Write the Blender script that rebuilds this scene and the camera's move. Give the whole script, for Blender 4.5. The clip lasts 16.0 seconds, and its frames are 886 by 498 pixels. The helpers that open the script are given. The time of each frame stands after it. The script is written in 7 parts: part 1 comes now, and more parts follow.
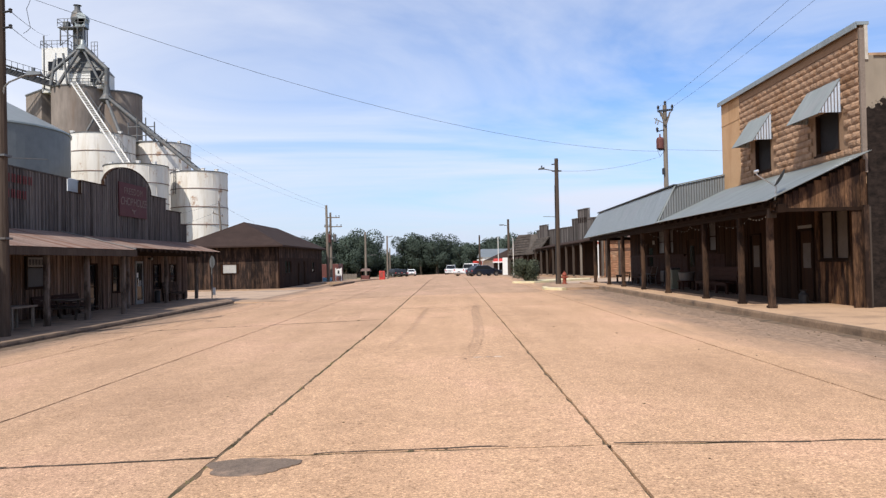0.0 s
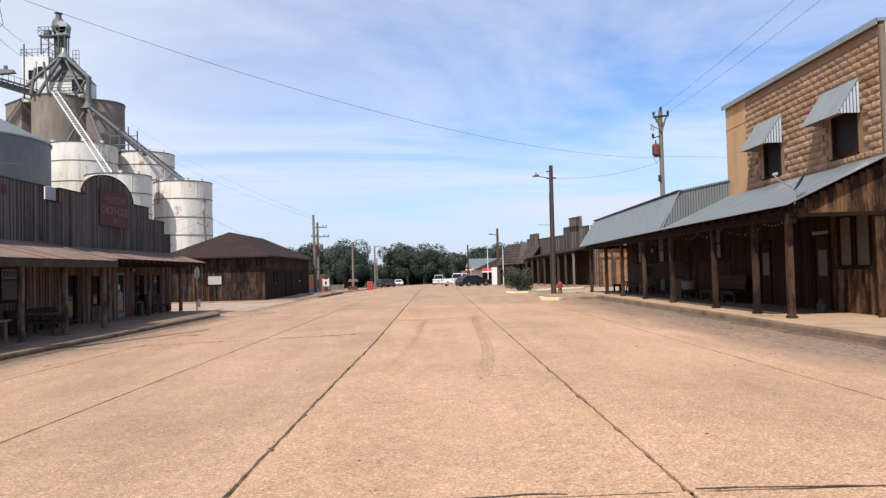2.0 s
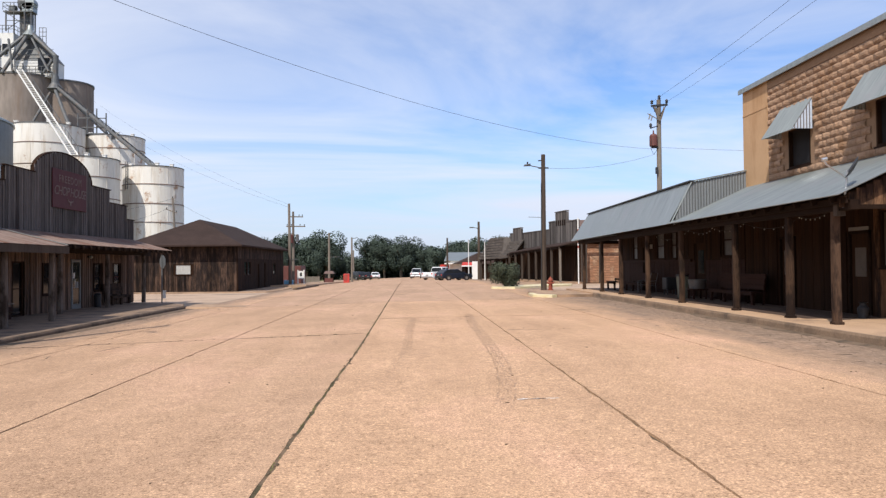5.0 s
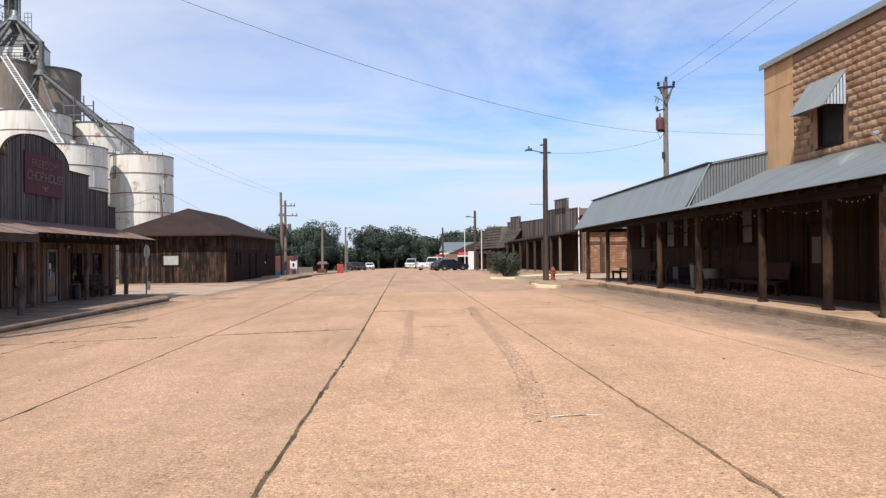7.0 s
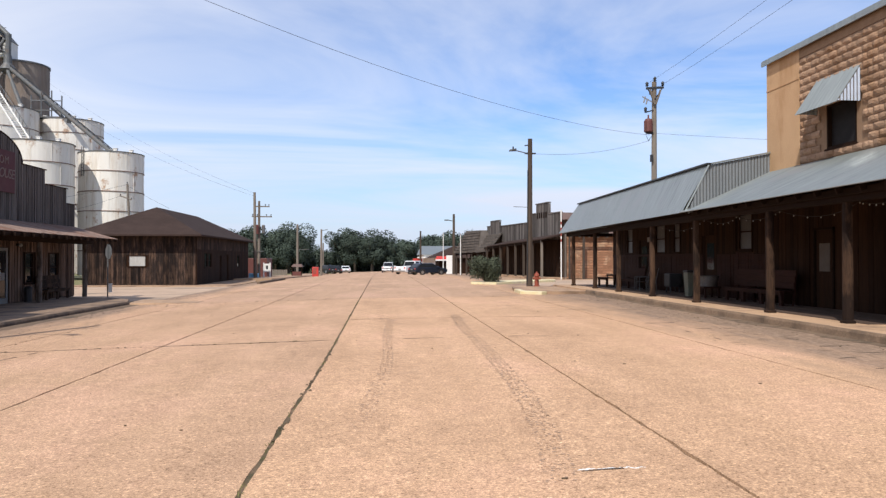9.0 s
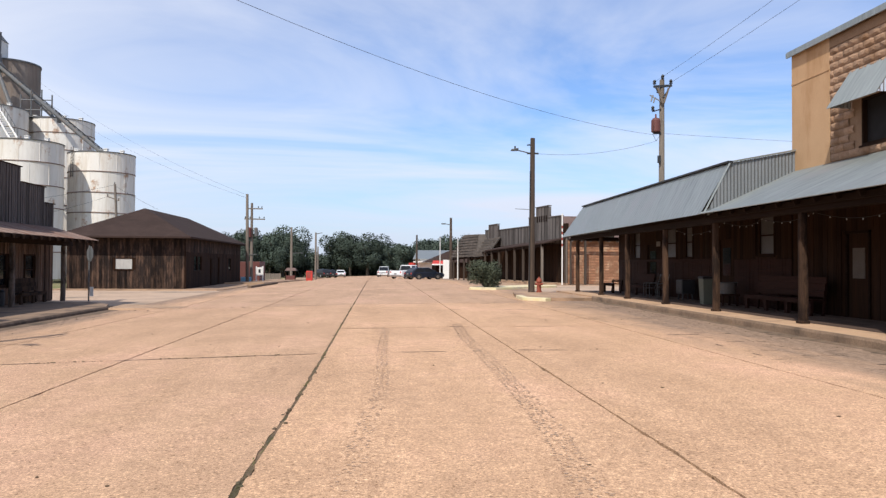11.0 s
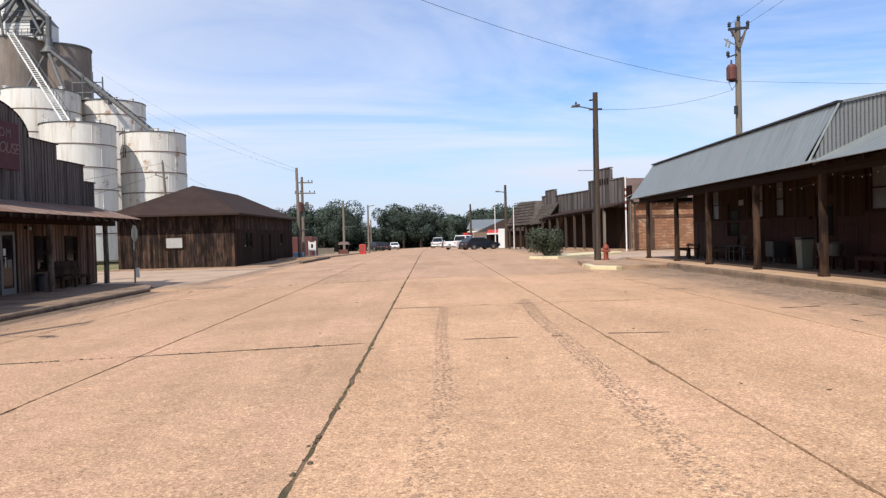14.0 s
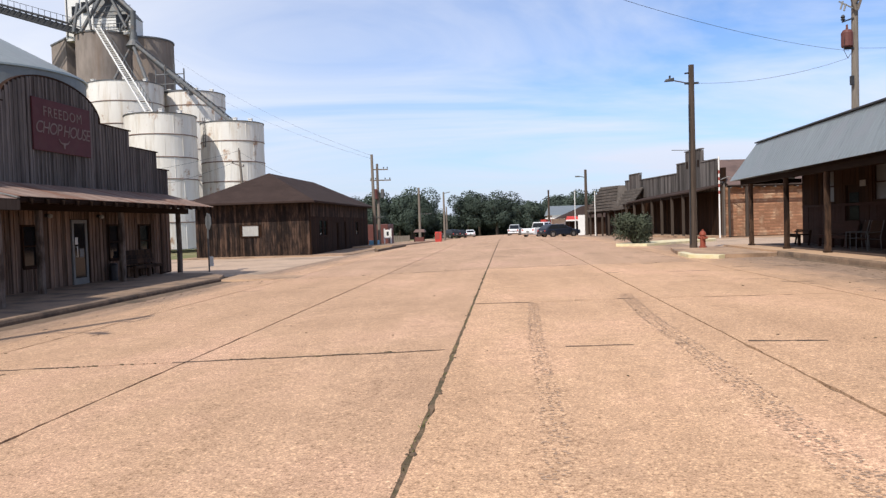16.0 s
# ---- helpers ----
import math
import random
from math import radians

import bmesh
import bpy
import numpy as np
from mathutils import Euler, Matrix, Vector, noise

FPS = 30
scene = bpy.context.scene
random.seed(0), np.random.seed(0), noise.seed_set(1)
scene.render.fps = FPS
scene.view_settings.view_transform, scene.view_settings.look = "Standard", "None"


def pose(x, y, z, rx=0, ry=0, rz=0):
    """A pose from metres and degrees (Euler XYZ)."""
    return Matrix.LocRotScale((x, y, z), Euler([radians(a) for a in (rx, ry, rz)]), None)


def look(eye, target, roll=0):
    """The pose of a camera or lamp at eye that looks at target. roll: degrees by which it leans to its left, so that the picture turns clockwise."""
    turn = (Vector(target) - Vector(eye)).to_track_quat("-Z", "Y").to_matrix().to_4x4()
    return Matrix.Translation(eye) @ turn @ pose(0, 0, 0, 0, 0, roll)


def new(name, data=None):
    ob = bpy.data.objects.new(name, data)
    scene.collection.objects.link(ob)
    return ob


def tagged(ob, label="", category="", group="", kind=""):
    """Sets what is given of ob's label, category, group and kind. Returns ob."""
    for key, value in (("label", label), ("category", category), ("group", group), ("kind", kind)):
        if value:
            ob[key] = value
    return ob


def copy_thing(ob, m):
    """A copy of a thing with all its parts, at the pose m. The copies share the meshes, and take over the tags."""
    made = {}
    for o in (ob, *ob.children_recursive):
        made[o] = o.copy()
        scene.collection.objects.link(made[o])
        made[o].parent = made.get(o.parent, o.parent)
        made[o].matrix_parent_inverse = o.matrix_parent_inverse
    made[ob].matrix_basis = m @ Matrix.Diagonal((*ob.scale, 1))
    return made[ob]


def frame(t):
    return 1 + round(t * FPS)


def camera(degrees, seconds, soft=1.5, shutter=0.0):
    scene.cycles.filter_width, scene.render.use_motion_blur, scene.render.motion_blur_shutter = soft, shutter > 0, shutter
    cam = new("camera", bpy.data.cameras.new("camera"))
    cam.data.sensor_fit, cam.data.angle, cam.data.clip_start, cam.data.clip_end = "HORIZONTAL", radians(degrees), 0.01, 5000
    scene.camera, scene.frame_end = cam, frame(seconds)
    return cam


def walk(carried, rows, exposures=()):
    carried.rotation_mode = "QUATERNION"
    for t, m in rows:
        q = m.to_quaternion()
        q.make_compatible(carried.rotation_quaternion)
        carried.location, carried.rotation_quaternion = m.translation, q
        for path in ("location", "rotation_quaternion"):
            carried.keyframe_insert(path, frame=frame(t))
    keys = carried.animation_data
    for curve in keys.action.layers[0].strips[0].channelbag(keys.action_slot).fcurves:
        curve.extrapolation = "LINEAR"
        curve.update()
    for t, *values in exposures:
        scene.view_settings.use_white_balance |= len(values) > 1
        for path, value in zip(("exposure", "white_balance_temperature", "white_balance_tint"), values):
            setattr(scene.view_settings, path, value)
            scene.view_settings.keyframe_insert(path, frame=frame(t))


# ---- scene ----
cam = camera(61.4, 16.0, 1.35)
PATH = [
    (0, (0.207, -1.865, 1.695), (0.186, 0.135, 1.729), -1.2),
    (0.5, (0.142, -1.682, 1.719), (0.124, 0.318, 1.76), -1.8),
    (1, (0.021, -1.364, 1.718), (0.01, 0.635, 1.771), -2.2),
    (1.5, (-0.165, -1.013, 1.719), (-0.163, 0.986, 1.777), -2.1),
    (2, (-0.25, -0.641, 1.69), (-0.231, 1.358, 1.75), -1.5),
    (2.5, (-0.347, -0.242, 1.698), (-0.314, 1.757, 1.759), -0.9),
    (3, (-0.507, 0.186, 1.696), (-0.473, 2.185, 1.758), -0.6),
    (3.5, (-0.55, 0.652, 1.679), (-0.513, 2.651, 1.74), -0.6),
    (4, (-0.641, 1.115, 1.675), (-0.593, 3.114, 1.734), -0.6),
    (4.5, (-0.746, 1.602, 1.677), (-0.684, 3.6, 1.729), -0.6),
    (5, (-0.74, 2.121, 1.678), (-0.656, 4.118, 1.72), -0.5),
    (7.5, (-0.889, 4.451, 1.611), (-0.78, 6.448, 1.626), -0.7),
    (8, (-0.892, 4.896, 1.613), (-0.747, 6.891, 1.635), -0.2),
    (8.5, (-0.94, 5.386, 1.625), (-0.779, 7.38, 1.651), -0.0),
    (9, (-0.929, 5.833, 1.601), (-0.767, 7.826, 1.628), -0.0),
    (11.5, (-0.895, 8.053, 1.575), (-0.711, 10.044, 1.616), 0.6),
    (12, (-0.814, 8.463, 1.566), (-0.617, 10.453, 1.597), 0.8),
    (12.5, (-0.83, 8.86, 1.56), (-0.648, 10.852, 1.575), 0.5),
    (13, (-0.895, 9.263, 1.56), (-0.763, 11.259, 1.556), -0.2),
    (13.5, (-0.866, 9.639, 1.576), (-0.789, 11.637, 1.552), -0.9),
    (14, (-0.931, 10.093, 1.546), (-0.901, 12.092, 1.507), -1.5),
    (14.5, (-0.982, 10.598, 1.527), (-0.98, 12.597, 1.477), -1.8),
    (15, (-0.998, 11.089, 1.556), (-1.019, 13.088, 1.498), -1.9),
    (15.5, (-1.131, 11.561, 1.548), (-1.204, 13.559, 1.485), -1.8),
    (16, (-1.166, 12.029, 1.518), (-1.338, 14.02, 1.451), -1.8),
]
walk(cam, [(t, look(eye, target, roll)) for t, eye, target, roll in PATH])

# ---- world and sun ----
SUN = Vector((-0.41, -0.84, 1.06)).normalized()
world = bpy.data.worlds.new("sky")
scene.world = world
world.use_nodes = True
wn, wl = world.node_tree.nodes, world.node_tree.links
sky = wn.new("ShaderNodeTexSky")
sky.sky_type, sky.sun_disc = "NISHITA", False
sky.sun_elevation = math.asin(SUN.z)
sky.sun_rotation = math.atan2(SUN.x, SUN.y)
sky.air_density, sky.dust_density, sky.ozone_density = 1.0, 0.6, 1.6
coord = wn.new("ShaderNodeTexCoord")
sep = wn.new("ShaderNodeSeparateXYZ")
wl.new(coord.outputs["Generated"], sep.inputs[0])
# thin cirrus: the view direction is laid onto a high flat layer, so that the streaks flatten towards the horizon
hgt = wn.new("ShaderNodeMath"); hgt.operation = "MAXIMUM"; hgt.inputs[1].default_value = 0.0
wl.new(sep.outputs["Z"], hgt.inputs[0])
add1 = wn.new("ShaderNodeMath"); add1.operation = "ADD"; add1.inputs[1].default_value = 0.12
wl.new(hgt.outputs[0], add1.inputs[0])
lay = wn.new("ShaderNodeCombineXYZ")
for axis in "XY":
    dv = wn.new("ShaderNodeMath"); dv.operation = "DIVIDE"
    wl.new(sep.outputs[axis], dv.inputs[0]); wl.new(add1.outputs[0], dv.inputs[1])
    wl.new(dv.outputs[0], lay.inputs[axis])
cmap = wn.new("ShaderNodeMapping")
cmap.inputs["Rotation"].default_value = (0, 0, radians(-12))
cmap.inputs["Scale"].default_value = (0.55, 0.85, 1)
wl.new(lay.outputs[0], cmap.inputs["Vector"])
cn = wn.new("ShaderNodeTexNoise")
cn.inputs["Scale"].default_value, cn.inputs["Detail"].default_value = 0.8, 7
cn.inputs["Roughness"].default_value, cn.inputs["Distortion"].default_value = 0.56, 0.9
wl.new(cmap.outputs[0], cn.inputs["Vector"])
cr = wn.new("ShaderNodeMapRange")
cr.inputs["From Min"].default_value, cr.inputs["From Max"].default_value = 0.38, 0.66
cr.inputs["To Min"].default_value, cr.inputs["To Max"].default_value = 0.0, 0.92
wl.new(cn.outputs["Fac"], cr.inputs["Value"])
cmix = wn.new("ShaderNodeMixRGB")
cmix.inputs["Color2"].default_value = (6.2, 6.5, 7.4, 1)
tint = wn.new("ShaderNodeMixRGB"); tint.blend_type = "MULTIPLY"
tint.inputs["Fac"].default_value, tint.inputs["Color2"].default_value = 1.0, (0.80, 0.945, 1.22, 1)
wl.new(sky.outputs[0], tint.inputs["Color1"])
wl.new(cr.outputs[0], cmix.inputs["Fac"]); wl.new(tint.outputs[0], cmix.inputs["Color1"])
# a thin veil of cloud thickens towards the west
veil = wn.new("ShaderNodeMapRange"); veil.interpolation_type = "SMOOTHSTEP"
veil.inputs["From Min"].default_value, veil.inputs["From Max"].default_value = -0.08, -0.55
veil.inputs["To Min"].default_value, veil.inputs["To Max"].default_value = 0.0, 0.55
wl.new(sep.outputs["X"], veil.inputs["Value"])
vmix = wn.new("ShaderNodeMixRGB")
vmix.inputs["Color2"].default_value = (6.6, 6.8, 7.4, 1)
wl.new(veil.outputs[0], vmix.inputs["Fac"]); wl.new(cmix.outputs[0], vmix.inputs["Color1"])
# pale summer haze low over the horizon
hz = wn.new("ShaderNodeMapRange")
hz.inputs["From Min"].default_value, hz.inputs["From Max"].default_value = 0.0, 0.16
hz.inputs["To Min"].default_value, hz.inputs["To Max"].default_value = 0.75, 0.0
wl.new(hgt.outputs[0], hz.inputs["Value"])
haze = wn.new("ShaderNodeMixRGB")
haze.inputs["Color2"].default_value = (4.4, 4.95, 6.35, 1)
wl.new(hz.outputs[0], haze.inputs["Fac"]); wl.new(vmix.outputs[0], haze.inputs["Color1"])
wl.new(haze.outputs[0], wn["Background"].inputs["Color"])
wn["Background"].inputs["Strength"].default_value = 0.125

sun = new("sun", bpy.data.lights.new("sun", "SUN"))
sun.data.energy, sun.data.angle, sun.data.color = 4.2, radians(0.53), (1.0, 0.95, 0.87)
sun.matrix_world = look(SUN * 60, (0, 0, 0))
scene.view_settings.exposure = 0.16


# ---- materials ----
def material(name, rough=0.8, metal=0.0, spec=0.4):
    m = bpy.data.materials.new(name)
    m.use_nodes = True
    n = m.node_tree.nodes
    b = n["Principled BSDF"]
    b.inputs["Roughness"].default_value, b.inputs["Metallic"].default_value = rough, metal
    b.inputs["Specular IOR Level"].default_value = spec
    return m, n, m.node_tree.links, b


def noise_at(n, l, scale, stretch=(1, 1, 1), detail=4, rough=0.6, seeded=False):
    """Noise over world position; seeded: shifted by each object's own random number."""
    g = n.new("ShaderNodeNewGeometry")
    mp = n.new("ShaderNodeMapping")
    mp.inputs["Scale"].default_value = stretch
    l.new(g.outputs["Position"], mp.inputs["Vector"])
    if seeded:
        oi = n.new("ShaderNodeObjectInfo")
        mu = n.new("ShaderNodeMath"); mu.operation = "MULTIPLY"; mu.inputs[1].default_value = 37.0
        l.new(oi.outputs["Random"], mu.inputs[0])
        cb = n.new("ShaderNodeCombineXYZ")
        for a in "XYZ":
            l.new(mu.outputs[0], cb.inputs[a])
        l.new(cb.outputs[0], mp.inputs["Location"])
    t = n.new("ShaderNodeTexNoise")
    t.inputs["Scale"].default_value, t.inputs["Detail"].default_value, t.inputs["Roughness"].default_value = scale, detail, rough
    l.new(mp.outputs[0], t.inputs["Vector"])
    return t.outputs["Fac"]


def ramp(n, l, fac, stops):
    r = n.new("ShaderNodeValToRGB")
    e = r.color_ramp.elements
    while len(e) < len(stops):
        e.new(0.5)
    for k, (p, c) in zip(e, stops):
        k.position, k.color = p, (*c, 1)
    l.new(fac, r.inputs[0])
    return r.outputs[0]


def mixed(n, l, fac, a, b, mode="MIX"):
    x = n.new("ShaderNodeMixRGB")
    x.blend_type = mode
    for socket, v in ((x.inputs[0], fac), (x.inputs[1], a), (x.inputs[2], b)):
        if isinstance(v, (int, float)):
            socket.default_value = v
        elif isinstance(v, tuple):
            socket.default_value = (*v, 1)
        else:
            l.new(v, socket)
    return x.outputs[0]


def bumped(n, l, b, fac, strength=0.3, distance=0.01):
    k = n.new("ShaderNodeBump")
    k.inputs["Strength"].default_value, k.inputs["Distance"].default_value = strength, distance
    l.new(fac, k.inputs["Height"])
    l.new(k.outputs[0], b.inputs["Normal"])


def surface(name, lo, hi, scale=3.0, fine=40.0, rough=0.8, metal=0.0, stretch=(1, 1, 1), stain=None, stain_scale=0.6,
            stain_at=(0.52, 0.68), vary=0.0, bump=0.25, spec=0.4, depth=0.01, stain_stretch=(1, 1, 1)):
    """Two scales of noise between two colours, stains with their own shape, and fine relief."""
    m, n, l, b = material(name, rough, metal, spec)
    big = noise_at(n, l, scale, stretch, 5, seeded=vary > 0)
    small = noise_at(n, l, fine, stretch, 3)
    c = ramp(n, l, big, [(0.3, lo), (0.7, hi)])
    c = mixed(n, l, 0.45, c, ramp(n, l, small, [(0.25, tuple(0.55 * v for v in lo)), (0.75, tuple(min(1, 1.25 * v) for v in hi))]))
    if stain:
        s = ramp(n, l, noise_at(n, l, stain_scale, stain_stretch, 6, 0.65), [(stain_at[0], (0, 0, 0)), (stain_at[1], (1, 1, 1))])
        c = mixed(n, l, s, c, stain)
    if vary:
        oi = n.new("ShaderNodeObjectInfo")
        v = ramp(n, l, oi.outputs["Random"], [(0, (1 - vary,) * 3), (1, (1 + vary,) * 3)])
        c = mixed(n, l, 1.0, c, v, "MULTIPLY")
    l.new(c, b.inputs["Base Color"])
    bumped(n, l, b, small, bump, depth)
    return m


UP = (1, 1, 0.06)       # grain that runs upright
ALONG = (1, 0.05, 1)    # grain that runs along the street
M = dict(
    joint=surface("joint_dirt", (0.052, 0.037, 0.023), (0.165, 0.112, 0.068), 9, 60, 0.95, stain=(0.055, 0.054, 0.026), stain_scale=4.5, bump=0.8),
    joint_soil=surface("mossy_joint_soil", (0.092, 0.060, 0.034), (0.235, 0.152, 0.090), 7, 60, 0.95, stain=(0.078, 0.062, 0.028), stain_scale=2.2, stain_at=(0.46, 0.58), bump=0.9, depth=0.02),
    crack=surface("dark_crack_dirt", (0.034, 0.025, 0.018), (0.095, 0.064, 0.042), 8, 60, 0.95, bump=0.8),
    tread=surface("tyre_mark", (0.30, 0.203, 0.140), (0.42, 0.278, 0.187), 6, 70, 0.9),
    patch=surface("asphalt_patch", (0.105, 0.078, 0.058), (0.25, 0.18, 0.132), 7, 45, 0.92, stain=(0.34, 0.225, 0.15), stain_scale=3.5, stain_at=(0.55, 0.68), bump=0.9, depth=0.02),
    walk=surface("sidewalk_concrete", (0.32, 0.203, 0.124), (0.46, 0.302, 0.190), 0.9, 45, 0.85, stain=(0.165, 0.105, 0.068), stain_scale=0.8, stain_at=(0.47, 0.66)),
    kerb=surface("kerb_concrete", (0.15, 0.099, 0.064), (0.29, 0.195, 0.126), 1.2, 30, 0.9, stain=(0.11, 0.075, 0.05), stain_scale=1.3, stain_at=(0.48, 0.66), bump=0.7),
    yellow=surface("yellow_kerb_paint", (0.589, 0.493, 0.220), (0.712, 0.630, 0.440), 3, 40, 0.7, stain=(0.5, 0.42, 0.3), stain_scale=2),
    dirt=surface("side_street_gravel", (0.36, 0.25, 0.17), (0.50, 0.36, 0.26), 0.4, 30, 0.95, stain=(0.22, 0.17, 0.125), stain_scale=0.3, bump=0.5),
    grass=surface("dry_grass", (0.10, 0.11, 0.035), (0.20, 0.18, 0.07), 0.5, 25, 0.95, stain=(0.27, 0.20, 0.12), stain_scale=0.15, bump=0.8),
    grey_wood=surface("weathered_grey_wood", (0.070, 0.063, 0.060), (0.150, 0.133, 0.124), 3.5, 26, 0.9, stretch=UP, stain=(0.035, 0.027, 0.025), stain_scale=2.2, stain_stretch=UP, vary=0.42, bump=0.5, spec=0.12),
    # near-black base: part of the east porch shade is in this wood colour
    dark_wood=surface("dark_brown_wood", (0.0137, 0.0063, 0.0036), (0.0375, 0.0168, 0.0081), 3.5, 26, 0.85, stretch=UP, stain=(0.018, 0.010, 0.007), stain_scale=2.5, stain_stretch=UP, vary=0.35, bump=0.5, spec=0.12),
    # lighter and greyer base stands in for bounced light and haze, west porch walls
    porch_wood=surface("haze_lifted_brown_wood", (0.085, 0.055, 0.041), (0.235, 0.158, 0.118), 3.5, 26, 0.85, stretch=UP, stain=(0.035, 0.019, 0.012), stain_scale=2.5, stain_stretch=UP, vary=0.5, bump=0.5, spec=0.12),
    hut_wood=surface("sun_worn_brown_wood", (0.013, 0.009, 0.0075), (0.112, 0.067, 0.046), 4.2, 26, 0.88, stretch=(3.0, 3.0, 0.3), stain=(0.020, 0.014, 0.012), stain_scale=1.5, stain_at=(0.40, 0.56), stain_stretch=(2.0, 2.0, 0.5), vary=0.55, bump=0.5, spec=0.12),
    gable_wood=surface("bleached_sunlit_gable_wood", (0.012, 0.007, 0.005), (0.185, 0.098, 0.052), 3.0, 22, 0.88, stretch=(2.6, 2.6, 0.3), stain=(0.022, 0.012, 0.009), stain_scale=2.0, stain_at=(0.43, 0.58), stain_stretch=(1.6, 1.6, 0.4), vary=0.4, bump=0.5, spec=0.12),
    post_wood=surface("post_timber", (0.024, 0.015, 0.011), (0.092, 0.052, 0.032), 5.0, 34, 0.85, stretch=(1.5, 1.5, 0.12), stain=(0.020, 0.012, 0.009), stain_scale=3.0, stain_at=(0.44, 0.56), stain_stretch=(1, 1, 0.35), vary=0.25, bump=0.5, spec=0.12),
    west_post=surface("bleached_post_timber", (0.085, 0.066, 0.055), (0.185, 0.148, 0.124), 5.0, 34, 0.88, stretch=(1.5, 1.5, 0.12), stain=(0.05, 0.036, 0.028), stain_scale=3.0, stain_at=(0.47, 0.60), stain_stretch=(1, 1, 0.35), vary=0.2, bump=0.5, spec=0.12),
    # one grey for the blinds and the painted-in reflection of the panes
    reflection_pane=surface("curtained_reflection_glass", (0.060, 0.060, 0.060), (0.098, 0.097, 0.095), 4, 40, 0.35, stretch=(3, 3, 0.3)),
    window_board=surface("window_boarding", (0.075, 0.062, 0.05), (0.12, 0.10, 0.082), 3, 30, 0.7),
    screen=surface("dark_window_screen", (0.016, 0.014, 0.014), (0.028, 0.025, 0.025), 4, 60, 0.7, spec=0.12),
    # beam colour lowered to carry the shade beneath the eaves
    beam_wood=surface("shade_darkened_beam_timber", (0.0097, 0.0047, 0.0029), (0.0215, 0.0108, 0.0061), 3, 24, 0.85, stretch=ALONG, bump=0.5, spec=0.12),
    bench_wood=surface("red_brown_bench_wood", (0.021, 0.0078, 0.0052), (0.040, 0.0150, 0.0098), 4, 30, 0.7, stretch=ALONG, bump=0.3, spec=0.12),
    pole_wood=surface("utility_pole_wood", (0.050, 0.037, 0.029), (0.105, 0.078, 0.060), 3, 26, 0.9, stretch=UP, stain=(0.035, 0.024, 0.019), stain_scale=1.6, stain_stretch=UP, spec=0.12),
    grey_pole=surface("grey_pole_wood", (0.136, 0.1122, 0.0918), (0.2244, 0.1904, 0.1564), 3, 26, 0.9, stretch=UP, stain=(0.12, 0.09, 0.07), stain_scale=1.6, stain_stretch=UP, spec=0.12),
    metal=surface("galvanised_sheet", (0.305, 0.33, 0.315), (0.365, 0.388, 0.37), 1.5, 9, 0.42, 0.7, stretch=(0.10, 1.0, 0.10), stain=(0.34, 0.345, 0.335), stain_scale=0.7, bump=0.0, spec=0.5),
    dull_metal=surface("dull_grey_sheet", (0.13, 0.14, 0.145), (0.20, 0.21, 0.215), 0.8, 30, 0.55, 0.5, bump=0.05),
    rust_metal=surface("rusty_corrugated_sheet", (0.105, 0.062, 0.048), (0.34, 0.25, 0.205), 1.3, 30, 0.7, 0.25, stretch=(0.12, 1.6, 0.12), stain=(0.17, 0.08, 0.05), stain_scale=1.6, stain_at=(0.5, 0.62), stain_stretch=(0.15, 1.5, 0.15), bump=0.12),
    bright_metal=surface("bright_steel", (0.50, 0.51, 0.52), (0.62, 0.63, 0.64), 2, 40, 0.35, 0.9, bump=0.05),
    block=surface("tan_stone_block", (0.275, 0.168, 0.104), (0.405, 0.258, 0.165), 5, 45, 0.9, stain=(0.24, 0.13, 0.065), stain_scale=1.1, vary=0.16, bump=0.9, depth=0.02),
    mortar=surface("tan_mortar", (0.220, 0.132, 0.077), (0.299, 0.189, 0.116), 4, 50, 0.95),
    stucco=surface("ochre_stucco", (0.464, 0.282, 0.148), (0.552, 0.349, 0.195), 1.2, 70, 0.9, stain=(0.38, 0.21, 0.095), stain_scale=1.0, stain_stretch=(1, 1, 0.3)),
    brick=surface("orange_brick", (0.27, 0.124, 0.066), (0.39, 0.200, 0.112), 5, 40, 0.9, vary=0.3, stain=(0.45, 0.29, 0.18), stain_scale=1.6, stain_at=(0.50, 0.66)),
    white_paint=surface("white_paint", (0.66, 0.64, 0.60), (0.78, 0.76, 0.72), 1.5, 40, 0.6),
    concrete=surface("silo_concrete", (0.195, 0.160, 0.135), (0.265, 0.220, 0.188), 0.12, 1.2, 0.92, stretch=(1, 1, 0.3), stain=(0.19, 0.135, 0.10), stain_scale=0.35, stain_stretch=(1, 1, 0.08), bump=0.05),
    shingle=surface("brown_shingle", (0.032, 0.021, 0.018), (0.058, 0.038, 0.032), 1.2, 18, 0.95, stain=(0.036, 0.024, 0.02), stain_scale=0.5, spec=0.12),
    shake=surface("cedar_shake", (0.064, 0.053, 0.045), (0.135, 0.113, 0.097), 2, 14, 0.95, vary=0.16, stretch=(1, 0.4, 1)),
    sign_red=surface("maroon_sign_paint", (0.051, 0.007, 0.010), (0.078, 0.013, 0.016), 2, 30, 0.7, stain=(0.07, 0.02, 0.02), stain_scale=1.5),
    red=surface("red_paint", (0.42, 0.03, 0.025), (0.55, 0.055, 0.04), 3, 30, 0.5, stain=(0.30, 0.05, 0.035), stain_scale=2),
    letter_red=surface("worn_red_lettering", (0.10, 0.022, 0.022), (0.17, 0.040, 0.038), 4, 30, 0.8),
    faded_red=surface("faded_red_paint", (0.22, 0.045, 0.035), (0.32, 0.075, 0.055), 3, 30, 0.7),
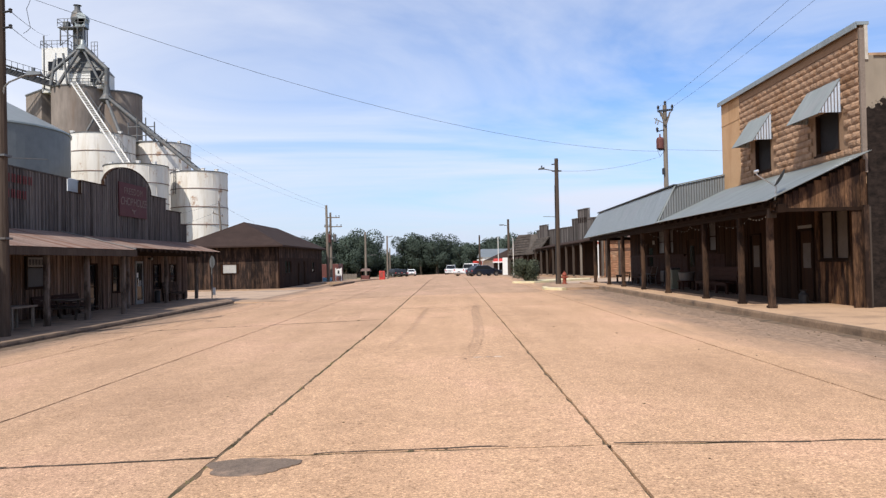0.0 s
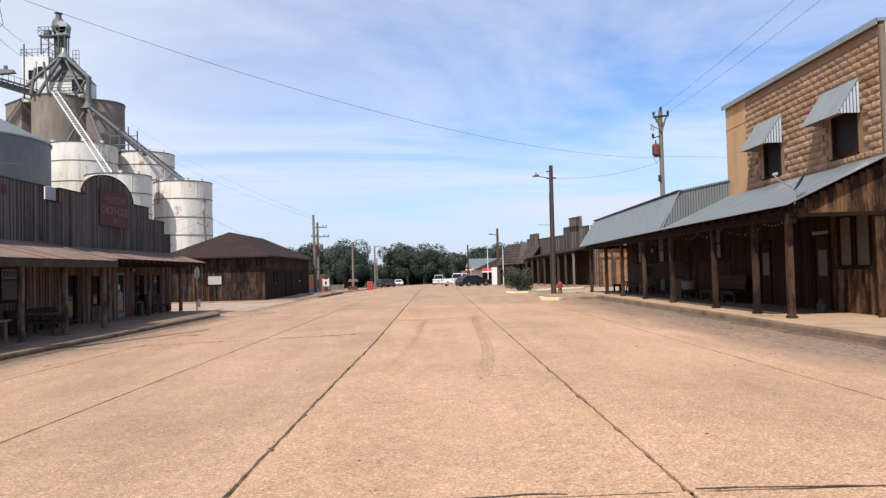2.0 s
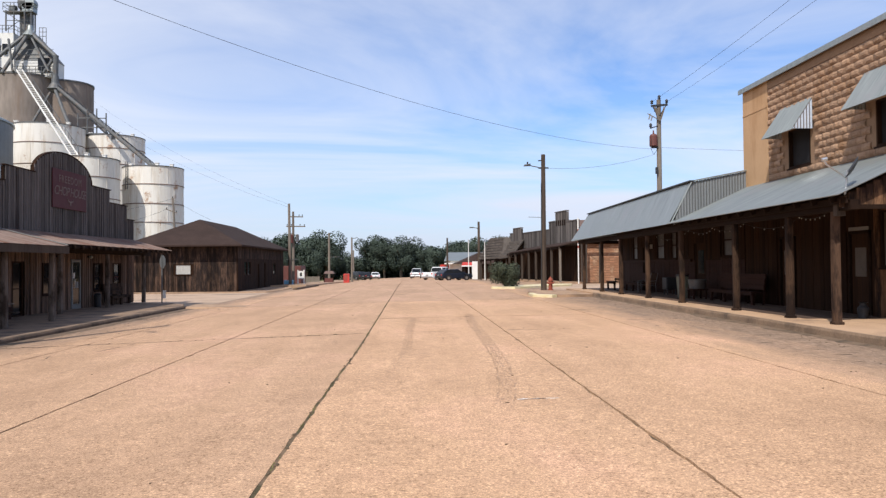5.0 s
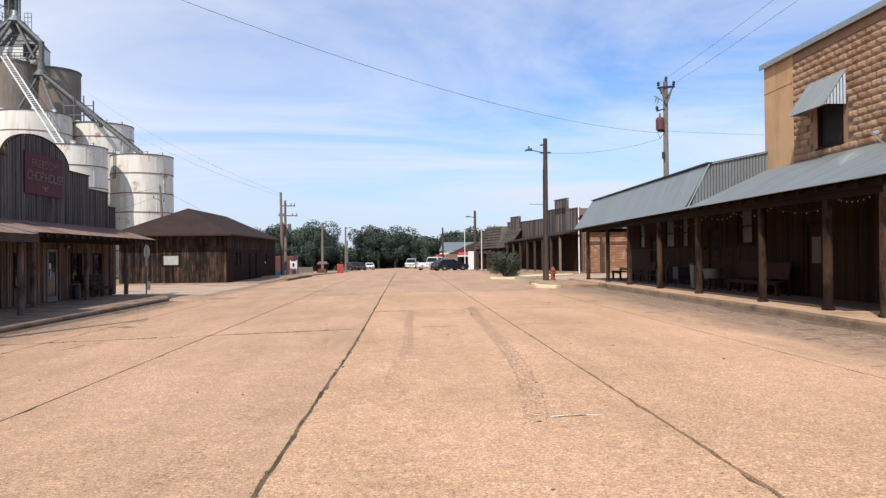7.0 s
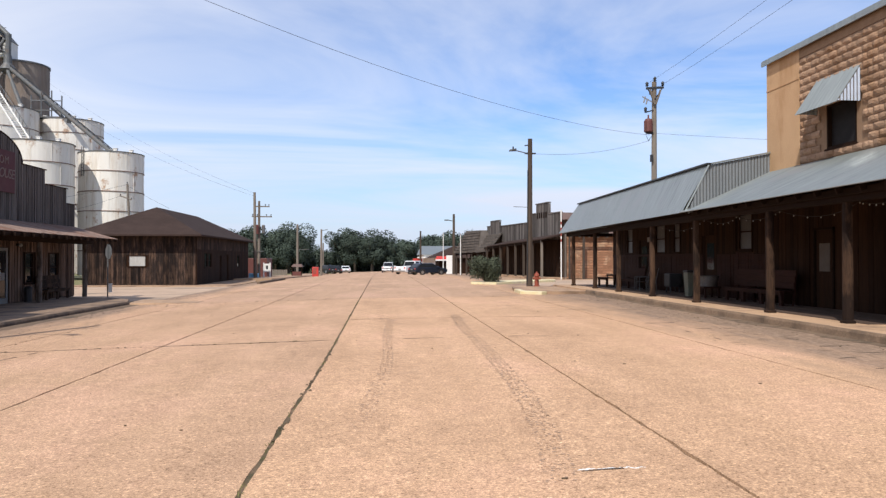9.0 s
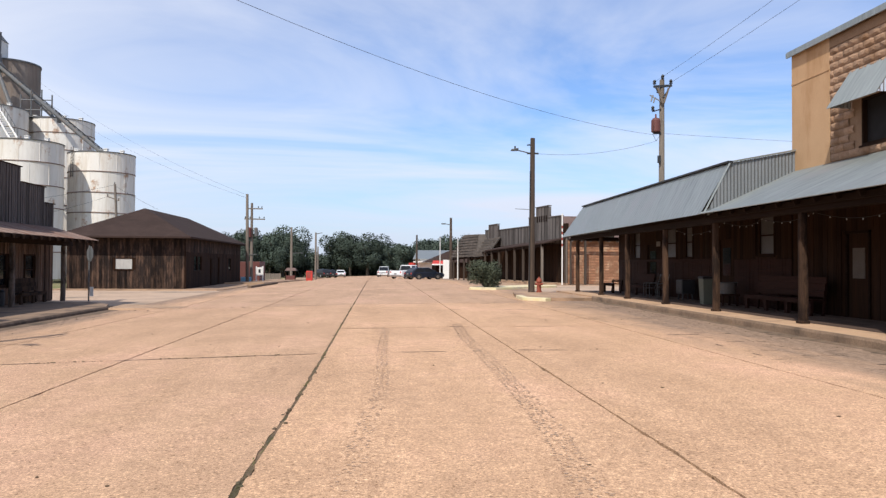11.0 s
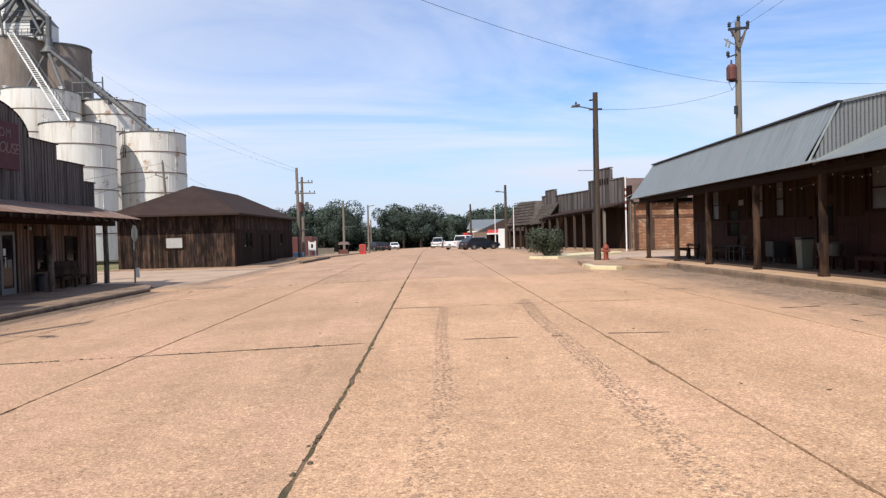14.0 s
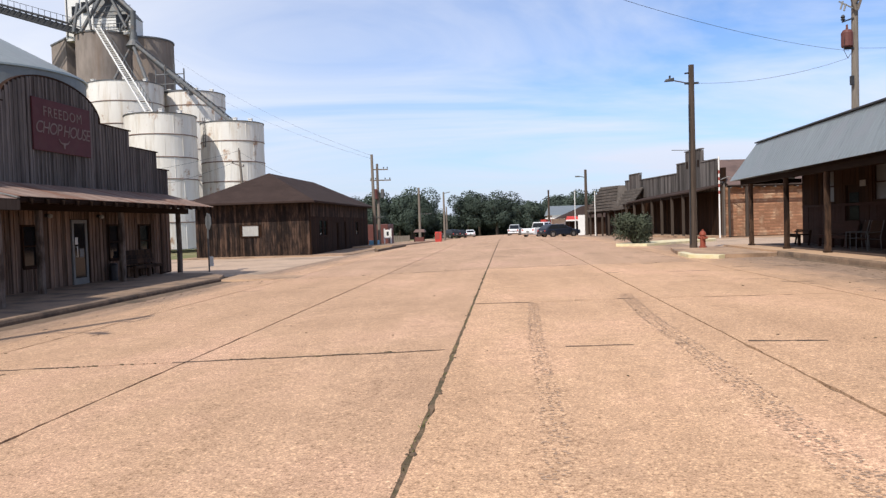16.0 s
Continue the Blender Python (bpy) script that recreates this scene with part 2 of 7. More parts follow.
    hydrant_red=surface("hydrant_red_paint", (0.20, 0.040, 0.022), (0.29, 0.070, 0.038), 5, 40, 0.6, stain=(0.28, 0.08, 0.05), stain_scale=6),
    dark_metal=surface("dark_painted_steel", (0.022, 0.022, 0.024), (0.045, 0.045, 0.047), 3, 30, 0.5, 0.3, bump=0.05),
    grey_steel=surface("grey_steel", (0.090, 0.093, 0.095), (0.158, 0.162, 0.163), 1.5, 20, 0.6, 0.4, stain=(0.16, 0.125, 0.10), stain_scale=1.0),
    wire=surface("black_cable", (0.015, 0.015, 0.016), (0.03, 0.03, 0.032), 2, 20, 0.7),
    sign_cream=surface("faded_cream_lettering", (0.115, 0.082, 0.075), (0.200, 0.155, 0.138), 6, 50, 0.8),
    pale=surface("pale_painted_panel", (0.168, 0.1624, 0.1528), (0.216, 0.2096, 0.1976), 2, 40, 0.6),
    bin_green=surface("grey_green_plastic", (0.112, 0.115, 0.084), (0.154, 0.158, 0.119), 3, 40, 0.6),
    rubber=surface("tyre_rubber", (0.012, 0.012, 0.012), (0.025, 0.025, 0.025), 8, 60, 0.85),
    blue_car=surface("dark_blue_car_paint", (0.020, 0.027, 0.044), (0.030, 0.039, 0.060), 1, 30, 0.25, 0.3, bump=0.0, spec=0.6),
    white_car=surface("white_car_paint", (0.68, 0.69, 0.70), (0.76, 0.77, 0.78), 1, 30, 0.3, bump=0.0, spec=0.6),
    silver_car=surface("silver_car_paint", (0.34, 0.35, 0.36), (0.44, 0.45, 0.46), 1, 30, 0.3, 0.5, bump=0.0, spec=0.6),
    black_car=surface("black_car_paint", (0.012, 0.013, 0.015), (0.022, 0.023, 0.026), 1, 30, 0.25, bump=0.0, spec=0.6),
    blue=surface("light_blue_paint", (0.18, 0.42, 0.60), (0.26, 0.52, 0.70), 2, 30, 0.5),
    old_post=surface("grey_brown_post", (0.040, 0.030, 0.024), (0.085, 0.066, 0.053), 2.2, 20, 0.9, stretch=UP, bump=0.3, spec=0.12),
    side_stucco=surface("brown_grey_render", (0.15, 0.115, 0.092), (0.23, 0.182, 0.148), 0.8, 30, 0.9, stain=(0.11, 0.083, 0.066), stain_scale=0.7),
    can_red=surface("red_brown_can", (0.085, 0.026, 0.021), (0.145, 0.048, 0.038), 3, 30, 0.6),
    gutter_soil=surface("gutter_soil", (0.11, 0.072, 0.046), (0.20, 0.135, 0.088), 3, 40, 0.95, stain=(0.07, 0.05, 0.032), stain_scale=1.4, bump=0.8),
    bark=surface("bark", (0.055, 0.04, 0.03), (0.11, 0.085, 0.065), 3, 20, 0.95, stretch=UP, bump=0.8),
    # both far leaf colours are lifted and blued to include distance haze
    leaf=surface("hazed_oak_leaves", (0.046, 0.062, 0.050), (0.072, 0.094, 0.072), 0.5, 4, 0.85, vary=0.2, bump=0.0, spec=0.15),
    hill_leaf=surface("hazed_far_wood_leaves", (0.050, 0.066, 0.055), (0.080, 0.102, 0.080), 0.3, 3, 0.85, bump=0.0, spec=0.15),
    bush_leaf=surface("shrub_leaves", (0.034, 0.044, 0.026), (0.078, 0.090, 0.052), 6, 30, 0.8, bump=0.0),
    # dark floor tone carries the shade under the east porches
    porch_shade_floor=surface("porch_shade_boards", (0.052, 0.031, 0.022), (0.098, 0.060, 0.041), 2.0, 30, 0.85, stretch=ALONG, stain=(0.055, 0.034, 0.024), stain_scale=0.8, vary=0.2),
    # brightened copy of the sidewalk colour, sunlight put into the base
    walk_east=surface("sunlit_sidewalk_concrete", (0.39, 0.248, 0.150), (0.54, 0.350, 0.215), 0.9, 45, 0.85, stain=(0.25, 0.160, 0.102), stain_scale=0.8, stain_at=(0.52, 0.70)),
    # darker copy: soiling together with painted porch shade
    walk_west=surface("dirty_shaded_sidewalk_concrete", (0.215, 0.143, 0.092), (0.335, 0.224, 0.147), 0.9, 45, 0.88, stain=(0.12, 0.082, 0.056), stain_scale=0.9, stain_at=(0.45, 0.62)),
    # soil stains, and a base lowered for the kerb face turned from the sun
    kerb_west=surface("soiled_shaded_kerb_concrete", (0.09, 0.060, 0.041), (0.185, 0.124, 0.083), 1.2, 30, 0.92, stain=(0.07, 0.048, 0.034), stain_scale=1.6, stain_at=(0.44, 0.62), bump=0.7),
    brown_roof=surface("brown_sheet_roof", (0.105, 0.066, 0.054), (0.160, 0.104, 0.088), 0.9, 20, 0.9, stain=(0.085, 0.055, 0.047), stain_scale=0.5),
    white_render=surface("whitewashed_edge", (0.38, 0.34, 0.285), (0.54, 0.49, 0.43), 3, 40, 0.9, stain=(0.33, 0.27, 0.21), stain_scale=2.5),
    lamp_glass=surface("lamp_lens", (0.385, 0.385, 0.364), (0.455, 0.455, 0.434), 5, 40, 0.2),
)


def silo_paint():
    """White painted steel with upright plate seams' grime and rust runs below the hoops."""
    m, n, l, b = material("white_silo_paint", 0.55)
    c = ramp(n, l, noise_at(n, l, 0.5, (1, 1, 0.2), 5), [(0.3, (0.66, 0.615, 0.55)), (0.7, (0.79, 0.75, 0.685))])
    runs = ramp(n, l, noise_at(n, l, 1.1, (1, 1, 0.10), 6, 0.7), [(0.50, (0, 0, 0)), (0.72, (0.75, 0.75, 0.75))])
    c = mixed(n, l, runs, c, (0.46, 0.36, 0.25))
    rust = ramp(n, l, noise_at(n, l, 0.55, (1, 1, 0.8), 7, 0.7), [(0.585, (0, 0, 0)), (0.67, (0.85, 0.85, 0.85))])
    c = mixed(n, l, rust, c, (0.34, 0.17, 0.075))
    l.new(c, b.inputs["Base Color"])
    return m


def glass_pane(name, tint, rough=0.06):
    m, n, l, b = material(name, rough, 0.0, 0.25)
    b.inputs["Base Color"].default_value = (*tint, 1)
    return m


def peeling():
    """Old grey plaster that has come off below a ragged line and in holes, and shows dark stone."""
    m, n, l, b = material("peeling_plaster", 0.95, 0.0, 0.12)
    c = ramp(n, l, noise_at(n, l, 1.2, (1, 1, 0.4), 5), [(0.3, (0.20, 0.165, 0.128)), (0.7, (0.30, 0.25, 0.195))])
    g = n.new("ShaderNodeNewGeometry")
    sp = n.new("ShaderNodeSeparateXYZ")
    l.new(g.outputs["Position"], sp.inputs[0])
    line = n.new("ShaderNodeMath"); line.operation = "MULTIPLY_ADD"
    line.inputs[1].default_value, line.inputs[2].default_value = -0.40, 2.42
    l.new(sp.outputs["Z"], line.inputs[0])
    cl = n.new("ShaderNodeClamp"); cl.inputs["Min"].default_value, cl.inputs["Max"].default_value = -0.02, 1.0
    l.new(line.outputs[0], cl.inputs["Value"])
    su = n.new("ShaderNodeMath"); su.operation = "ADD"
    l.new(noise_at(n, l, 2.4, (1, 1, 0.8), 6, 0.62), su.inputs[0]); l.new(cl.outputs[0], su.inputs[1])
    f = ramp(n, l, su.outputs[0], [(0.60, (0, 0, 0)), (0.612, (1, 1, 1))])
    stone = ramp(n, l, noise_at(n, l, 3.0, (1, 1, 2.2), 6, 0.7), [(0.35, (0.008, 0.006, 0.005)), (0.7, (0.034, 0.024, 0.020))])
    c = mixed(n, l, f, c, stone)
    l.new(c, b.inputs["Base Color"])
    bumped(n, l, b, f, 0.6, 0.02)
    return m


def road_concrete(name="road_concrete", tone=(1, 1, 1), gutter=None):
    """Sun-bleached tan concrete: wide blotches, drag marks along the street and coarse stones in the surface."""
    m, n, l, b = material(name, 0.86, 0.0, 0.25)
    c = ramp(n, l, noise_at(n, l, 0.28, (1, 0.6, 1), 6, 0.65), [(0.30, (0.425, 0.264, 0.162)), (0.50, (0.530, 0.333, 0.206)), (0.70, (0.622, 0.378, 0.252))])
    drag = ramp(n, l, noise_at(n, l, 1.3, (1, 0.07, 1), 5, 0.6), [(0.42, (1, 1, 1)), (0.78, (0.88, 0.87, 0.85))])
    c = mixed(n, l, 1.0, c, drag, "MULTIPLY")
    mott = ramp(n, l, noise_at(n, l, 5.0, (1, 1, 1), 4, 0.7), [(0.3, (0.86, 0.86, 0.86)), (0.7, (1.12, 1.12, 1.12))])
    c = mixed(n, l, 1.0, c, mott, "MULTIPLY")
    stones = noise_at(n, l, 30, (1, 1, 1), 3, 0.7)
    c = mixed(n, l, 1.0, c, ramp(n, l, stones, [(0.28, (0.30, 0.27, 0.24)), (0.42, (0.88, 0.86, 0.83)), (0.58, (1.05, 1.05, 1.05)), (0.74, (1.75, 1.82, 1.72))]), "MULTIPLY")
    grit = ramp(n, l, noise_at(n, l, 75, (1, 1, 1), 2, 0.6), [(0.3, (0.60, 0.56, 0.53)), (0.5, (1.0, 1.0, 1.0)), (0.7, (1.36, 1.39, 1.34))])
    c = mixed(n, l, 1.0, c, grit, "MULTIPLY")
    oil = ramp(n, l, noise_at(n, l, 0.8, (1, 0.5, 1), 7, 0.7), [(0.62, (0, 0, 0)), (0.80, (0.6, 0.6, 0.6))])
    c = mixed(n, l, oil, c, (0.27, 0.18, 0.12))
    c = mixed(n, l, 1.0, c, tone, "MULTIPLY")
    if gutter:
        g = n.new("ShaderNodeNewGeometry")
        sp = n.new("ShaderNodeSeparateXYZ")
        l.new(g.outputs["Position"], sp.inputs[0])
        wander = n.new("ShaderNodeMath"); wander.operation = "MULTIPLY_ADD"
        wander.inputs[1].default_value = 3.4
        l.new(noise_at(n, l, 1.1, (1.6, 0.22, 1), 6, 0.62), wander.inputs[0]); l.new(sp.outputs["X"], wander.inputs[2])
        wash = n.new("ShaderNodeMapRange")
        wash.inputs["From Min"].default_value, wash.inputs["From Max"].default_value = gutter[0] + 1.7, gutter[1] + 1.7
        wash.inputs["To Max"].default_value = 0.9
        l.new(wander.outputs[0], wash.inputs["Value"])
        dirt = ramp(n, l, noise_at(n, l, 7.0, (1.5, 0.5, 1), 5, 0.7), [(0.32, (0.135, 0.094, 0.066)), (0.5, (0.225, 0.155, 0.108)), (0.68, (0.36, 0.252, 0.180))])
        c = mixed(n, l, wash.outputs[0], c, dirt)
    l.new(c, b.inputs["Base Color"])
    bumped(n, l, b, stones, 0.5, 0.008)
    return m


M["road"] = road_concrete()
M["gutter_east"] = road_concrete("east_gutter_concrete", (1, 1, 1), (5.3, 7.2))
M["gutter_west"] = road_concrete("west_gutter_concrete", (0.92, 0.93, 0.955), (-9.6, -11.2))
M["road_west"] = road_concrete("greyer_lane_concrete", (0.92, 0.93, 0.955))
M["road_far"] = road_concrete("far_road_concrete", (0.86, 0.88, 0.93))
M["silo"] = silo_paint()
M["plaster"] = peeling()
M["glass"] = glass_pane("dark_window_glass", (0.012, 0.013, 0.015))
M["car_glass"] = glass_pane("car_glass", (0.015, 0.017, 0.02))
M["curtain"] = surface("white_curtain", (0.30, 0.29, 0.27), (0.46, 0.45, 0.42), 6, 30, 0.9, stretch=(3, 3, 0.1))


# ---- mesh tools ----
class Shape:
    """Collects vertices and faces for one mesh."""

    def __init__(self):
        self.v, self.f = [], []

    def add(self, verts, faces):
        k = len(self.v)
        self.v += [tuple(p) for p in verts]
        self.f += [tuple(i + k for i in f) for f in faces]
        return self

    def box(self, x0, y0, z0, x1, y1, z1):
        return self.add([(x, y, z) for z in (z0, z1) for y in (y0, y1) for x in (x0, x1)],
                        [(0, 2, 3, 1), (4, 5, 7, 6), (0, 1, 5, 4), (2, 6, 7, 3), (0, 4, 6, 2), (1, 3, 7, 5)])

    def hull(self, low, high):
        """Two outlines of equally many points, joined and closed."""
        n = len(low)
        sides = [(i, (i + 1) % n, n + (i + 1) % n, n + i) for i in range(n)]
        return self.add(list(low) + list(high), sides + [tuple(range(n - 1, -1, -1)), tuple(range(n, 2 * n))])

    def slab(self, outline, z0, z1):
        return self.hull([(x, y, z0) for x, y in outline], [(x, y, z1) for x, y in outline])

    def tube(self, a, b, r0, r1=None, n=8):
        a, b = Vector(a), Vector(b)
        r1 = r0 if r1 is None else r1
        d = (b - a).normalized()
        u = d.cross(Vector((0, 0, 1)) if abs(d.z) < 0.9 else Vector((1, 0, 0))).normalized()
        w = d.cross(u)
        ring = [math.tau * i / n for i in range(n)]
        lo = [a + r0 * (math.cos(t) * u + math.sin(t) * w) for t in ring]
        hi = [b + r1 * (math.cos(t) * u + math.sin(t) * w) for t in ring]
        return self.hull(lo, hi)

    def bar(self, a, b, w, h):
        """A straight bar of rectangular section."""
        a, b = Vector(a), Vector(b)
        d = (b - a).normalized()
        u = d.cross(Vector((0, 0, 1)) if abs(d.z) < 0.95 else Vector((0, 1, 0))).normalized() * (w / 2)
        k = u.cross(d).normalized() * (h / 2)
        return self.hull([a - u - k, a + u - k, a + u + k, a - u + k], [b - u - k, b + u - k, b + u + k, b - u + k])

    def ball(self, c, rx, ry=None, rz=None, n=10, m=6):
        ry, rz = rx if ry is None else ry, rx if rz is None else rz
        v = [(c[0], c[1], c[2] - rz)]
        for j in range(1, m):
            p = math.pi * j / m - math.pi / 2
            v += [(c[0] + rx * math.cos(p) * math.cos(math.tau * i / n), c[1] + ry * math.cos(p) * math.sin(math.tau * i / n), c[2] + rz * math.sin(p)) for i in range(n)]
        v.append((c[0], c[1], c[2] + rz))
        top = len(v) - 1
        f = [(0, 1 + (i + 1) % n, 1 + i) for i in range(n)]
        for j in range(m - 2):
            f += [(1 + j * n + i, 1 + j * n + (i + 1) % n, 1 + (j + 1) * n + (i + 1) % n, 1 + (j + 1) * n + i) for i in range(n)]
        f += [(top, 1 + (m - 2) * n + i, 1 + (m - 2) * n + (i + 1) % n) for i in range(n)]
        return self.add(v, f)

    def turned(self, c, profile, n=24):
        """A turned form round the upright through c: rows of (radius, height)."""
        v, f = [], []
        for r, z in profile:
            v += [(c[0] + r * math.cos(math.tau * i / n), c[1] + r * math.sin(math.tau * i / n), c[2] + z) for i in range(n)]
        for j in range(len(profile) - 1):
            f += [(j * n + i, j * n + (i + 1) % n, (j + 1) * n + (i + 1) % n, (j + 1) * n + i) for i in range(n)]
        f += [tuple(range(n - 1, -1, -1)), tuple(range((len(profile) - 1) * n, len(profile) * n))]
        return self.add(v, f)

    def mesh(self, name, mat, smooth=False):
        me = bpy.data.meshes.new(name)
        me.from_pydata(self.v, [], self.f)
        me.materials.append(mat)
        if smooth:
            me.shade_smooth()
        me.update()
        return me


def thing(name, label, category, base=(0, 0, 0), group="", kind=""):
    ob = new(name)
    ob.empty_display_size = 0.2
    ob.matrix_basis = Matrix.Translation(base)
    return tagged(ob, label, category, group, kind)


def part(name, shape, mat, parent=None, label="", bevel=0.0, smooth=False):
    ob = new(name, shape.mesh(name, mat, smooth) if isinstance(shape, Shape) else shape)
    if parent:
        ob.parent = parent
        if parent.type == "EMPTY":
            ob.matrix_parent_inverse = parent.matrix_basis.inverted()
    if bevel:
        k = ob.modifiers.new("bevel", "BEVEL")
        k.width, k.segments, k.limit_method = bevel, 2, "ANGLE"
    return tagged(ob, label) if label else ob


def single(name, shape, mat, label, category, group="", kind="", bevel=0.0, smooth=False):
    return tagged(part(name, shape, mat, None, "", bevel, smooth), label, category, group, kind)


def unit_piece(name, mat, chamfer=0.06):
    """A unit box with chamfered upright edges, scaled for each piece."""
    c = chamfer
    o = [(-.5 + c, -.5), (.5 - c, -.5), (.5, -.5 + c), (.5, .5 - c), (.5 - c, .5), (-.5 + c, .5), (-.5, .5 - c), (-.5, -.5 + c)]
    return Shape().slab(o, -.5, .5).mesh(name, mat)


def piece(name, me, parent, cx, cy, cz, sx, sy, sz, turn=0.0):
    ob = new(name, me)
    ob.parent = parent
    inv = parent.matrix_basis.inverted() if parent.type == "EMPTY" else Matrix.Identity(4)
    ob.matrix_basis = inv @ Matrix.LocRotScale((cx, cy, cz), Euler((0, 0, turn)), (sx, sy, sz))
    return ob


def gz(x):
    """Height of the road: level on the east side, falling to the west kerb."""
    return 0.01485 * (x - math.sqrt(x * x + 2))


rng = random.Random(7)

# ---- walls, planks, windows ----
def span(facing, at, depth, a0, a1, z0, z1):
    """Corners of a box on an upright plane: at is the outer face, depth goes inwards (negative: outwards)."""
    s = 1 if facing[1] == "+" else -1
    p, q = sorted((at, at - s * depth))
    return (p, a0, z0, q, a1, z1) if facing[0] == "x" else (a0, p, z0, a1, q, z1)


def holed(shape, facing, at, depth, a0, a1, z0, top, holes):
    cuts = sorted({a0, a1, *[v for h in holes for v in h[:2]]})
    for p, q in zip(cuts, cuts[1:]):
        z = z0
        for h in sorted((h for h in holes if h[0] < q - 1e-6 and h[1] > p + 1e-6), key=lambda h: h[2]):
            if h[2] > z:
                shape.box(*span(facing, at, depth, p, q, z, h[2]))
            z = h[3]
        if top > z:
            shape.box(*span(facing, at, depth, p, q, z, top))
    return shape


def planks(parent, me, facing, at, a0, a1, z0, top, width=0.21, gap=0.012, thick=0.03, holes=(), proud=0.012, battens=None):
    """Upright boards nailed to a wall, each a piece of its own, cut round openings. top: a height or a function."""
    a = a0
    s = 1 if facing[1] == "+" else -1
    while a < a1 - 0.05:
        w = min(width * rng.uniform(0.85, 1.15), a1 - a)
        mid = a + w / 2
        z1 = top(mid) if callable(top) else top
        runs, z = [], z0
        for h in sorted((h for h in holes if h[0] < a + w and h[1] > a), key=lambda h: h[2]):
            runs.append((z, h[2])); z = h[3]
        runs.append((z, z1))
        off = at + s * (thick / 2 + rng.uniform(0, proud))
        for lo, hi in runs:
            if hi - lo > 0.05:
                c = (off, mid) if facing[0] == "x" else (mid, off)
                d = (thick, w - gap) if facing[0] == "x" else (w - gap, thick)
                piece("plank", me, parent, *c, (lo + hi) / 2, *d, hi - lo - 0.004)
                if battens:
                    c2 = (at + s * (thick + 0.018), a) if facing[0] == "x" else (a, at + s * (thick + 0.018))
                    d2 = (0.03, 0.055) if facing[0] == "x" else (0.055, 0.03)
                    piece("batten", battens, parent, *c2, (lo + hi) / 2, *d2, hi - lo - 0.01)
        a += w


def window(parent, facing, at, a0, a1, z0, z1, frame_mat, pane_mat, sill=True, bars=1, inset=0.06, w=0.06, curtain=None):
    f = Shape()
    f.box(*span(facing, at, inset + 0.03, a0, a0 + w, z0, z1)).box(*span(facing, at, inset + 0.03, a1 - w, a1, z0, z1))
    f.box(*span(facing, at, inset + 0.03, a0 + w, a1 - w, z1 - w, z1)).box(*span(facing, at, inset + 0.03, a0 + w, a1 - w, z0, z0 + w))
    for k in range(bars):
        zb = z0 + (z1 - z0) * (k + 1) / (bars + 1)
        f.box(*span(facing, at - (0.01 if facing[1] == "+" else -0.01), inset, a0 + w, a1 - w, zb - 0.02, zb + 0.02))
    s = 1 if facing[1] == "+" else -1
    ob = part("window", f, frame_mat, parent)
    part("pane", Shape().box(*span(facing, at - s * inset, 0.012, a0 + w, a1 - w, z0 + w, z1 - w)), pane_mat, ob, "dark glass")
    if curtain:
        part("curtain", Shape().box(*span(facing, at - s * (inset - 0.03), 0.01, a0 + w, a1 - w, z0 + w, z1 - w)), curtain, ob, "white curtain behind the glass")
    if sill:
        part("sill", Shape().box(*span(facing, at + s * 0.05, 0.06, a0 - 0.05, a1 + 0.05, z0 - 0.05, z0)), frame_mat, ob)
    return ob


def corrugated(p0, p1, q0, q1, pitch=0.076, amp=0.009, thick=0.012, per=4):
    """A corrugated sheet: p0 to p1 is its upper edge, q0 to q1 its lower one; the waves run down the slope."""
    p0, p1, q0, q1 = map(Vector, (p0, p1, q0, q1))
    n = max(2, int((p1 - p0).length / pitch) * per)
    nrm = (p1 - p0).cross(q0 - p0).normalized()
    if nrm.z < 0:
        nrm = -nrm
    v, f = [], []
    for i in range(n + 1):
        t = i / n
        h = nrm * (amp * math.cos(math.tau * i / per))
        a, b = p0.lerp(p1, t) + h, q0.lerp(q1, t) + h
        v += [a, b, b - nrm * thick, a - nrm * thick]
    for i in range(n):
        k, j = 4 * i, 4 * i + 4
        f += [(k, k + 1, j + 1, j), (k + 1, k + 2, j + 2, j + 1), (k + 2, k + 3, j + 3, j + 2), (k + 3, k, j, j + 3)]
    f += [(0, 3, 2, 1), (4 * n, 4 * n + 1, 4 * n + 2, 4 * n + 3)]
    return Shape().add(v, f)


def hewn(x, y, z0, z1, r):
    """A rough squared timber: corners worn round, sides uneven, a little crooked."""
    v, f, levels, n = [], [], 9, 12
    bend = [rng.uniform(-.012, .012) * k for k in (1, 0.4, 1, 0.4)]
    for j in range(levels + 1):
        t = j / levels
        cx = x + bend[0] * math.sin(math.pi * t) + bend[1] * math.sin(2 * math.pi * t)
        cy = y + bend[2] * math.sin(math.pi * t) + bend[3] * math.sin(2 * math.pi * t)
        k = r * (1.06 - 0.10 * t)
        for i in range(n):
            a = math.tau * (i + 0.5) / n
            q = (abs(math.cos(a)) ** 4 + abs(math.sin(a)) ** 4) ** -0.25 * rng.uniform(0.975, 1.018)
            v.append((cx + k * q * math.cos(a), cy + k * q * math.sin(a), z0 + (z1 - z0) * t))
    for j in range(levels):
        f += [(j * n + i, j * n + (i + 1) % n, (j + 1) * n + (i + 1) % n, (j + 1) * n + i) for i in range(n)]
    f += [tuple(range(n - 1, -1, -1)), tuple(range(levels * n, levels * n + n))]
    return Shape().add(v, f)


PLANK = {k: unit_piece("plank", M[k]) for k in ("grey_wood", "dark_wood", "porch_wood", "hut_wood", "gable_wood", "bench_wood")}

# ---- ground and streets ----
def gd(y):
    """The street falls gently away at its far end."""
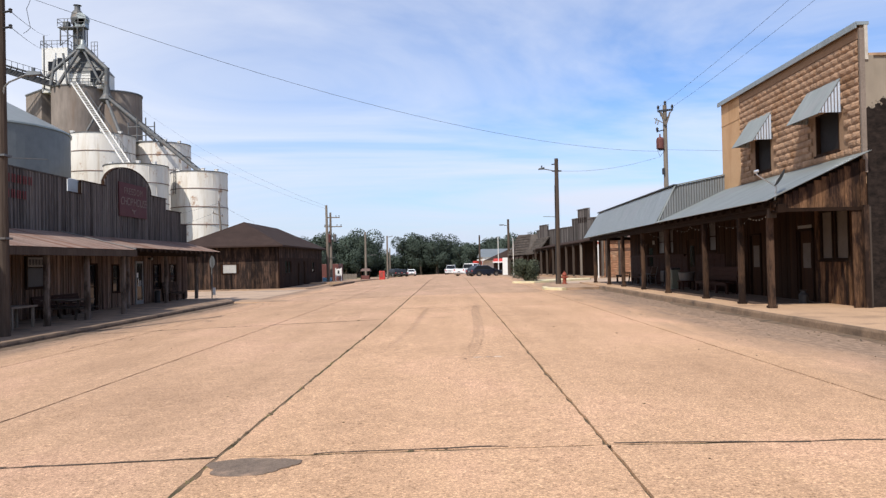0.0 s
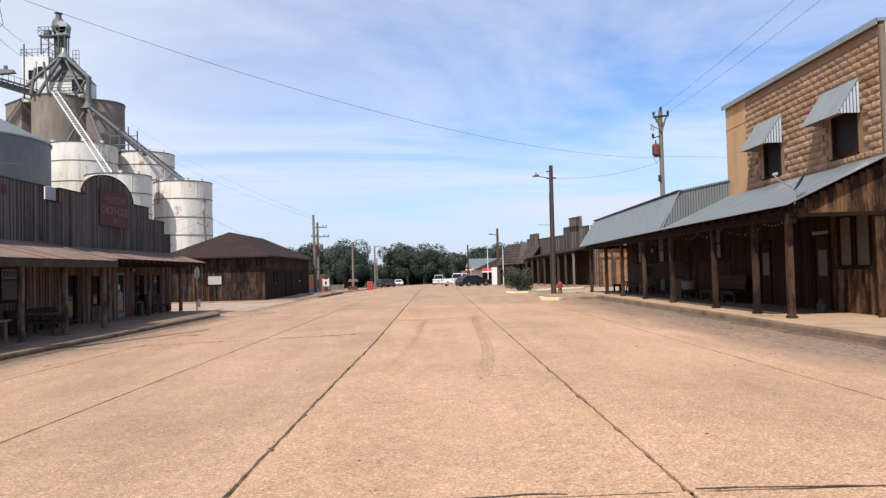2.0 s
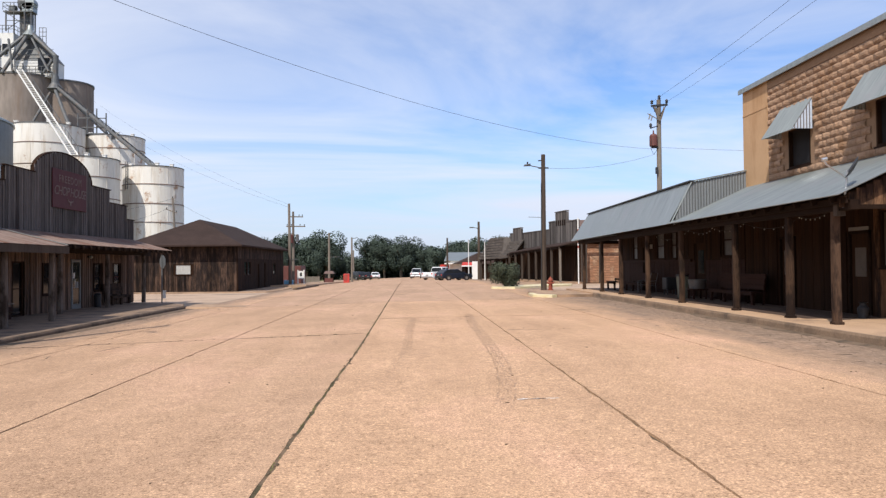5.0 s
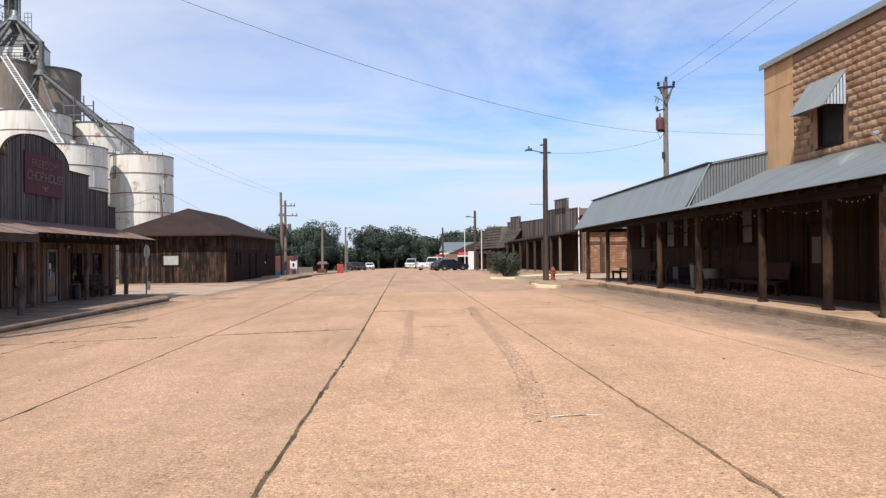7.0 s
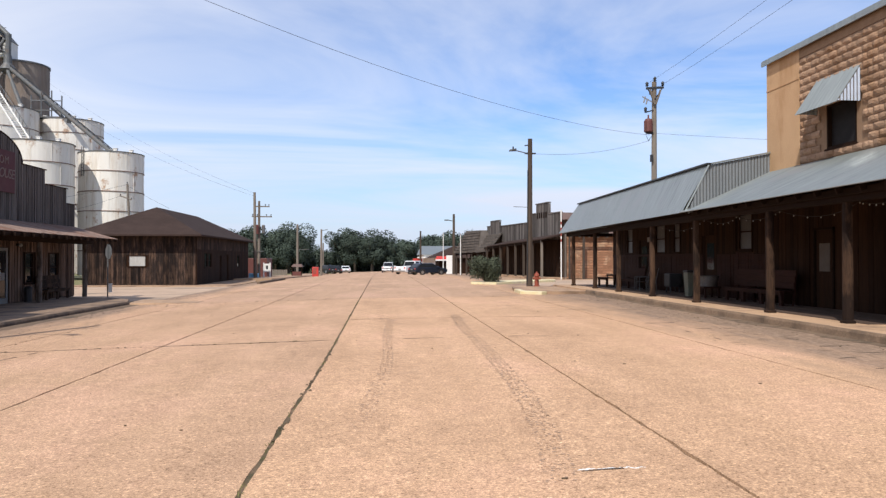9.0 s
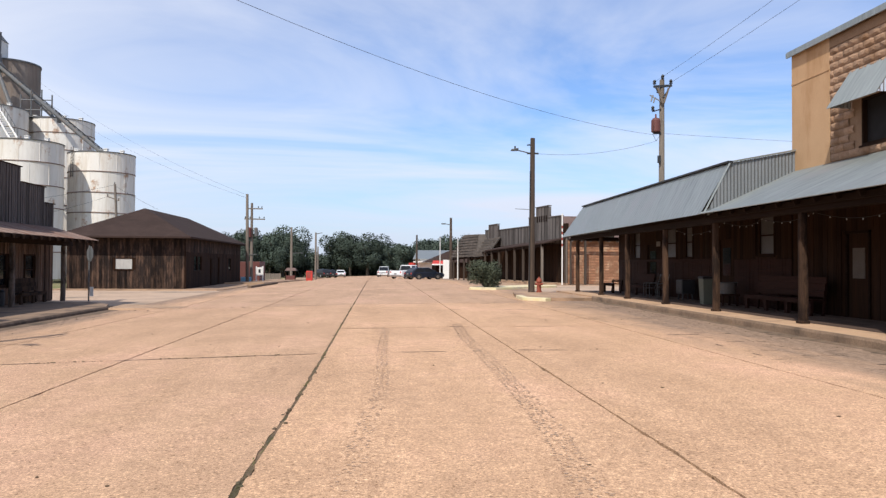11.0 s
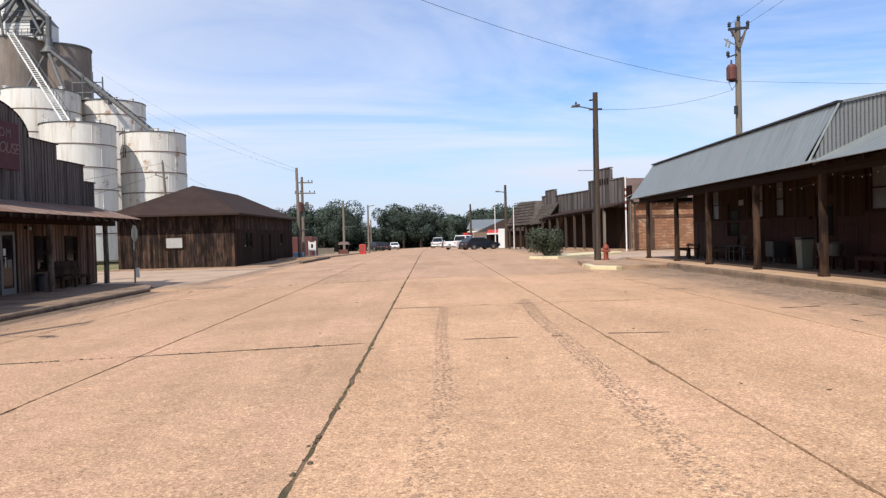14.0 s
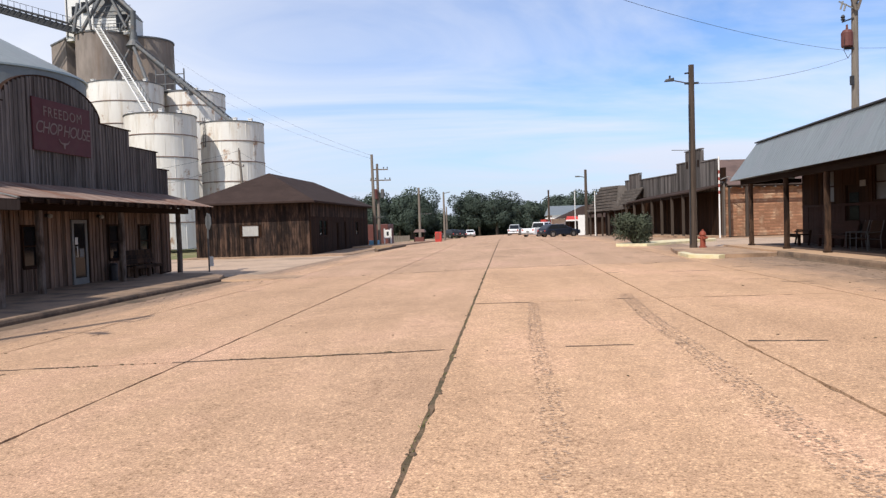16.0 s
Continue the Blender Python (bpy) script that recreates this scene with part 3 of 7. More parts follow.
    return -0.012 * max(0.0, y - 75)


xs = [-2500, -400, -120, -60, -30, -18, -15, -12, -9, -6, -3, 0, 3, 6, 9, 14, 30, 80, 300, 2500]
ys = [-900, -100, -20, 0, 30, 60, 75, 100, 150, 260, 600, 3500]
gv = [(x, y, gz(max(x, -18)) - 0.16 + gd(min(y, 260))) for y in ys for x in xs]
gf = [(j * len(xs) + i, j * len(xs) + i + 1, (j + 1) * len(xs) + i + 1, (j + 1) * len(xs) + i) for j in range(len(ys) - 1) for i in range(len(xs) - 1)]
single("ground", Shape().add(gv, gf), M["grass"], "dry grass and bare earth round the street", "ground", kind="structure")

LANES = (-11.55, -9.0, -5.35, -1.87, 1.6, 5.15, 8.4)
road = tagged(part("road", Shape().add([(x, y, gz(x) - 0.028 + gd(y)) for y in (-14, 75, 191) for x in LANES],
              [(j * 7 + i, j * 7 + i + 1, j * 7 + i + 8, j * 7 + i + 7) for j in (0, 1) for i in range(6)]), M["joint"]), "wide concrete main street with dirt-filled slab joints", "road", kind="structure")


def on_slab(x):
    """Height of the slab surface at x."""
    for x0, x1 in zip(LANES, LANES[1:]):
        if x <= x1:
            return gz(x0) + (gz(x1) - gz(x0)) * (x - x0) / (x1 - x0)
    return gz(LANES[-1])


def joint_x(x, y):
    """The middle joint was cast a little crooked; the others are straight."""
    if x != -1.87:
        return x
    return x + float(np.interp(y, (5, 8, 11, 14, 16.5, 19, 31), (-.115, -.095, -.07, -.04, 0, .01, 0)))


def ragged_slab(x0, x1, y0, y1, step):
    """One concrete slab, its edges worn uneven."""
    def worn(base=0.010):
        return base + abs(rng.gauss(0, 0.009)) + (rng.uniform(0.004, 0.018) if rng.random() < 0.12 else 0)
    nx, ny = max(2, int((x1 - x0) / step)), max(2, int((y1 - y0) / step))
    o = [(x0 + (x1 - x0) * i / nx, y0 + worn(0.014)) for i in range(1, nx)]
    o += [(joint_x(x1, y0 + (y1 - y0) * i / ny) - worn(0.014 if x1 == -1.87 else 0.009), y0 + (y1 - y0) * i / ny) for i in range(ny + 1)]
    o += [(x1 + (x0 - x1) * i / nx, y1 - worn(0.014)) for i in range(1, nx)]
    o += [(joint_x(x0, y1 + (y0 - y1) * i / ny) + worn(0.014 if x0 == -1.87 else 0.009), y1 + (y0 - y1) * i / ny) for i in range(ny + 1)]
    flat = lambda x: gz(x0) + (gz(x1) - gz(x0)) * (x - x0) / (x1 - x0)
    return Shape().hull([(x, y, flat(x) - 0.05 + gd(y)) for x, y in o], [(x, y, flat(x) + gd(y)) for x, y in o])


BREAKS = (-13.0, 5.0, 21.3, 37.6, 54, 75, 91, 107, 124, 140, 157, 190)
for li, (x0, x1) in enumerate(zip(LANES, LANES[1:])):
    cuts = list(BREAKS)
    if li in (3, 4):
        cuts[2] = 26.5
    elif li == 5:
        cuts.remove(21.3)
    for y0, y1 in zip(cuts, cuts[1:]):
        # slabs beyond y 37 take a darker, slightly bluer tone
        concrete = M["road_far" if y0 > 37 else "road_west" if li < 3 else "road"]
        near = 0.2 if y0 < 30 else 0.5 if y0 < 54 else 2.5
        if li in (0, 5):
            part("slab", ragged_slab(x0, x1, y0, y1, near), M["gutter_east" if li else "gutter_west"], road, "dirt-washed gutter concrete")
        else:
            part("slab", ragged_slab(x0, x1, y0, y1, near), concrete, road)

# side streets and forecourts
single("side_street_west", Shape().slab([(-60, 42.6), (-11.5, 42.6), (-11.5, 63.4), (-60, 63.4)], -0.55, -0.42), M["dirt"], "dusty side street between the eating house and the depot", "road", kind="structure")
single("side_street_east", Shape().slab([(8.25, 46.4), (60, 46.4), (60, 61.8), (8.25, 61.8)], -0.2, -0.005), M["dirt"], "pale side street beside the corner porch", "road", kind="structure")
single("parking_apron_east", Shape().slab([(8.25, 61.8), (30, 61.8), (30, 75), (8.25, 75)], -0.2, -0.005).hull([(8.25, 75, -0.2), (30, 75, -0.2), (30, 190, -1.6), (8.25, 190, -1.6)], [(8.25, 75, -0.005), (30, 75, -0.005), (30, 190, -1.385), (8.25, 190, -1.385)]), M["walk"], "concrete apron before the far shops", "pavement", kind="structure")


def pavement(name, outline, z0, z1, label, mat=None):
    return single(name, Shape().slab(outline, z0, z1), mat or M["walk"], label, "pavement", kind="structure")


pavement("pavement_west", [(-16.3, -13), (-11.72, -13), (-11.72, 38.5), (-12.2, 40.2), (-13.6, 42.0), (-16.3, 42.6)], -0.6, -0.2, "raised, soiled concrete sidewalk before the wooden shops, darkened for porch shade", M["walk_west"])
pavement("pavement_east", [(8.45, -13), (24, -13), (24, 18.7), (11.7, 18.7), (11.7, 46.3), (8.45, 46.3)], -0.2, 0.2, "raised concrete sidewalk under the porches", M["walk_east"])
# dark boards added over the shaded floor only; the sunlit end stays bare concrete
porch_deck = thing("porch_deck", "dark brown board floor with the porch shade put into its colour", "floor", (10.5, 33, 0.2), kind="structure")
deck_board = unit_piece("deck_board", M["porch_shade_floor"], 0.02)
x = 9.42
while x < 11.5:
    y = 21.0
    while y < 45.7:
        ln = min(rng.uniform(3.2, 5.0), 45.8 - y)
        piece("deck_board", deck_board, porch_deck, x + 0.09, y + ln / 2, 0.202 + rng.uniform(-.002, .002), 0.172, ln - 0.008, 0.02)
        y += ln
    x += 0.18
pavement("pavement_corner", [(8.45, 39.4), (8.45, 46.3), (6.9, 47.0), (6.2, 46.6), (5.7, 43.4), (5.62, 40.2), (6.4, 39.2)], -0.1, 0.13, "rounded sidewalk corner at the side street")
pavement("pavement_depot", [(-24, 61.9), (-12.3, 61.9), (-11.8, 63), (-11.9, 72), (-14.9, 90), (-24, 90)], -0.6, -0.36, "concrete sidewalk before the depot")
fwp = [(-14.6, 76), (-11.2, 76.5), (-10.4, 104), (-10.4, 140), (-14.6, 140)]
single("pavement_far_west", Shape().hull([(x, y, -0.8 + gd(y)) for x, y in fwp], [(x, y, -0.2 + gd(y)) for x, y in fwp]), M["walk"], "far sidewalk beyond the depot", "pavement", kind="structure")

# kerbs: joined stones along the sidewalk edges, slightly uneven
kerb = thing("kerb_east", "worn concrete kerb of the porch sidewalk", "kerb", (8.36, 16, 0), kind="structure")
kerb_stone = Shape().add([(-.5, -.5, -.5), (.5, -.5, -.5), (.5, .5, -.5), (-.5, .5, -.5), (-.42, -.5, .35), (-.25, -.5, .5), (.5, -.5, .5), (.5, .5, .5), (-.25, .5, .5), (-.42, .5, .35)],
                         [(3, 2, 1, 0), (0, 1, 6, 5, 4), (2, 3, 9, 8, 7), (0, 4, 9, 3), (4, 5, 8, 9), (5, 6, 7, 8), (1, 2, 7, 6)]).mesh("kerb_stone", M["kerb"])
y = -13.0
while y < 39.2:
    ln = min(rng.uniform(4.5, 6.5), 39.4 - y)
    piece("kerb_stone", kerb_stone, kerb, 8.40 + rng.uniform(-.012, .012), y + ln / 2, 0.04 + rng.uniform(-.012, .006), 0.12, ln - 0.015, 0.325)
    y += ln
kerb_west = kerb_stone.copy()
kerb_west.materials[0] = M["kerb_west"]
kerb_w = thing("kerb_west", "soiled concrete kerb of the west sidewalk, darkened for its shaded face", "kerb", (-11.6, 16, -0.3), kind="structure")
y = -13.0
while y < 38.3:
    ln = min(rng.uniform(4.5, 6.5), 38.5 - y)
    piece("kerb_stone", kerb_west, kerb_w, -11.63 + rng.uniform(-.012, .012), y + ln / 2, -0.36 + rng.uniform(-.01, .008), 0.2, ln - 0.015, 0.34, math.pi)
    y += ln
# a painted nose of the corner and the planted island
single("painted_kerb", Shape().slab([(5.4, 39.9), (6.2, 38.9), (6.5, 39.15), (5.72, 40.2), (5.78, 42.0), (5.5, 42.0)], -0.05, 0.135), M["yellow"], "yellow-painted kerb nose at the corner", "kerb", kind="structure", bevel=0.02)
single("island_kerb", Shape().slab([(4.7, 53.2), (6.2, 52.3), (11.2, 57.6), (11.6, 59.2), (9.8, 59.2), (4.9, 54.4)], -0.05, 0.14), M["yellow"], "low yellow-painted kerb island with a shrub", "kerb", kind="structure", bevel=0.02)
single("kerb_ramp", Shape().hull([(-11.5, 38.2, -0.5), (-8.75, 38.0, -0.5), (-8.75, 39.6, -0.5), (-11.9, 41.2, -0.5)],
       [(-11.6, 38.3, -0.25), (-8.75, 38.0, gz(-8.75) + 0.006), (-8.75, 39.6, gz(-8.75) + 0.006), (-11.9, 41.2, -0.25)]), M["walk"], "sloping concrete ramp at the sidewalk corner", "ramp", kind="structure")

single("verge_kerb", Shape().hull([(-10.6, 64.5, -0.5), (-10.3, 64.4, -0.5), (-9.75, 75.0, -0.5), (-10.1, 75.2, -0.5)], [(-10.6, 64.5, -0.16), (-10.3, 64.4, -0.16), (-9.75, 75.0, -0.13), (-10.1, 75.2, -0.13)]), M["kerb_west"], "low soiled kerb strip before the depot", "kerb", kind="structure", bevel=0.03)
# worn marks on the street
pr = random.Random(9)
patch_out = []
for k in range(44):
    t = math.tau * k / 44
    r = 1 + 0.10 * math.sin(3 * t + 0.6) + 0.07 * math.sin(5 * t) + pr.uniform(-.05, .05)
    patch_out.append((-1.58 + 0.39 * r * math.cos(t), 4.66 + 0.29 * r * math.sin(t)))
single("asphalt_patch", Shape().hull([(x, y, gz(x) - 0.02) for x, y in patch_out], [(x, y, on_slab(x) + 0.006 + 0.004 * math.sin(9 * x)) for x, y in patch_out]), M["patch"], "dark asphalt patch over a broken slab corner", "patch", kind="structure")
crack = Shape()


def crack_line(x0, y0, x1, y1, w, gaps=0.2):
    """A thin broken crack, wandering between two points."""
    n = max(3, int(math.hypot(x1 - x0, y1 - y0) / 0.16))
    wob = 0.0
    pts = []
    for i in range(n + 1):
        t = i / n
        wob = wob * 0.85 + rng.gauss(0, 0.012)
        pts.append((x0 + (x1 - x0) * t + wob * 0.3, y0 + (y1 - y0) * t + wob))
    across = abs(x1 - x0) > abs(y1 - y0)
    skip = 0
    for (xa, ya), (xb, yb) in zip(pts, pts[1:]):
        skip = skip - 1 if skip > 0 else (rng.randrange(2, 9) if rng.random() < gaps else 0)
        if skip:
            continue
        k = w * rng.uniform(0.4, 1.3) / 2
        dx, dy = (0, k) if across else (k, 0)
        q = [(xa - dx, ya - dy), (xb - dx, yb - dy), (xb + dx, yb + dy), (xa + dx, ya + dy)]
        crack.add([(x, y, on_slab(x) + gd(y) + 0.0035) for x, y in q], [(0, 1, 2, 3)])


for c in ((-11.3, 21.25, -2.0, 21.3, 0.06, 0.04), (-1.8, 21.35, 1.5, 21.25, 0.045, 0.5), (1.7, 21.28, 2.6, 21.22, 0.06, 0.05), (-1.8, 26.6, -0.75, 26.45, 0.07, 0.02),
          (0.1, 26.55, 4.1, 26.4, 0.05, 0.3), (-11.2, 4.95, -2.0, 5.0, 0.05, 0.05), (-1.1, 5.02, 8.0, 5.04, 0.045, 0.05), (0.59, 11.46, 1.10, 11.50, 0.025, 0.3),
          (-5.3, 37.6, 1.6, 37.5, 0.10, 0.3), (1.6, 33.4, 5.2, 33.2, 0.09, 0.3), (2.0, 41.5, 6.5, 41.2, 0.11, 0.3), (-1.8, 46.0, 5.0, 45.6, 0.13, 0.3),
          (-8.9, 33.0, -5.4, 33.2, 0.09, 0.3), (-9.0, 54.0, 5.0, 54.2, 0.16, 0.35), (-6, 47.0, -1.9, 47.3, 0.13, 0.3), (-9, 70.4, 5, 70.6, 0.2, 0.4), (4.9, 29.2, 7.6, 29.0, 0.08, 0.3),
          (5.6, 24.0, 7.4, 24.3, 0.07, 0.3), (5.4, 34.5, 7.9, 34.3, 0.1, 0.2), (-9.0, 24.3, -8.4, 29.5, 0.03, 0.4)):
    crack_line(*c)
for _ in range(8):
    x, y = rng.uniform(5.3, 7.9), rng.uniform(9, 44)
    crack_line(x, y, x + rng.uniform(-.5, .5), y + rng.uniform(0.8, 2.6), rng.uniform(0.02, 0.06), 0.25)
for _ in range(22):
    x, y = rng.uniform(-10.9, -7.8), rng.uniform(12, 41)
    crack_line(x, y, x + rng.uniform(-.5, .5), y + rng.uniform(0.6, 2.0), rng.uniform(0.02, 0.05), 0.3)
for _ in range(150):
    x, y = rng.uniform(5.5, 8.0), rng.uniform(14, 45)
    crack_line(x, y, x + rng.uniform(.15, .9), y + rng.uniform(-.12, .12), rng.uniform(0.012, 0.045), 0.3)
for _ in range(16):
    x, y = rng.uniform(1.8, 5.0), rng.uniform(27, 46)
    crack_line(x, y, x + rng.uniform(.4, 1.3), y + rng.uniform(-.15, .15), rng.uniform(0.03, 0.08), 0.25)
for _ in range(26):
    x, y = rng.uniform(-8, 6), rng.uniform(28, 95)
    crack_line(x, y, x + rng.uniform(.6, 2.6), y + rng.uniform(-.3, .3), 0.03 + y * 0.0012, 0.3)
single("street_cracks", crack, M["crack"], "broken dark cracks across the concrete street", "cracks", kind="stuff")
# soil washed into the gutters, and clods caught in the broken joints
soil = Shape()
for edge, side, y0, y1 in ((-11.54, 1, 10.0, 38.6), (8.36, -1, 9.0, 39.4)):
    inner, outer = [], []
    y = y0
    while y < y1:
        w = max(0.03, (0.42 if side > 0 else 0.2) + 0.26 * noise.noise(Vector((edge, y * 0.7, 1.5))) + 0.10 * noise.noise(Vector((edge, y * 3.1, 4.0))))
        outer.append((edge + side * w, y))
        inner.append((edge, y))
        y += 0.14
    for (a, b), (c, d) in zip(zip(inner, outer), zip(inner[1:], outer[1:])):
        soil.add([(a[0], a[1], on_slab(a[0]) + 0.03), (c[0], c[1], on_slab(c[0]) + 0.03), (d[0], d[1], on_slab(d[0]) + 0.003), (b[0], b[1], on_slab(b[0]) + 0.003)], [(0, 1, 2, 3)] if side < 0 else [(3, 2, 1, 0)])
spall = Shape()
for k in range(26):
    cx, cy, r = 0.58 + 0.021 * k, 11.51 + rng.gauss(0, 0.012), rng.uniform(0.008, 0.02)
    spall.ball((cx, cy, on_slab(cx) - r * 0.2), r * 1.4, r, r * 0.4, 6, 4)
single("spalled_edge", spall, M["white_paint"], "pale crumbled concrete along a short crack", "debris", kind="stuff")
single("gutter_soil", soil, M["gutter_soil"], "brown soil and grit washed along the gutters", "dirt", kind="stuff")
fill = Shape()
y = 2.6
while y < 44:
    x, w = joint_x(-1.87, y), 0.030 + 0.030 * max(0.0, noise.noise(Vector((1.0, y * 0.45, 2.0))))
    x2 = joint_x(-1.87, y + 0.12)
    dz = -0.004 - 0.012 * max(0.0, noise.noise(Vector((4.0, y * 1.6, 2.0))))
    fill.add([(x - w, y, on_slab(x) + dz), (x + w, y, on_slab(x) + dz), (x2 + w, y + 0.12, on_slab(x2) + dz), (x2 - w, y + 0.12, on_slab(x2) + dz)], [(0, 1, 2, 3)])
    y += 0.12
x = -11.4
while x < 8.2:
    fill.add([(x, 4.97, on_slab(x) - 0.005), (x + 0.2, 4.97, on_slab(x + 0.2) - 0.005), (x + 0.2, 5.03, on_slab(x + 0.2) - 0.005), (x, 5.03, on_slab(x) - 0.005)], [(0, 1, 2, 3)])
    x += 0.2
single("joint_soil", fill, M["joint_soil"], "brown and mossy soil packed in the slab joints", "dirt", kind="stuff")
clods = Shape()
for _ in range(420):
    y0 = rng.choice((21.3, 21.3, 21.3, 5.0, 37.6))
    x = rng.uniform(-11, -1.9) if rng.random() < 0.75 else rng.uniform(-1.9, 4.5)
    if noise.noise(Vector((x * 0.9, y0, 2.0))) < -0.05:
        continue
    r = 0.006 + 0.018 * rng.random() ** 3
    clods.ball((x, y0 + 0.03 * math.sin(x * 2.1) + rng.gauss(0, 0.018), on_slab(x) + r * 0.2), r * 1.5, r, r * 0.6, n=6, m=4)
for _ in range(520):
    y = rng.uniform(3, 40)
    if noise.noise(Vector((3.0, y * 0.8, 7.0))) < 0.0:
        continue
    r = 0.006 + 0.022 * rng.random() ** 3
    x = joint_x(-1.87, y) + rng.gauss(0, 0.022)
    clods.ball((x, y, on_slab(x) - 0.004 + r * 0.2), r, r * 1.6, r * 0.6, n=6, m=4)
single("joint_clods", clods, M["joint"], "crumbled dirt and tufts in the broken joints", "debris", kind="stuff")
tread = Shape()


def tyre_mark(path, width, density):
    """A band of small scuffed flecks in three ribs, thinning out towards its near end."""
    total = len(path) - 1
    for seg, ((xa, ya), (xb, yb)) in enumerate(zip(path, path[1:])):
        d = Vector((xb - xa, yb - ya, 0))
        n = int(d.length / 0.03)
        d.normalize()
        s = Vector((-d.y, d.x, 0))
        for i in range(n):
            fade = 1 - 0.7 * (seg + i / n) / total
            for rib in (-1, -0.5, 0, 0.5, 1):
                if rng.random() > density * fade * (1 if rib in (-1, 0, 1) else 0.6):
                    continue
                c = Vector((xa, ya, 0)).lerp(Vector((xb, yb, 0)), (i + rng.random()) / n) + s * (rib * width * 0.42 + rng.gauss(0, 0.012))
                u, k = s * rng.uniform(0.007, 0.020), d * rng.uniform(0.005, 0.013) + s * rng.uniform(-.008, .008)
                q = [c - u - k, c + u * 0.7 - k * 1.3, c + u + k, c - u * 0.8 + k]
                tread.add([(p.x, p.y, on_slab(p.x) + 0.003) for p in q], [(0, 1, 2, 3)])


tyre_mark([(1.18, 27.4), (0.99, 24), (0.96, 21), (0.92, 18.5), (0.85, 16.4), (0.77, 14.6), (0.56, 12.3), (0.38, 11.2)], 0.26, 0.95)
tyre_mark([(-0.70, 26.3), (-0.83, 21.8), (-0.83, 19), (-0.87, 17), (-1.03, 15), (-1.15, 13)], 0.19, 0.6)
single("tyre_marks", tread, M["tread"], "faint tyre tread marks on the concrete", "tyre marks", kind="stuff")

# ---- shop with tall grey false front (west, first) ----
bw = thing("timber_shop", "grey board-fronted shop with rusty porch roof", "building", (-18, 20, -0.2))
holesA = [(26.6, 27.95, 1.0, 2.25), (22.2, 23.4, 0.55, 1.95), (24.2, 25.0, -0.2, 1.9), (17.5, 18.6, 0.5, 1.9)]
wallA = part("wall", holed(Shape(), "x+", -16.18, 0.2, 8, 29.75, -0.25, 5.5, holesA), M["dark_wood"], bw)
planks(wallA, PLANK["grey_wood"], "x+", -16.18, 8, 29.8, 3.1, 5.58, 0.2, battens=PLANK["grey_wood"])
planks(wallA, PLANK["porch_wood"], "x+", -16.18, 8, 29.8, -0.2, 3.05, 0.24, holes=holesA, battens=PLANK["porch_wood"])
for h in holesA:
    window(bw, "x+", -16.15, *h, M["dark_wood"], M["glass"], sill=h[2] > 0)
part("cap", Shape().box(-16.3, 8, 5.58, -16.1, 29.85, 5.63), M["grey_wood"], bw)
part("side_wall", Shape().box(-28, 29.5, -0.3, -16.4, 29.7, 4.6).box(-28, 8, -0.3, -27.8, 29.5, 4.4).box(-28, 8, -0.3, -16.4, 8.2, 4.4), M["dark_wood"], bw)
part("roof", Shape().box(-28.2, 8, 4.4, -16.4, 29.72, 4.55), M["dull_metal"], bw)
part("porch_roof", corrugated((-16.14, 8, 3.28), (-16.14, 29.25, 3.28), (-13.0, 8, 2.46), (-13.0, 29.25, 2.46)), M["rust_metal"], bw, "rust-streaked corrugated porch roof")
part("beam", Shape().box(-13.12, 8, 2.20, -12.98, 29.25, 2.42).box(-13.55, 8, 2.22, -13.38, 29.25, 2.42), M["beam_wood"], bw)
part("fascia", Shape().box(-12.975, 8, 2.18, -12.94, 29.27, 2.43).box(-13.6, 29.255, 2.18, -12.98, 29.285, 2.5), M["old_post"], bw, "weathered grey-brown fascia board")
part("verge_trim", Shape().bar((-16.1, 29.27, 3.31), (-12.98, 29.27, 2.495), 0.10, 0.03), M["pale"], bw, "pale metal verge strip")
for yy in (11.4, 14.4, 17.4, 20.3, 23.2, 26.0, 29.1):
    part("porch_post", hewn(-13.46, yy, -0.2, 2.24, 0.095), M["west_post"], bw)
for yy in [8.3 + 0.75 * k for k in range(28)]:
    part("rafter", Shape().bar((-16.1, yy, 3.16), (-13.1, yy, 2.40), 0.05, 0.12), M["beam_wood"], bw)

# ---- eating house with stepped and arched false front ----
be = thing("eating_house", "grey board-fronted eating house with an arched false front", "building", (-18, 37, -0.2))


def front_top(y):
    if y < 31.0:
        return 5.02
    if 33.3 < y < 38.75:
        t = (y - 36.0) / 2.75
        return 5.62 + 1.12 * math.sqrt(max(0, 1 - t * t))
    return 5.62 if y < 40.95 else 4.98 if y < 43.25 else 4.27


holesB = [(36.6, 37.62, -0.2, 2.08), (34.0, 34.75, 0.55, 1.9), (39.05, 39.85, 0.55, 1.9), (41.4, 42.3, 0.55, 1.9), (31.6, 32.4, -0.2, 1.95)]
wallB = part("wall", holed(Shape(), "x+", -16.18, 0.2, 29.85, 44.2, -0.25, 4.2, holesB), M["dark_wood"], be)
planks(wallB, PLANK["grey_wood"], "x+", -16.18, 29.85, 44.2, 3.15, front_top, 0.2, battens=PLANK["grey_wood"])
planks(wallB, PLANK["porch_wood"], "x+", -16.18, 29.85, 44.2, -0.2, 3.1, 0.24, holes=holesB, battens=PLANK["porch_wood"])
back = Shape()
for k in range(72):
    y0 = 29.85 + k * 0.2
    back.box(-16.3, y0, 4.2, -16.185, min(y0 + 0.2, 44.2), front_top(y0 + 0.1) - 0.02)
part("false_front", back, M["dark_wood"], be)
cap = Shape()
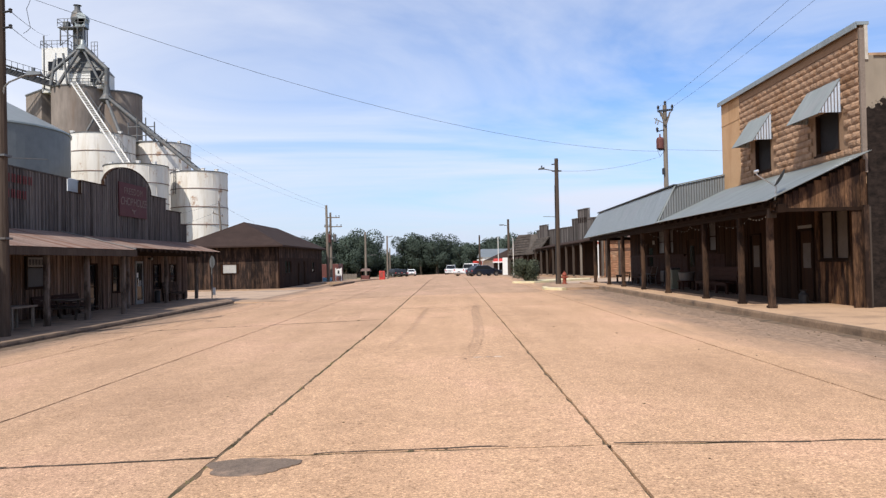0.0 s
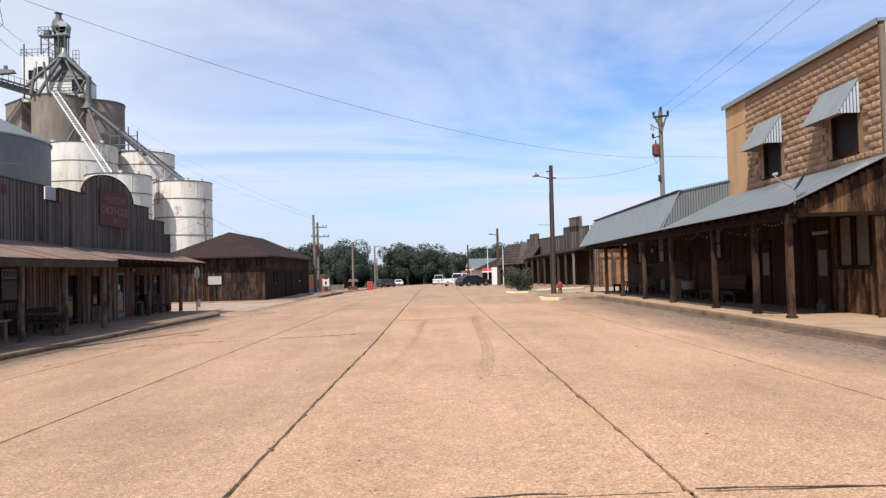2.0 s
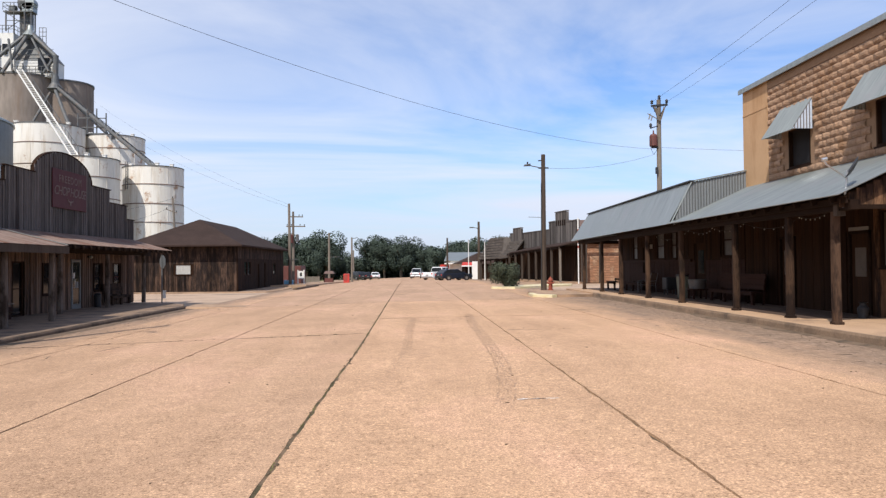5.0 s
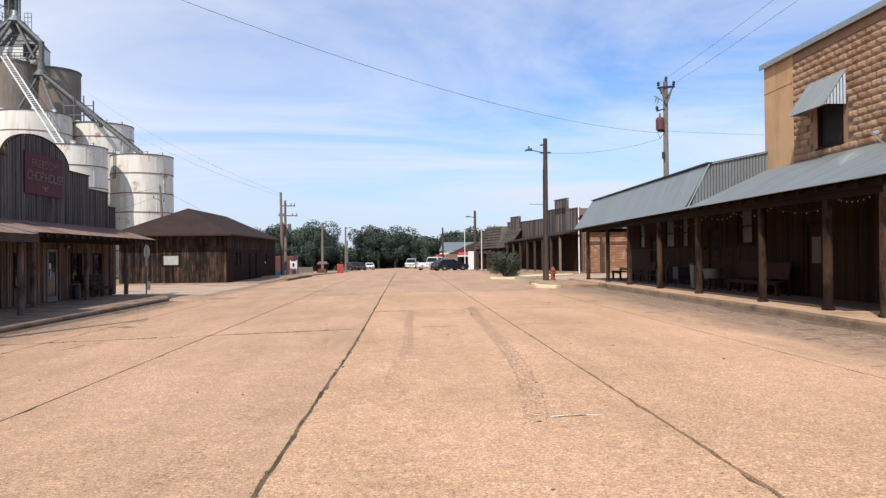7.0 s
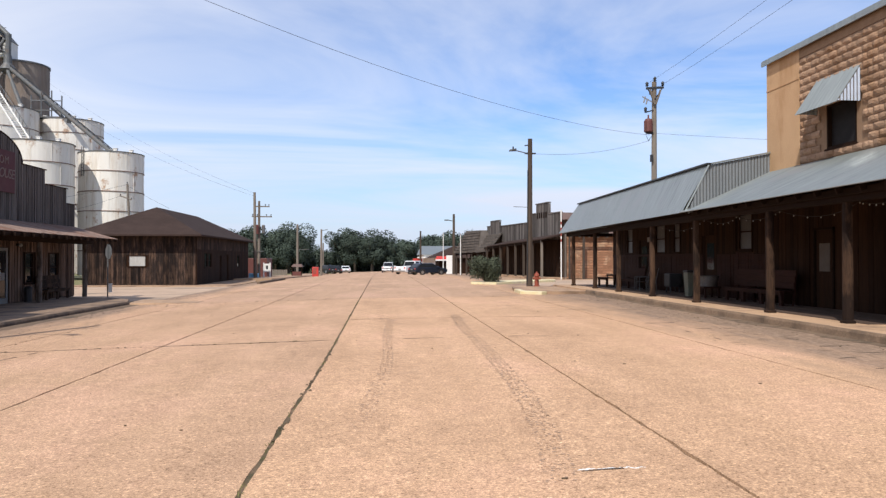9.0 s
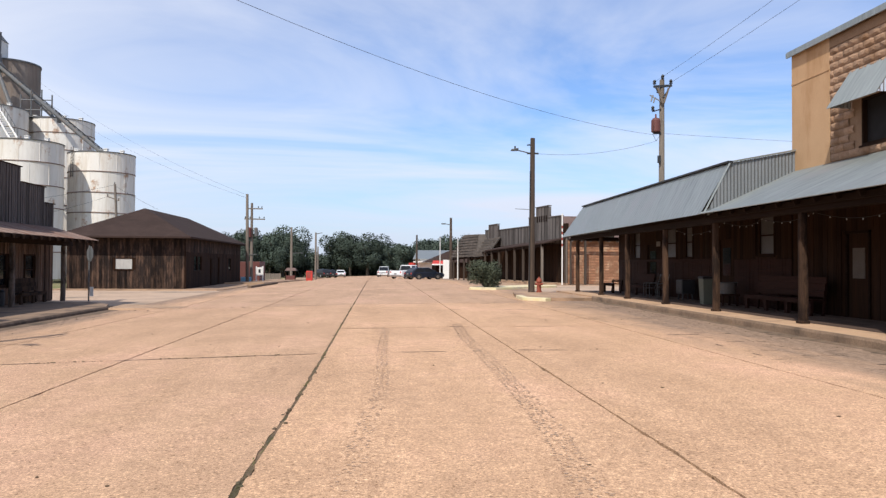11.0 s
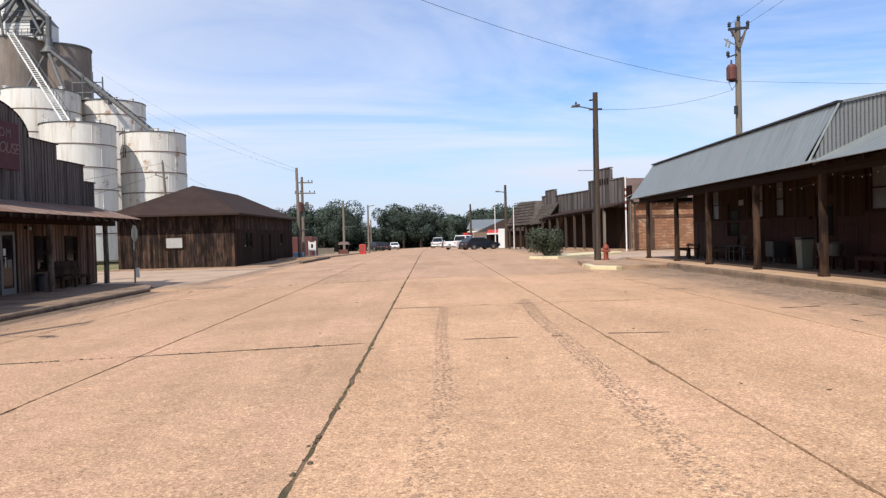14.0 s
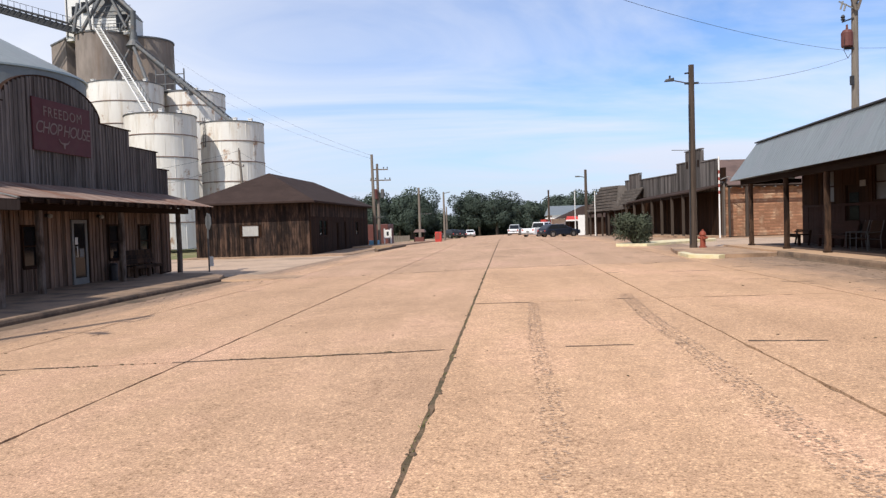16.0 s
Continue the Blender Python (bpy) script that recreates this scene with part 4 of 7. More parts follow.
for a, b, z in ((29.85, 31.0, 5.02), (31.0, 33.3, 5.62), (38.75, 40.95, 5.62), (40.95, 43.25, 4.98), (43.25, 44.25, 4.27)):
    cap.box(-16.30, a, z, -16.10, b + 0.03, z + 0.04)
for k in range(24):
    t0, t1 = math.pi * (1 - k / 24), math.pi * (1 - (k + 1) / 24)
    cap.bar((-16.21, 36 + 2.77 * math.cos(t0), 5.64 + 1.14 * math.sin(t0)), (-16.21, 36 + 2.77 * math.cos(t1), 5.64 + 1.14 * math.sin(t1)), 0.16, 0.05)
part("cap", cap, M["dark_wood"], be)
for h in holesB[1:]:
    window(be, "x+", -16.15, *h, M["dark_wood"], M["glass"], bars=1)
part("side_wall", Shape().box(-30, 44.0, -0.5, -16.4, 44.18, 3.9).box(-30, 29.9, -0.3, -29.8, 44, 3.9), M["porch_wood"], be)
part("roof", Shape().box(-30.2, 29.9, 3.9, -16.4, 44.3, 4.05), M["dull_metal"], be)
part("porch_roof", corrugated((-16.14, 29.4, 3.2), (-16.14, 44.0, 3.2), (-13.95, 29.4, 2.62), (-13.95, 43.8, 2.58)), M["rust_metal"], be, "rust-brown corrugated porch roof")
part("beam", Shape().box(-15.2, 29.4, 2.30, -15.0, 43.6, 2.52).box(-14.1, 29.4, 2.46, -13.98, 43.7, 2.58), M["beam_wood"], be)
for yy in (33.25, 38.0, 42.75):
    part("porch_post", hewn(-15.1, yy, -0.2, 2.32, 0.095), M["west_post"], be)
for k in range(20):
    yy = 29.7 + 0.73 * k
    part("rafter", Shape().bar((-16.1, yy, 3.06), (-13.85, yy, 2.47), 0.06, 0.13), M["beam_wood"], be)
single("roof_cooler", Shape().box(-19.3, 32.9, 4.05, -17.7, 35.8, 6.02), M["white_paint"], "white rooftop cooler box behind the false front", "cooler", bevel=0.04)
# glazed door
door = part("door", Shape().box(-16.2, 36.64, -0.2, -16.14, 36.76, 2.06).box(-16.2, 37.46, -0.2, -16.14, 37.58, 2.06).box(-16.2, 36.76, 1.94, -16.14, 37.46, 2.06).box(-16.2, 36.76, -0.2, -16.14, 37.46, 0.02), M["pale"], be, "pale metal-framed glass door")
part("pane", Shape().box(-16.185, 36.76, 0.02, -16.17, 37.46, 1.94), M["glass"], door)
part("handle", Shape().tube((-16.1, 36.86, 0.75), (-16.1, 36.86, 1.15), 0.018).tube((-16.1, 36.86, 0.78), (-16.16, 36.86, 0.78), 0.012).tube((-16.1, 36.86, 1.12), (-16.16, 36.86, 1.12), 0.012), M["bright_metal"], door)
part("notice", Shape().box(-16.168, 36.84, 1.2, -16.16, 37.0, 1.45), M["white_paint"], door)
part("notice", Shape().box(-16.168, 37.1, 0.75, -16.16, 37.36, 1.05), M["pale"], door)


def lettering(text, mat, size, y, z, x, name, parent, shear=0.0, spacing=1.0):
    """Raised letters on a board that faces +x."""
    cu = bpy.data.curves.new(name, "FONT")
    cu.body, cu.size, cu.extrude, cu.shear, cu.space_character = text, size, 0.004, shear, spacing
    cu.align_x, cu.align_y = "CENTER", "CENTER"
    cu.materials.append(mat)
    ob = new(name, cu)
    ob.parent = parent
    inv = parent.matrix_basis.inverted() if parent.type == "EMPTY" else Matrix.Identity(4)
    ob.matrix_basis = inv @ Matrix.Translation((x, y, z)) @ Matrix(((0, 0, 1, 0), (1, 0, 0, 0), (0, 1, 0, 0), (0, 0, 0, 1)))
    return ob


sign = thing("shop_sign", "maroon painted sign board with faded cream lettering", "sign", (-16.1, 36.3, 4.3))
part("board", Shape().box(-16.12, 34.66, 4.3, -16.06, 37.95, 6.0), M["sign_red"], sign, bevel=0.01)
lettering("FREEDOM", M["sign_cream"], 0.46, 36.3, 5.58, -16.05, "lettering", sign, 0, 1.15)
lettering("CHOP HOUSE", M["sign_cream"], 0.56, 36.3, 5.05, -16.05, "lettering", sign, 0.25, 0.85)
hd = Shape()
for s in (-1, 1):
    hd.bar((-16.05, 36.3 + s * 0.06, 4.62), (-16.05, 36.3 + s * 0.22, 4.66), 0.02, 0.05).bar((-16.05, 36.3 + s * 0.22, 4.66), (-16.05, 36.3 + s * 0.30, 4.76), 0.02, 0.035)
hd.hull([(-16.06, 36.22, 4.66), (-16.06, 36.27, 4.46), (-16.06, 36.33, 4.46), (-16.06, 36.38, 4.66)], [(-16.04, 36.22, 4.66), (-16.04, 36.27, 4.46), (-16.04, 36.33, 4.46), (-16.04, 36.38, 4.66)])
part("emblem", hd, M["sign_cream"], sign, "cream horned-skull shape")
# red letters high on the first shop's boards, too worn to read
worn = thing("worn_lettering", "worn red lettering on grey boards", "sign", (-16.1, 22.8, 4.9))
for ya, yb, z in ((20.9, 27.0, 5.16), (20.5, 26.6, 4.58)):
    k = ya
    while k < yb:
        part("letter_bar", Shape().box(-16.1, k, z - 0.16, -16.08, k + 0.07, z + 0.16).box(-16.1, k + 0.15, z - 0.16, -16.08, k + 0.22, z + 0.16), M["letter_red"], worn)
        k += 0.37

# ---- depot with hipped roof ----
depot = thing("depot", "brown plank depot with a hipped shingle roof", "building", (-19, 74, -0.4))
X0, X1, Y0, Y1 = -23.3, -14.97, 63.65, 85.4
holesD = [(-19.95, -18.66, 1.02, 1.88)]
sideD = [(66.2, 67.3, 0.9, 2.1), (67.5, 68.6, 0.9, 2.1), (71.0, 72.2, -0.36, 1.9), (74.0, 75.2, -0.36, 2.0), (79.4, 80.6, 0.8, 2.0)]
wd = part("wall", holed(Shape(), "y-", Y0, 0.2, X0, X1, -0.42, 3.5, holesD), M["dark_wood"], depot)
planks(wd, PLANK["hut_wood"], "y-", Y0, X0, X1, -0.4, 3.5, 0.18, gap=0.02, holes=holesD)
ws = part("wall", holed(Shape(), "x+", X1, 0.2, Y0 + 0.2, Y1, -0.42, 3.5, sideD), M["dark_wood"], depot)
planks(ws, PLANK["dark_wood"], "x+", X1, Y0, Y1, -0.4, 2.35, 0.26, holes=sideD)
planks(ws, PLANK["hut_wood"], "x+", X1 + 0.02, Y0, Y1, 2.35, 3.5, 0.26)
part("wall", Shape().box(X0, Y0 + 0.2, -0.42, X0 + 0.2, Y1, 3.5).box(X0 + 0.2, Y1 - 0.2, -0.42, X1 - 0.2, Y1, 3.5), M["dark_wood"], depot)
window(depot, "y-", Y0 - 0.03, *holesD[0], M["dark_wood"], M["glass"], bars=0, curtain=M["curtain"], inset=0.07)
for h in (sideD[0], sideD[1], sideD[4]):
    window(depot, "x+", X1 + 0.02, *h, M["dark_wood"], M["glass"])
for h in sideD[2:4]:
    part("door", Shape().box(*span("x+", X1 - 0.06, 0.05, *h)), M["dark_wood"], depot)
o = 0.62
ex0, ex1, ey0, ey1, ez, rz = X0 - o, X1 + o, Y0 - 1.05, Y1 + o, 3.44, 5.8
hipd = (ex1 - ex0) / 2
xm = (ex0 + ex1) / 2
roof = Shape()
low = [(ex0, ey0), (ex1, ey0), (ex1, ey1), (ex0, ey1)]
roof.add([(*p, ez) for p in low] + [(xm, Y0 - o + hipd, rz), (xm, ey1 - hipd, rz)] + [(*p, ez - 0.12) for p in low],
         [(0, 1, 4), (1, 2, 5, 4), (2, 3, 5), (3, 0, 4, 5), (0, 6, 7, 1), (1, 7, 8, 2), (2, 8, 9, 3), (3, 9, 6, 0), (9, 8, 7, 6)])
part("roof", roof, M["shingle"], depot, "brown shingle hipped roof")

# ---- two-storey stone-block building with porch (east, first) ----
b1 = thing("stone_building", "two-storey tan stone-block building with corrugated porch roof", "building", (16, 24, 0.2))
W = 11.6
upper = [(24.6, 25.95, 4.70, 5.95), (19.95, 21.35, 4.70, 5.97)]
lower = [(21.65, 22.65, 0.2, 2.5), (19.55, 20.35, 1.5, 3.0), (20.45, 21.2, 1.5, 3.0), (25.6, 26.6, 0.2, 2.5)]
wu = part("wall", holed(Shape(), "x-", W, 0.16, 18.7, 29.15, 3.6, 7.96, upper), M["mortar"], b1)
wl_ = part("wall", holed(Shape(), "x-", W, 0.3, 18.7, 29.15, 0.15, 3.6, lower), M["dark_wood"], b1)
part("wall", Shape().box(11.9, 18.72, 0.0, 24, 19.05, 7.12), M["plaster"], b1, "dark stone side wall with peeling grey plaster")
part("wall_cap", Shape().box(11.8, 18.66, 7.12, 24, 19.1, 7.19), M["walk"], b1, "pale concrete capping of the side wall")
part("wall", Shape().box(11.9, 28.85, 0.0, 24, 29.15, 7.2).box(23.7, 19.05, 0, 24, 28.85, 7.2), M["stucco"], b1)
part("roof", Shape().box(11.9, 18.8, 7.05, 24, 29.1, 7.15), M["dull_metal"], b1)
part("coping", Shape().box(11.44, 18.62, 7.96, 11.80, 29.25, 8.05).box(11.42, 18.62, 7.87, 11.46, 29.25, 8.02), M["metal"], b1, "grey sheet-metal coping")
part("stucco_panel", Shape().box(11.555, 27.25, 4.3, 11.62, 29.15, 7.95).box(11.54, 27.25, 7.02, 11.56, 29.15, 7.06), M["stucco"], b1, "smooth ochre stucco panel")
part("frieze", Shape().box(11.555, 18.72, 7.62, 11.62, 27.25, 7.88), M["mortar"], b1)
part("corner_pier", Shape().box(11.53, 18.62, 3.9, 11.66, 18.70, 7.87), M["side_stucco"], b1)
part("corner_plaster", Shape().box(11.66, 18.66, 0.2, 11.92, 18.717, 7.12), M["plaster"], b1)
part("corner_edge", Shape().box(11.665, 18.61, 7.0, 11.755, 18.70, 7.95), M["white_render"], b1, "whitewashed rendered wall edge")
part("corner_post", Shape().box(11.46, 18.46, 0.2, 11.62, 18.60, 2.95), M["old_post"], b1, bevel=0.01)
for a0, a1, z0, z1 in upper:
    window(b1, "x-", W, a0, a1, z0, z1, M["dark_wood"], M["screen"], inset=0.12, bars=0)
    aw = part("window_awning", corrugated((W - 0.03, a0 - 0.25, z1 + 0.80), (W - 0.03, a1 + 0.38, z1 + 0.80), (W - 0.72, a0 - 0.25, z1 - 0.22), (W - 0.72, a1 + 0.38, z1 - 0.22)), M["metal"], b1, "grey corrugated metal window awning")
    for ye in (a0 - 0.24, a1 + 0.37):
        n, v, f = 14, [], []
        for i in range(n + 1):
            t = i / n
            xx = W - 0.03 - 0.66 * t
            yy = ye + 0.012 * math.cos(math.pi * i)
            v += [(xx, yy, z1 - 0.2), (xx, yy, z1 + 0.77 - 0.97 * t)]
        f = [(2 * i, 2 * i + 2, 2 * i + 3, 2 * i + 1) for i in range(n)]
        part("gable", Shape().add(v, f), M["bright_metal"], aw, "bright ribbed gable sheet")
# sun patch at the open end is painted in as lighter planks up to y 21.5
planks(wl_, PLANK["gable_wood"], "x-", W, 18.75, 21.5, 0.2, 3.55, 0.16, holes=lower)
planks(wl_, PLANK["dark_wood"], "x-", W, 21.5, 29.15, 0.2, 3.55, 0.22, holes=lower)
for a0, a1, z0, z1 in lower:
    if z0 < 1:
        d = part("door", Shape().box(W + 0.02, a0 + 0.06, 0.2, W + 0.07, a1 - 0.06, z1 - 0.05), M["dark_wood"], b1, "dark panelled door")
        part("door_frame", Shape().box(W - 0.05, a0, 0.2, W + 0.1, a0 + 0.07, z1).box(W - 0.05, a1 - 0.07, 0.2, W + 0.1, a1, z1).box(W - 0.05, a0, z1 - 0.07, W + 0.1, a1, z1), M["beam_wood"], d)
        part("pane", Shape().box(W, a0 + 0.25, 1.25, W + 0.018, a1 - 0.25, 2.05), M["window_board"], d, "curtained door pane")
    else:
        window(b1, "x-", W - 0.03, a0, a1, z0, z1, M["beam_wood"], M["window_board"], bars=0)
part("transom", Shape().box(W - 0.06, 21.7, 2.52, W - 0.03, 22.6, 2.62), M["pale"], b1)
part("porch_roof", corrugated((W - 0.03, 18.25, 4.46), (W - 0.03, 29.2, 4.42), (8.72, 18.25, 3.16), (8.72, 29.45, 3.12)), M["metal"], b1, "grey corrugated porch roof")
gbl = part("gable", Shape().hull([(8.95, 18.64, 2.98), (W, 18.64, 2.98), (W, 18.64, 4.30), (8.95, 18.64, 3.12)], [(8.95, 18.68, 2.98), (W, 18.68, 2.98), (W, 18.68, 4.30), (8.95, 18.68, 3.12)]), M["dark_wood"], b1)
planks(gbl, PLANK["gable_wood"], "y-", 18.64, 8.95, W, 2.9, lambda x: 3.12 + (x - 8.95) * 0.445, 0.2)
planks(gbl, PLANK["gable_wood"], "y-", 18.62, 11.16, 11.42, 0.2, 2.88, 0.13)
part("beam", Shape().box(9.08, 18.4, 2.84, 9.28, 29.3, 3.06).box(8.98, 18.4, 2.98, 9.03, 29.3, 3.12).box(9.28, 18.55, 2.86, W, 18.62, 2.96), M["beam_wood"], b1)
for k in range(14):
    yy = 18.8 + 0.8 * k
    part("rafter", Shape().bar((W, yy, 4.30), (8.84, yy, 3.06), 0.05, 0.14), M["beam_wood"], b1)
for yy in (19.2, 21.35, 24.62):
    p = part("porch_post", hewn(9.19, yy, 0.2, 2.85, 0.092), M["post_wood"], b1)
    part("post_foot", Shape().box(9.075, yy - .12, .2, 9.305, yy + .12, .27), M["post_wood"], p, bevel=0.015)
part("end_board", Shape().box(11.42, 18.45, 0.2, 11.56, 18.62, 3.0), M["post_wood"], b1)
part("end_wall", Shape().box(11.30, 18.62, 0.2, 11.57, 18.70, 2.98), M["hut_wood"], b1)

# ---- one-storey shop with steep metal awning (east, second) ----
b2 = thing("porch_shop", "dark plank shop with a steep grey metal awning roof", "building", (16, 37, 0.2))
hs = [(42.3, 43.2, 1.85, 3.15), (40.2, 41.3, 0.2, 2.5), (38.0, 39.2, 1.85, 3.15), (36.35, 37.1, 1.85, 3.15), (30.2, 31.2, 1.9, 3.2), (33.0, 34.0, 0.2, 2.5)]
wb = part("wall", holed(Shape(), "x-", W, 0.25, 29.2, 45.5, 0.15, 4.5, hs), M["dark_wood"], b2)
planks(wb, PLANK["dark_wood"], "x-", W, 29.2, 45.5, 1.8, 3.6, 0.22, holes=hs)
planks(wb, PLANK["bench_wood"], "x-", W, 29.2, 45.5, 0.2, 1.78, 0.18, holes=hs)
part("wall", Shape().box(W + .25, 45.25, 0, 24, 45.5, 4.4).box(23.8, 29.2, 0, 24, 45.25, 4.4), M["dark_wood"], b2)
part("flat_roof", Shape().box(10.2, 29.2, 4.42, 24, 45.4, 4.52), M["dull_metal"], b2)
for h in hs:
    if h[2] > 1:
        window(b2, "x-", W - 0.03, *h, M["dark_wood"], M["reflection_pane"])
    else:
        d = part("door", Shape().box(W + 0.02, h[0], 0.2, W + 0.07, h[1], h[3]), M["dark_wood"], b2)
        part("pane", Shape().box(W, h[0] + 0.2, 1.2, W + 0.018, h[1] - 0.2, 2.2), M["glass"], d)
part("wainscot", Shape().box(W - 0.12, 34.4, 1.72, W - 0.03, 45.3, 1.82), M["bench_wood"], b2, "red-brown sill rail")
part("awning_roof", corrugated((9.5, 28.95, 4.62), (9.5, 44.85, 4.50), (8.80, 29.45, 3.12), (8.80, 46.4, 3.02), 0.23, 0.006, 0.012, 4), M["metal"], b2, "steep grey metal awning roof")
part("awning_end", Shape().add([(8.80, 46.4, 3.02), (9.5, 44.85, 4.5), (W, 44.85, 4.5), (W, 46.4, 3.02)], [(0, 1, 2, 3)]), M["metal"], b2)
part("ridge_cap", Shape().bar((9.5, 28.9, 4.66), (9.5, 44.9, 4.54), 0.16, 0.05), M["dark_metal"], b2)
n = 26
v = []
for i in range(n * 2 + 1):
    t = i / (2 * n)
    xx = 8.83 + (W - 8.83) * t
    topz = 3.14 + (4.62 - 3.14) * min(1, (xx - 8.83) / 0.67) if xx < 9.5 else 4.62 + (5.02 - 4.62) * (xx - 9.5) / (W - 9.5)
    v += [(xx, 29.0 + 0.012 * (-1) ** i, max(3.0, 3.05 + (xx - 8.83) * 0.47)), (xx, 29.0 + 0.012 * (-1) ** i, topz)]
part("awning_side", Shape().add(v, [(2 * i, 2 * i + 2, 2 * i + 3, 2 * i + 1) for i in range(2 * n)]), M["dull_metal"], b2, "ribbed grey side sheet")
part("side_trim", Shape().bar((8.8, 29.2, 3.12), (9.5, 28.95, 4.62), 0.07, 0.05).bar((9.5, 28.97, 4.65), (W, 28.97, 5.05), 0.08, 0.05), M["metal"], b2)
part("parapet", Shape().box(9.6, 29.2, 4.5, 9.7, 44.8, 4.6).hull([(9.6, 29.06, 4.4), (W, 29.06, 4.4), (W, 29.06, 5.0), (9.6, 29.06, 4.6)], [(9.6, 29.15, 4.4), (W, 29.15, 4.4), (W, 29.15, 5.0), (9.6, 29.15, 4.6)]), M["dull_metal"], b2)
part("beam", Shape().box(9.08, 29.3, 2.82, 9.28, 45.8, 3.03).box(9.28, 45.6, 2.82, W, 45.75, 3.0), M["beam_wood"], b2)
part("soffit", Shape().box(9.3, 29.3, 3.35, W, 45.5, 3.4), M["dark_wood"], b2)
for yy in (29.22, 33.15, 37.2, 40.75, 44.75):
    p = part("porch_post", hewn(9.19, yy, 0.2, 2.85, 0.092), M["post_wood"], b2)
    part("post_foot", Shape().box(9.075, yy - .12, .2, 9.305, yy + .12, .27), M["post_wood"], p, bevel=0.015)

# ---- grain silos and elevator ----
def silo(c, r, top, rings, label, ladder=False):
    t = thing("grain_silo", label, "silo", (c[0], c[1], -0.5), group="white silos")
    part("shell", Shape().turned((c[0], c[1], 0), [(r, -0.5), (r, top), (r - 0.12, top + 0.02), (0.1, top + 0.55)], 56), M["silo"], t)
    seams = Shape()
    for z in rings:
        part("hoop", Shape().turned((c[0], c[1], z), [(r + 0.0, -0.06), (r + 0.07, -0.05), (r + 0.07, 0.05), (r + 0.0, 0.06)], 56), M["rust_metal"], t)
    part("rim", Shape().turned((c[0], c[1], top), [(r + 0.01, -0.05), (r + 0.09, -0.04), (r + 0.09, 0.06), (r - 0.05, 0.07)], 56), M["grey_steel"], t)
    zs = [-0.5] + list(rings) + [top]
    for j, (za, zb) in enumerate(zip(zs, zs[1:])):
        for i in range(12):
            a = math.tau * (i + 0.5 * (j % 2)) / 12
            seams.bar((c[0] + (r + .01) * math.cos(a), c[1] + (r + .01) * math.sin(a), za), (c[0] + (r + .01) * math.cos(a), c[1] + (r + .01) * math.sin(a), zb), 0.05, 0.03)
    part("seams", seams, M["silo"], t)
    for a in (-2.2, -1.1, -0.5):
        vx, vy = c[0] + (r - 0.5) * math.cos(a), c[1] + (r - 0.5) * math.sin(a)
        part("roof_vent", Shape().box(vx - 0.22, vy - 0.22, top - 0.1, vx + 0.22, vy + 0.22, top + 0.38).box(vx - 0.28, vy - 0.28, top + 0.38, vx + 0.28, vy + 0.28, top + 0.45), M["white_paint"], t)
    if ladder:
        lad = Shape()
        rung = lambda a, z: (c[0] + (r + 0.18) * math.cos(a), c[1] + (r + 0.18) * math.sin(a), z)
        for a in (-2.24, -2.14):
            lad.bar(rung(a, top - 3.2), rung(a, top + 0.6), 0.07, 0.07)
        for k in range(8):
            lad.bar(rung(-2.24, top - 3.0 + k * 0.45), rung(-2.14, top - 3.0 + k * 0.45), 0.05, 0.05)
        part("ladder", lad, M["grey_steel"], t)
    return t


silo((-37.0, 108.6), 4.03, 15.5, (2.68, 5.24, 7.8, 10.35, 13.0), "white painted steel silo with rust streaks and dark hoops", True)
silo((-43.2, 101.0), 4.2, 15.7, (2.7, 5.3, 7.9, 10.5, 13.2), "white painted steel silo in front of the others")
silo((-46.6, 119.5), 4.35, 21.6, (5.3, 9.4, 13.3, 17.2, 19.6), "tall white steel silo behind the row")
silo((-53.2, 112.0), 4.95, 21.9, (5.3, 9.4, 13.3, 16.2, 19.2), "wide white steel silo below the stair")
bin_ = thing("grey_grain_bin", "large blue-grey grain bin with a conical sheet roof", "silo", (-60.5, 92, -0.5))
part("shell", Shape().turned((-60.5, 92, 0), [(11.4, -0.5), (11.4, 19.3)], 64), M["dull_metal"], bin_)
part("cone_roof", Shape().turned((-60.5, 92, 0), [(11.6, 19.2), (11.6, 19.4), (0.8, 25.2), (0.5, 25.6)], 48), M["metal"], bin_)

el = thing("grain_elevator", "tall concrete grain elevator with white headhouse and steel spouts", "grain elevator", (-62, 127, -0.5))
part("concrete_tank", Shape().turned((-63.8, 126.5, 0), [(4.3, -0.5), (4.3, 32.6)], 48), M["concrete"], el)
part("concrete_tank", Shape().turned((-59.1, 130.5, 0), [(4.35, -0.5), (4.35, 32.4)], 48), M["concrete"], el)
annex = [(-70.6, 127.0), (-67.6, 130.8), (-72.6, 134.8), (-75.6, 131.0)]
part("concrete_annex", Shape().slab(annex, -0.5, 33.0), M["concrete"], el, "square concrete annex tower")
part("roof_edge", Shape().slab([(-73.1 + 2.0 + (x + 71.1) * 1.04 - 0.0, 130.9 + (y - 130.9) * 1.04) for x, y in annex], 33.0, 33.25), M["grey_steel"], el)
for c, r, z in (((-63.8, 126.5), 4.3, 32.6), ((-59.1, 130.5), 4.35, 32.4)):
    part("roof_edge", Shape().turned((*c, z), [(r + 0.12, 0), (r + 0.12, 0.25), (0.5, 0.4)], 48), M["grey_steel"], el)
head = part("headhouse", Shape().box(-70.2, 126.5, 32.5, -65.6, 132, 40.3).box(-64.4, 124.7, 32.6, -58.3, 128.2, 35.3), M["white_paint"], el, "white painted headhouse")
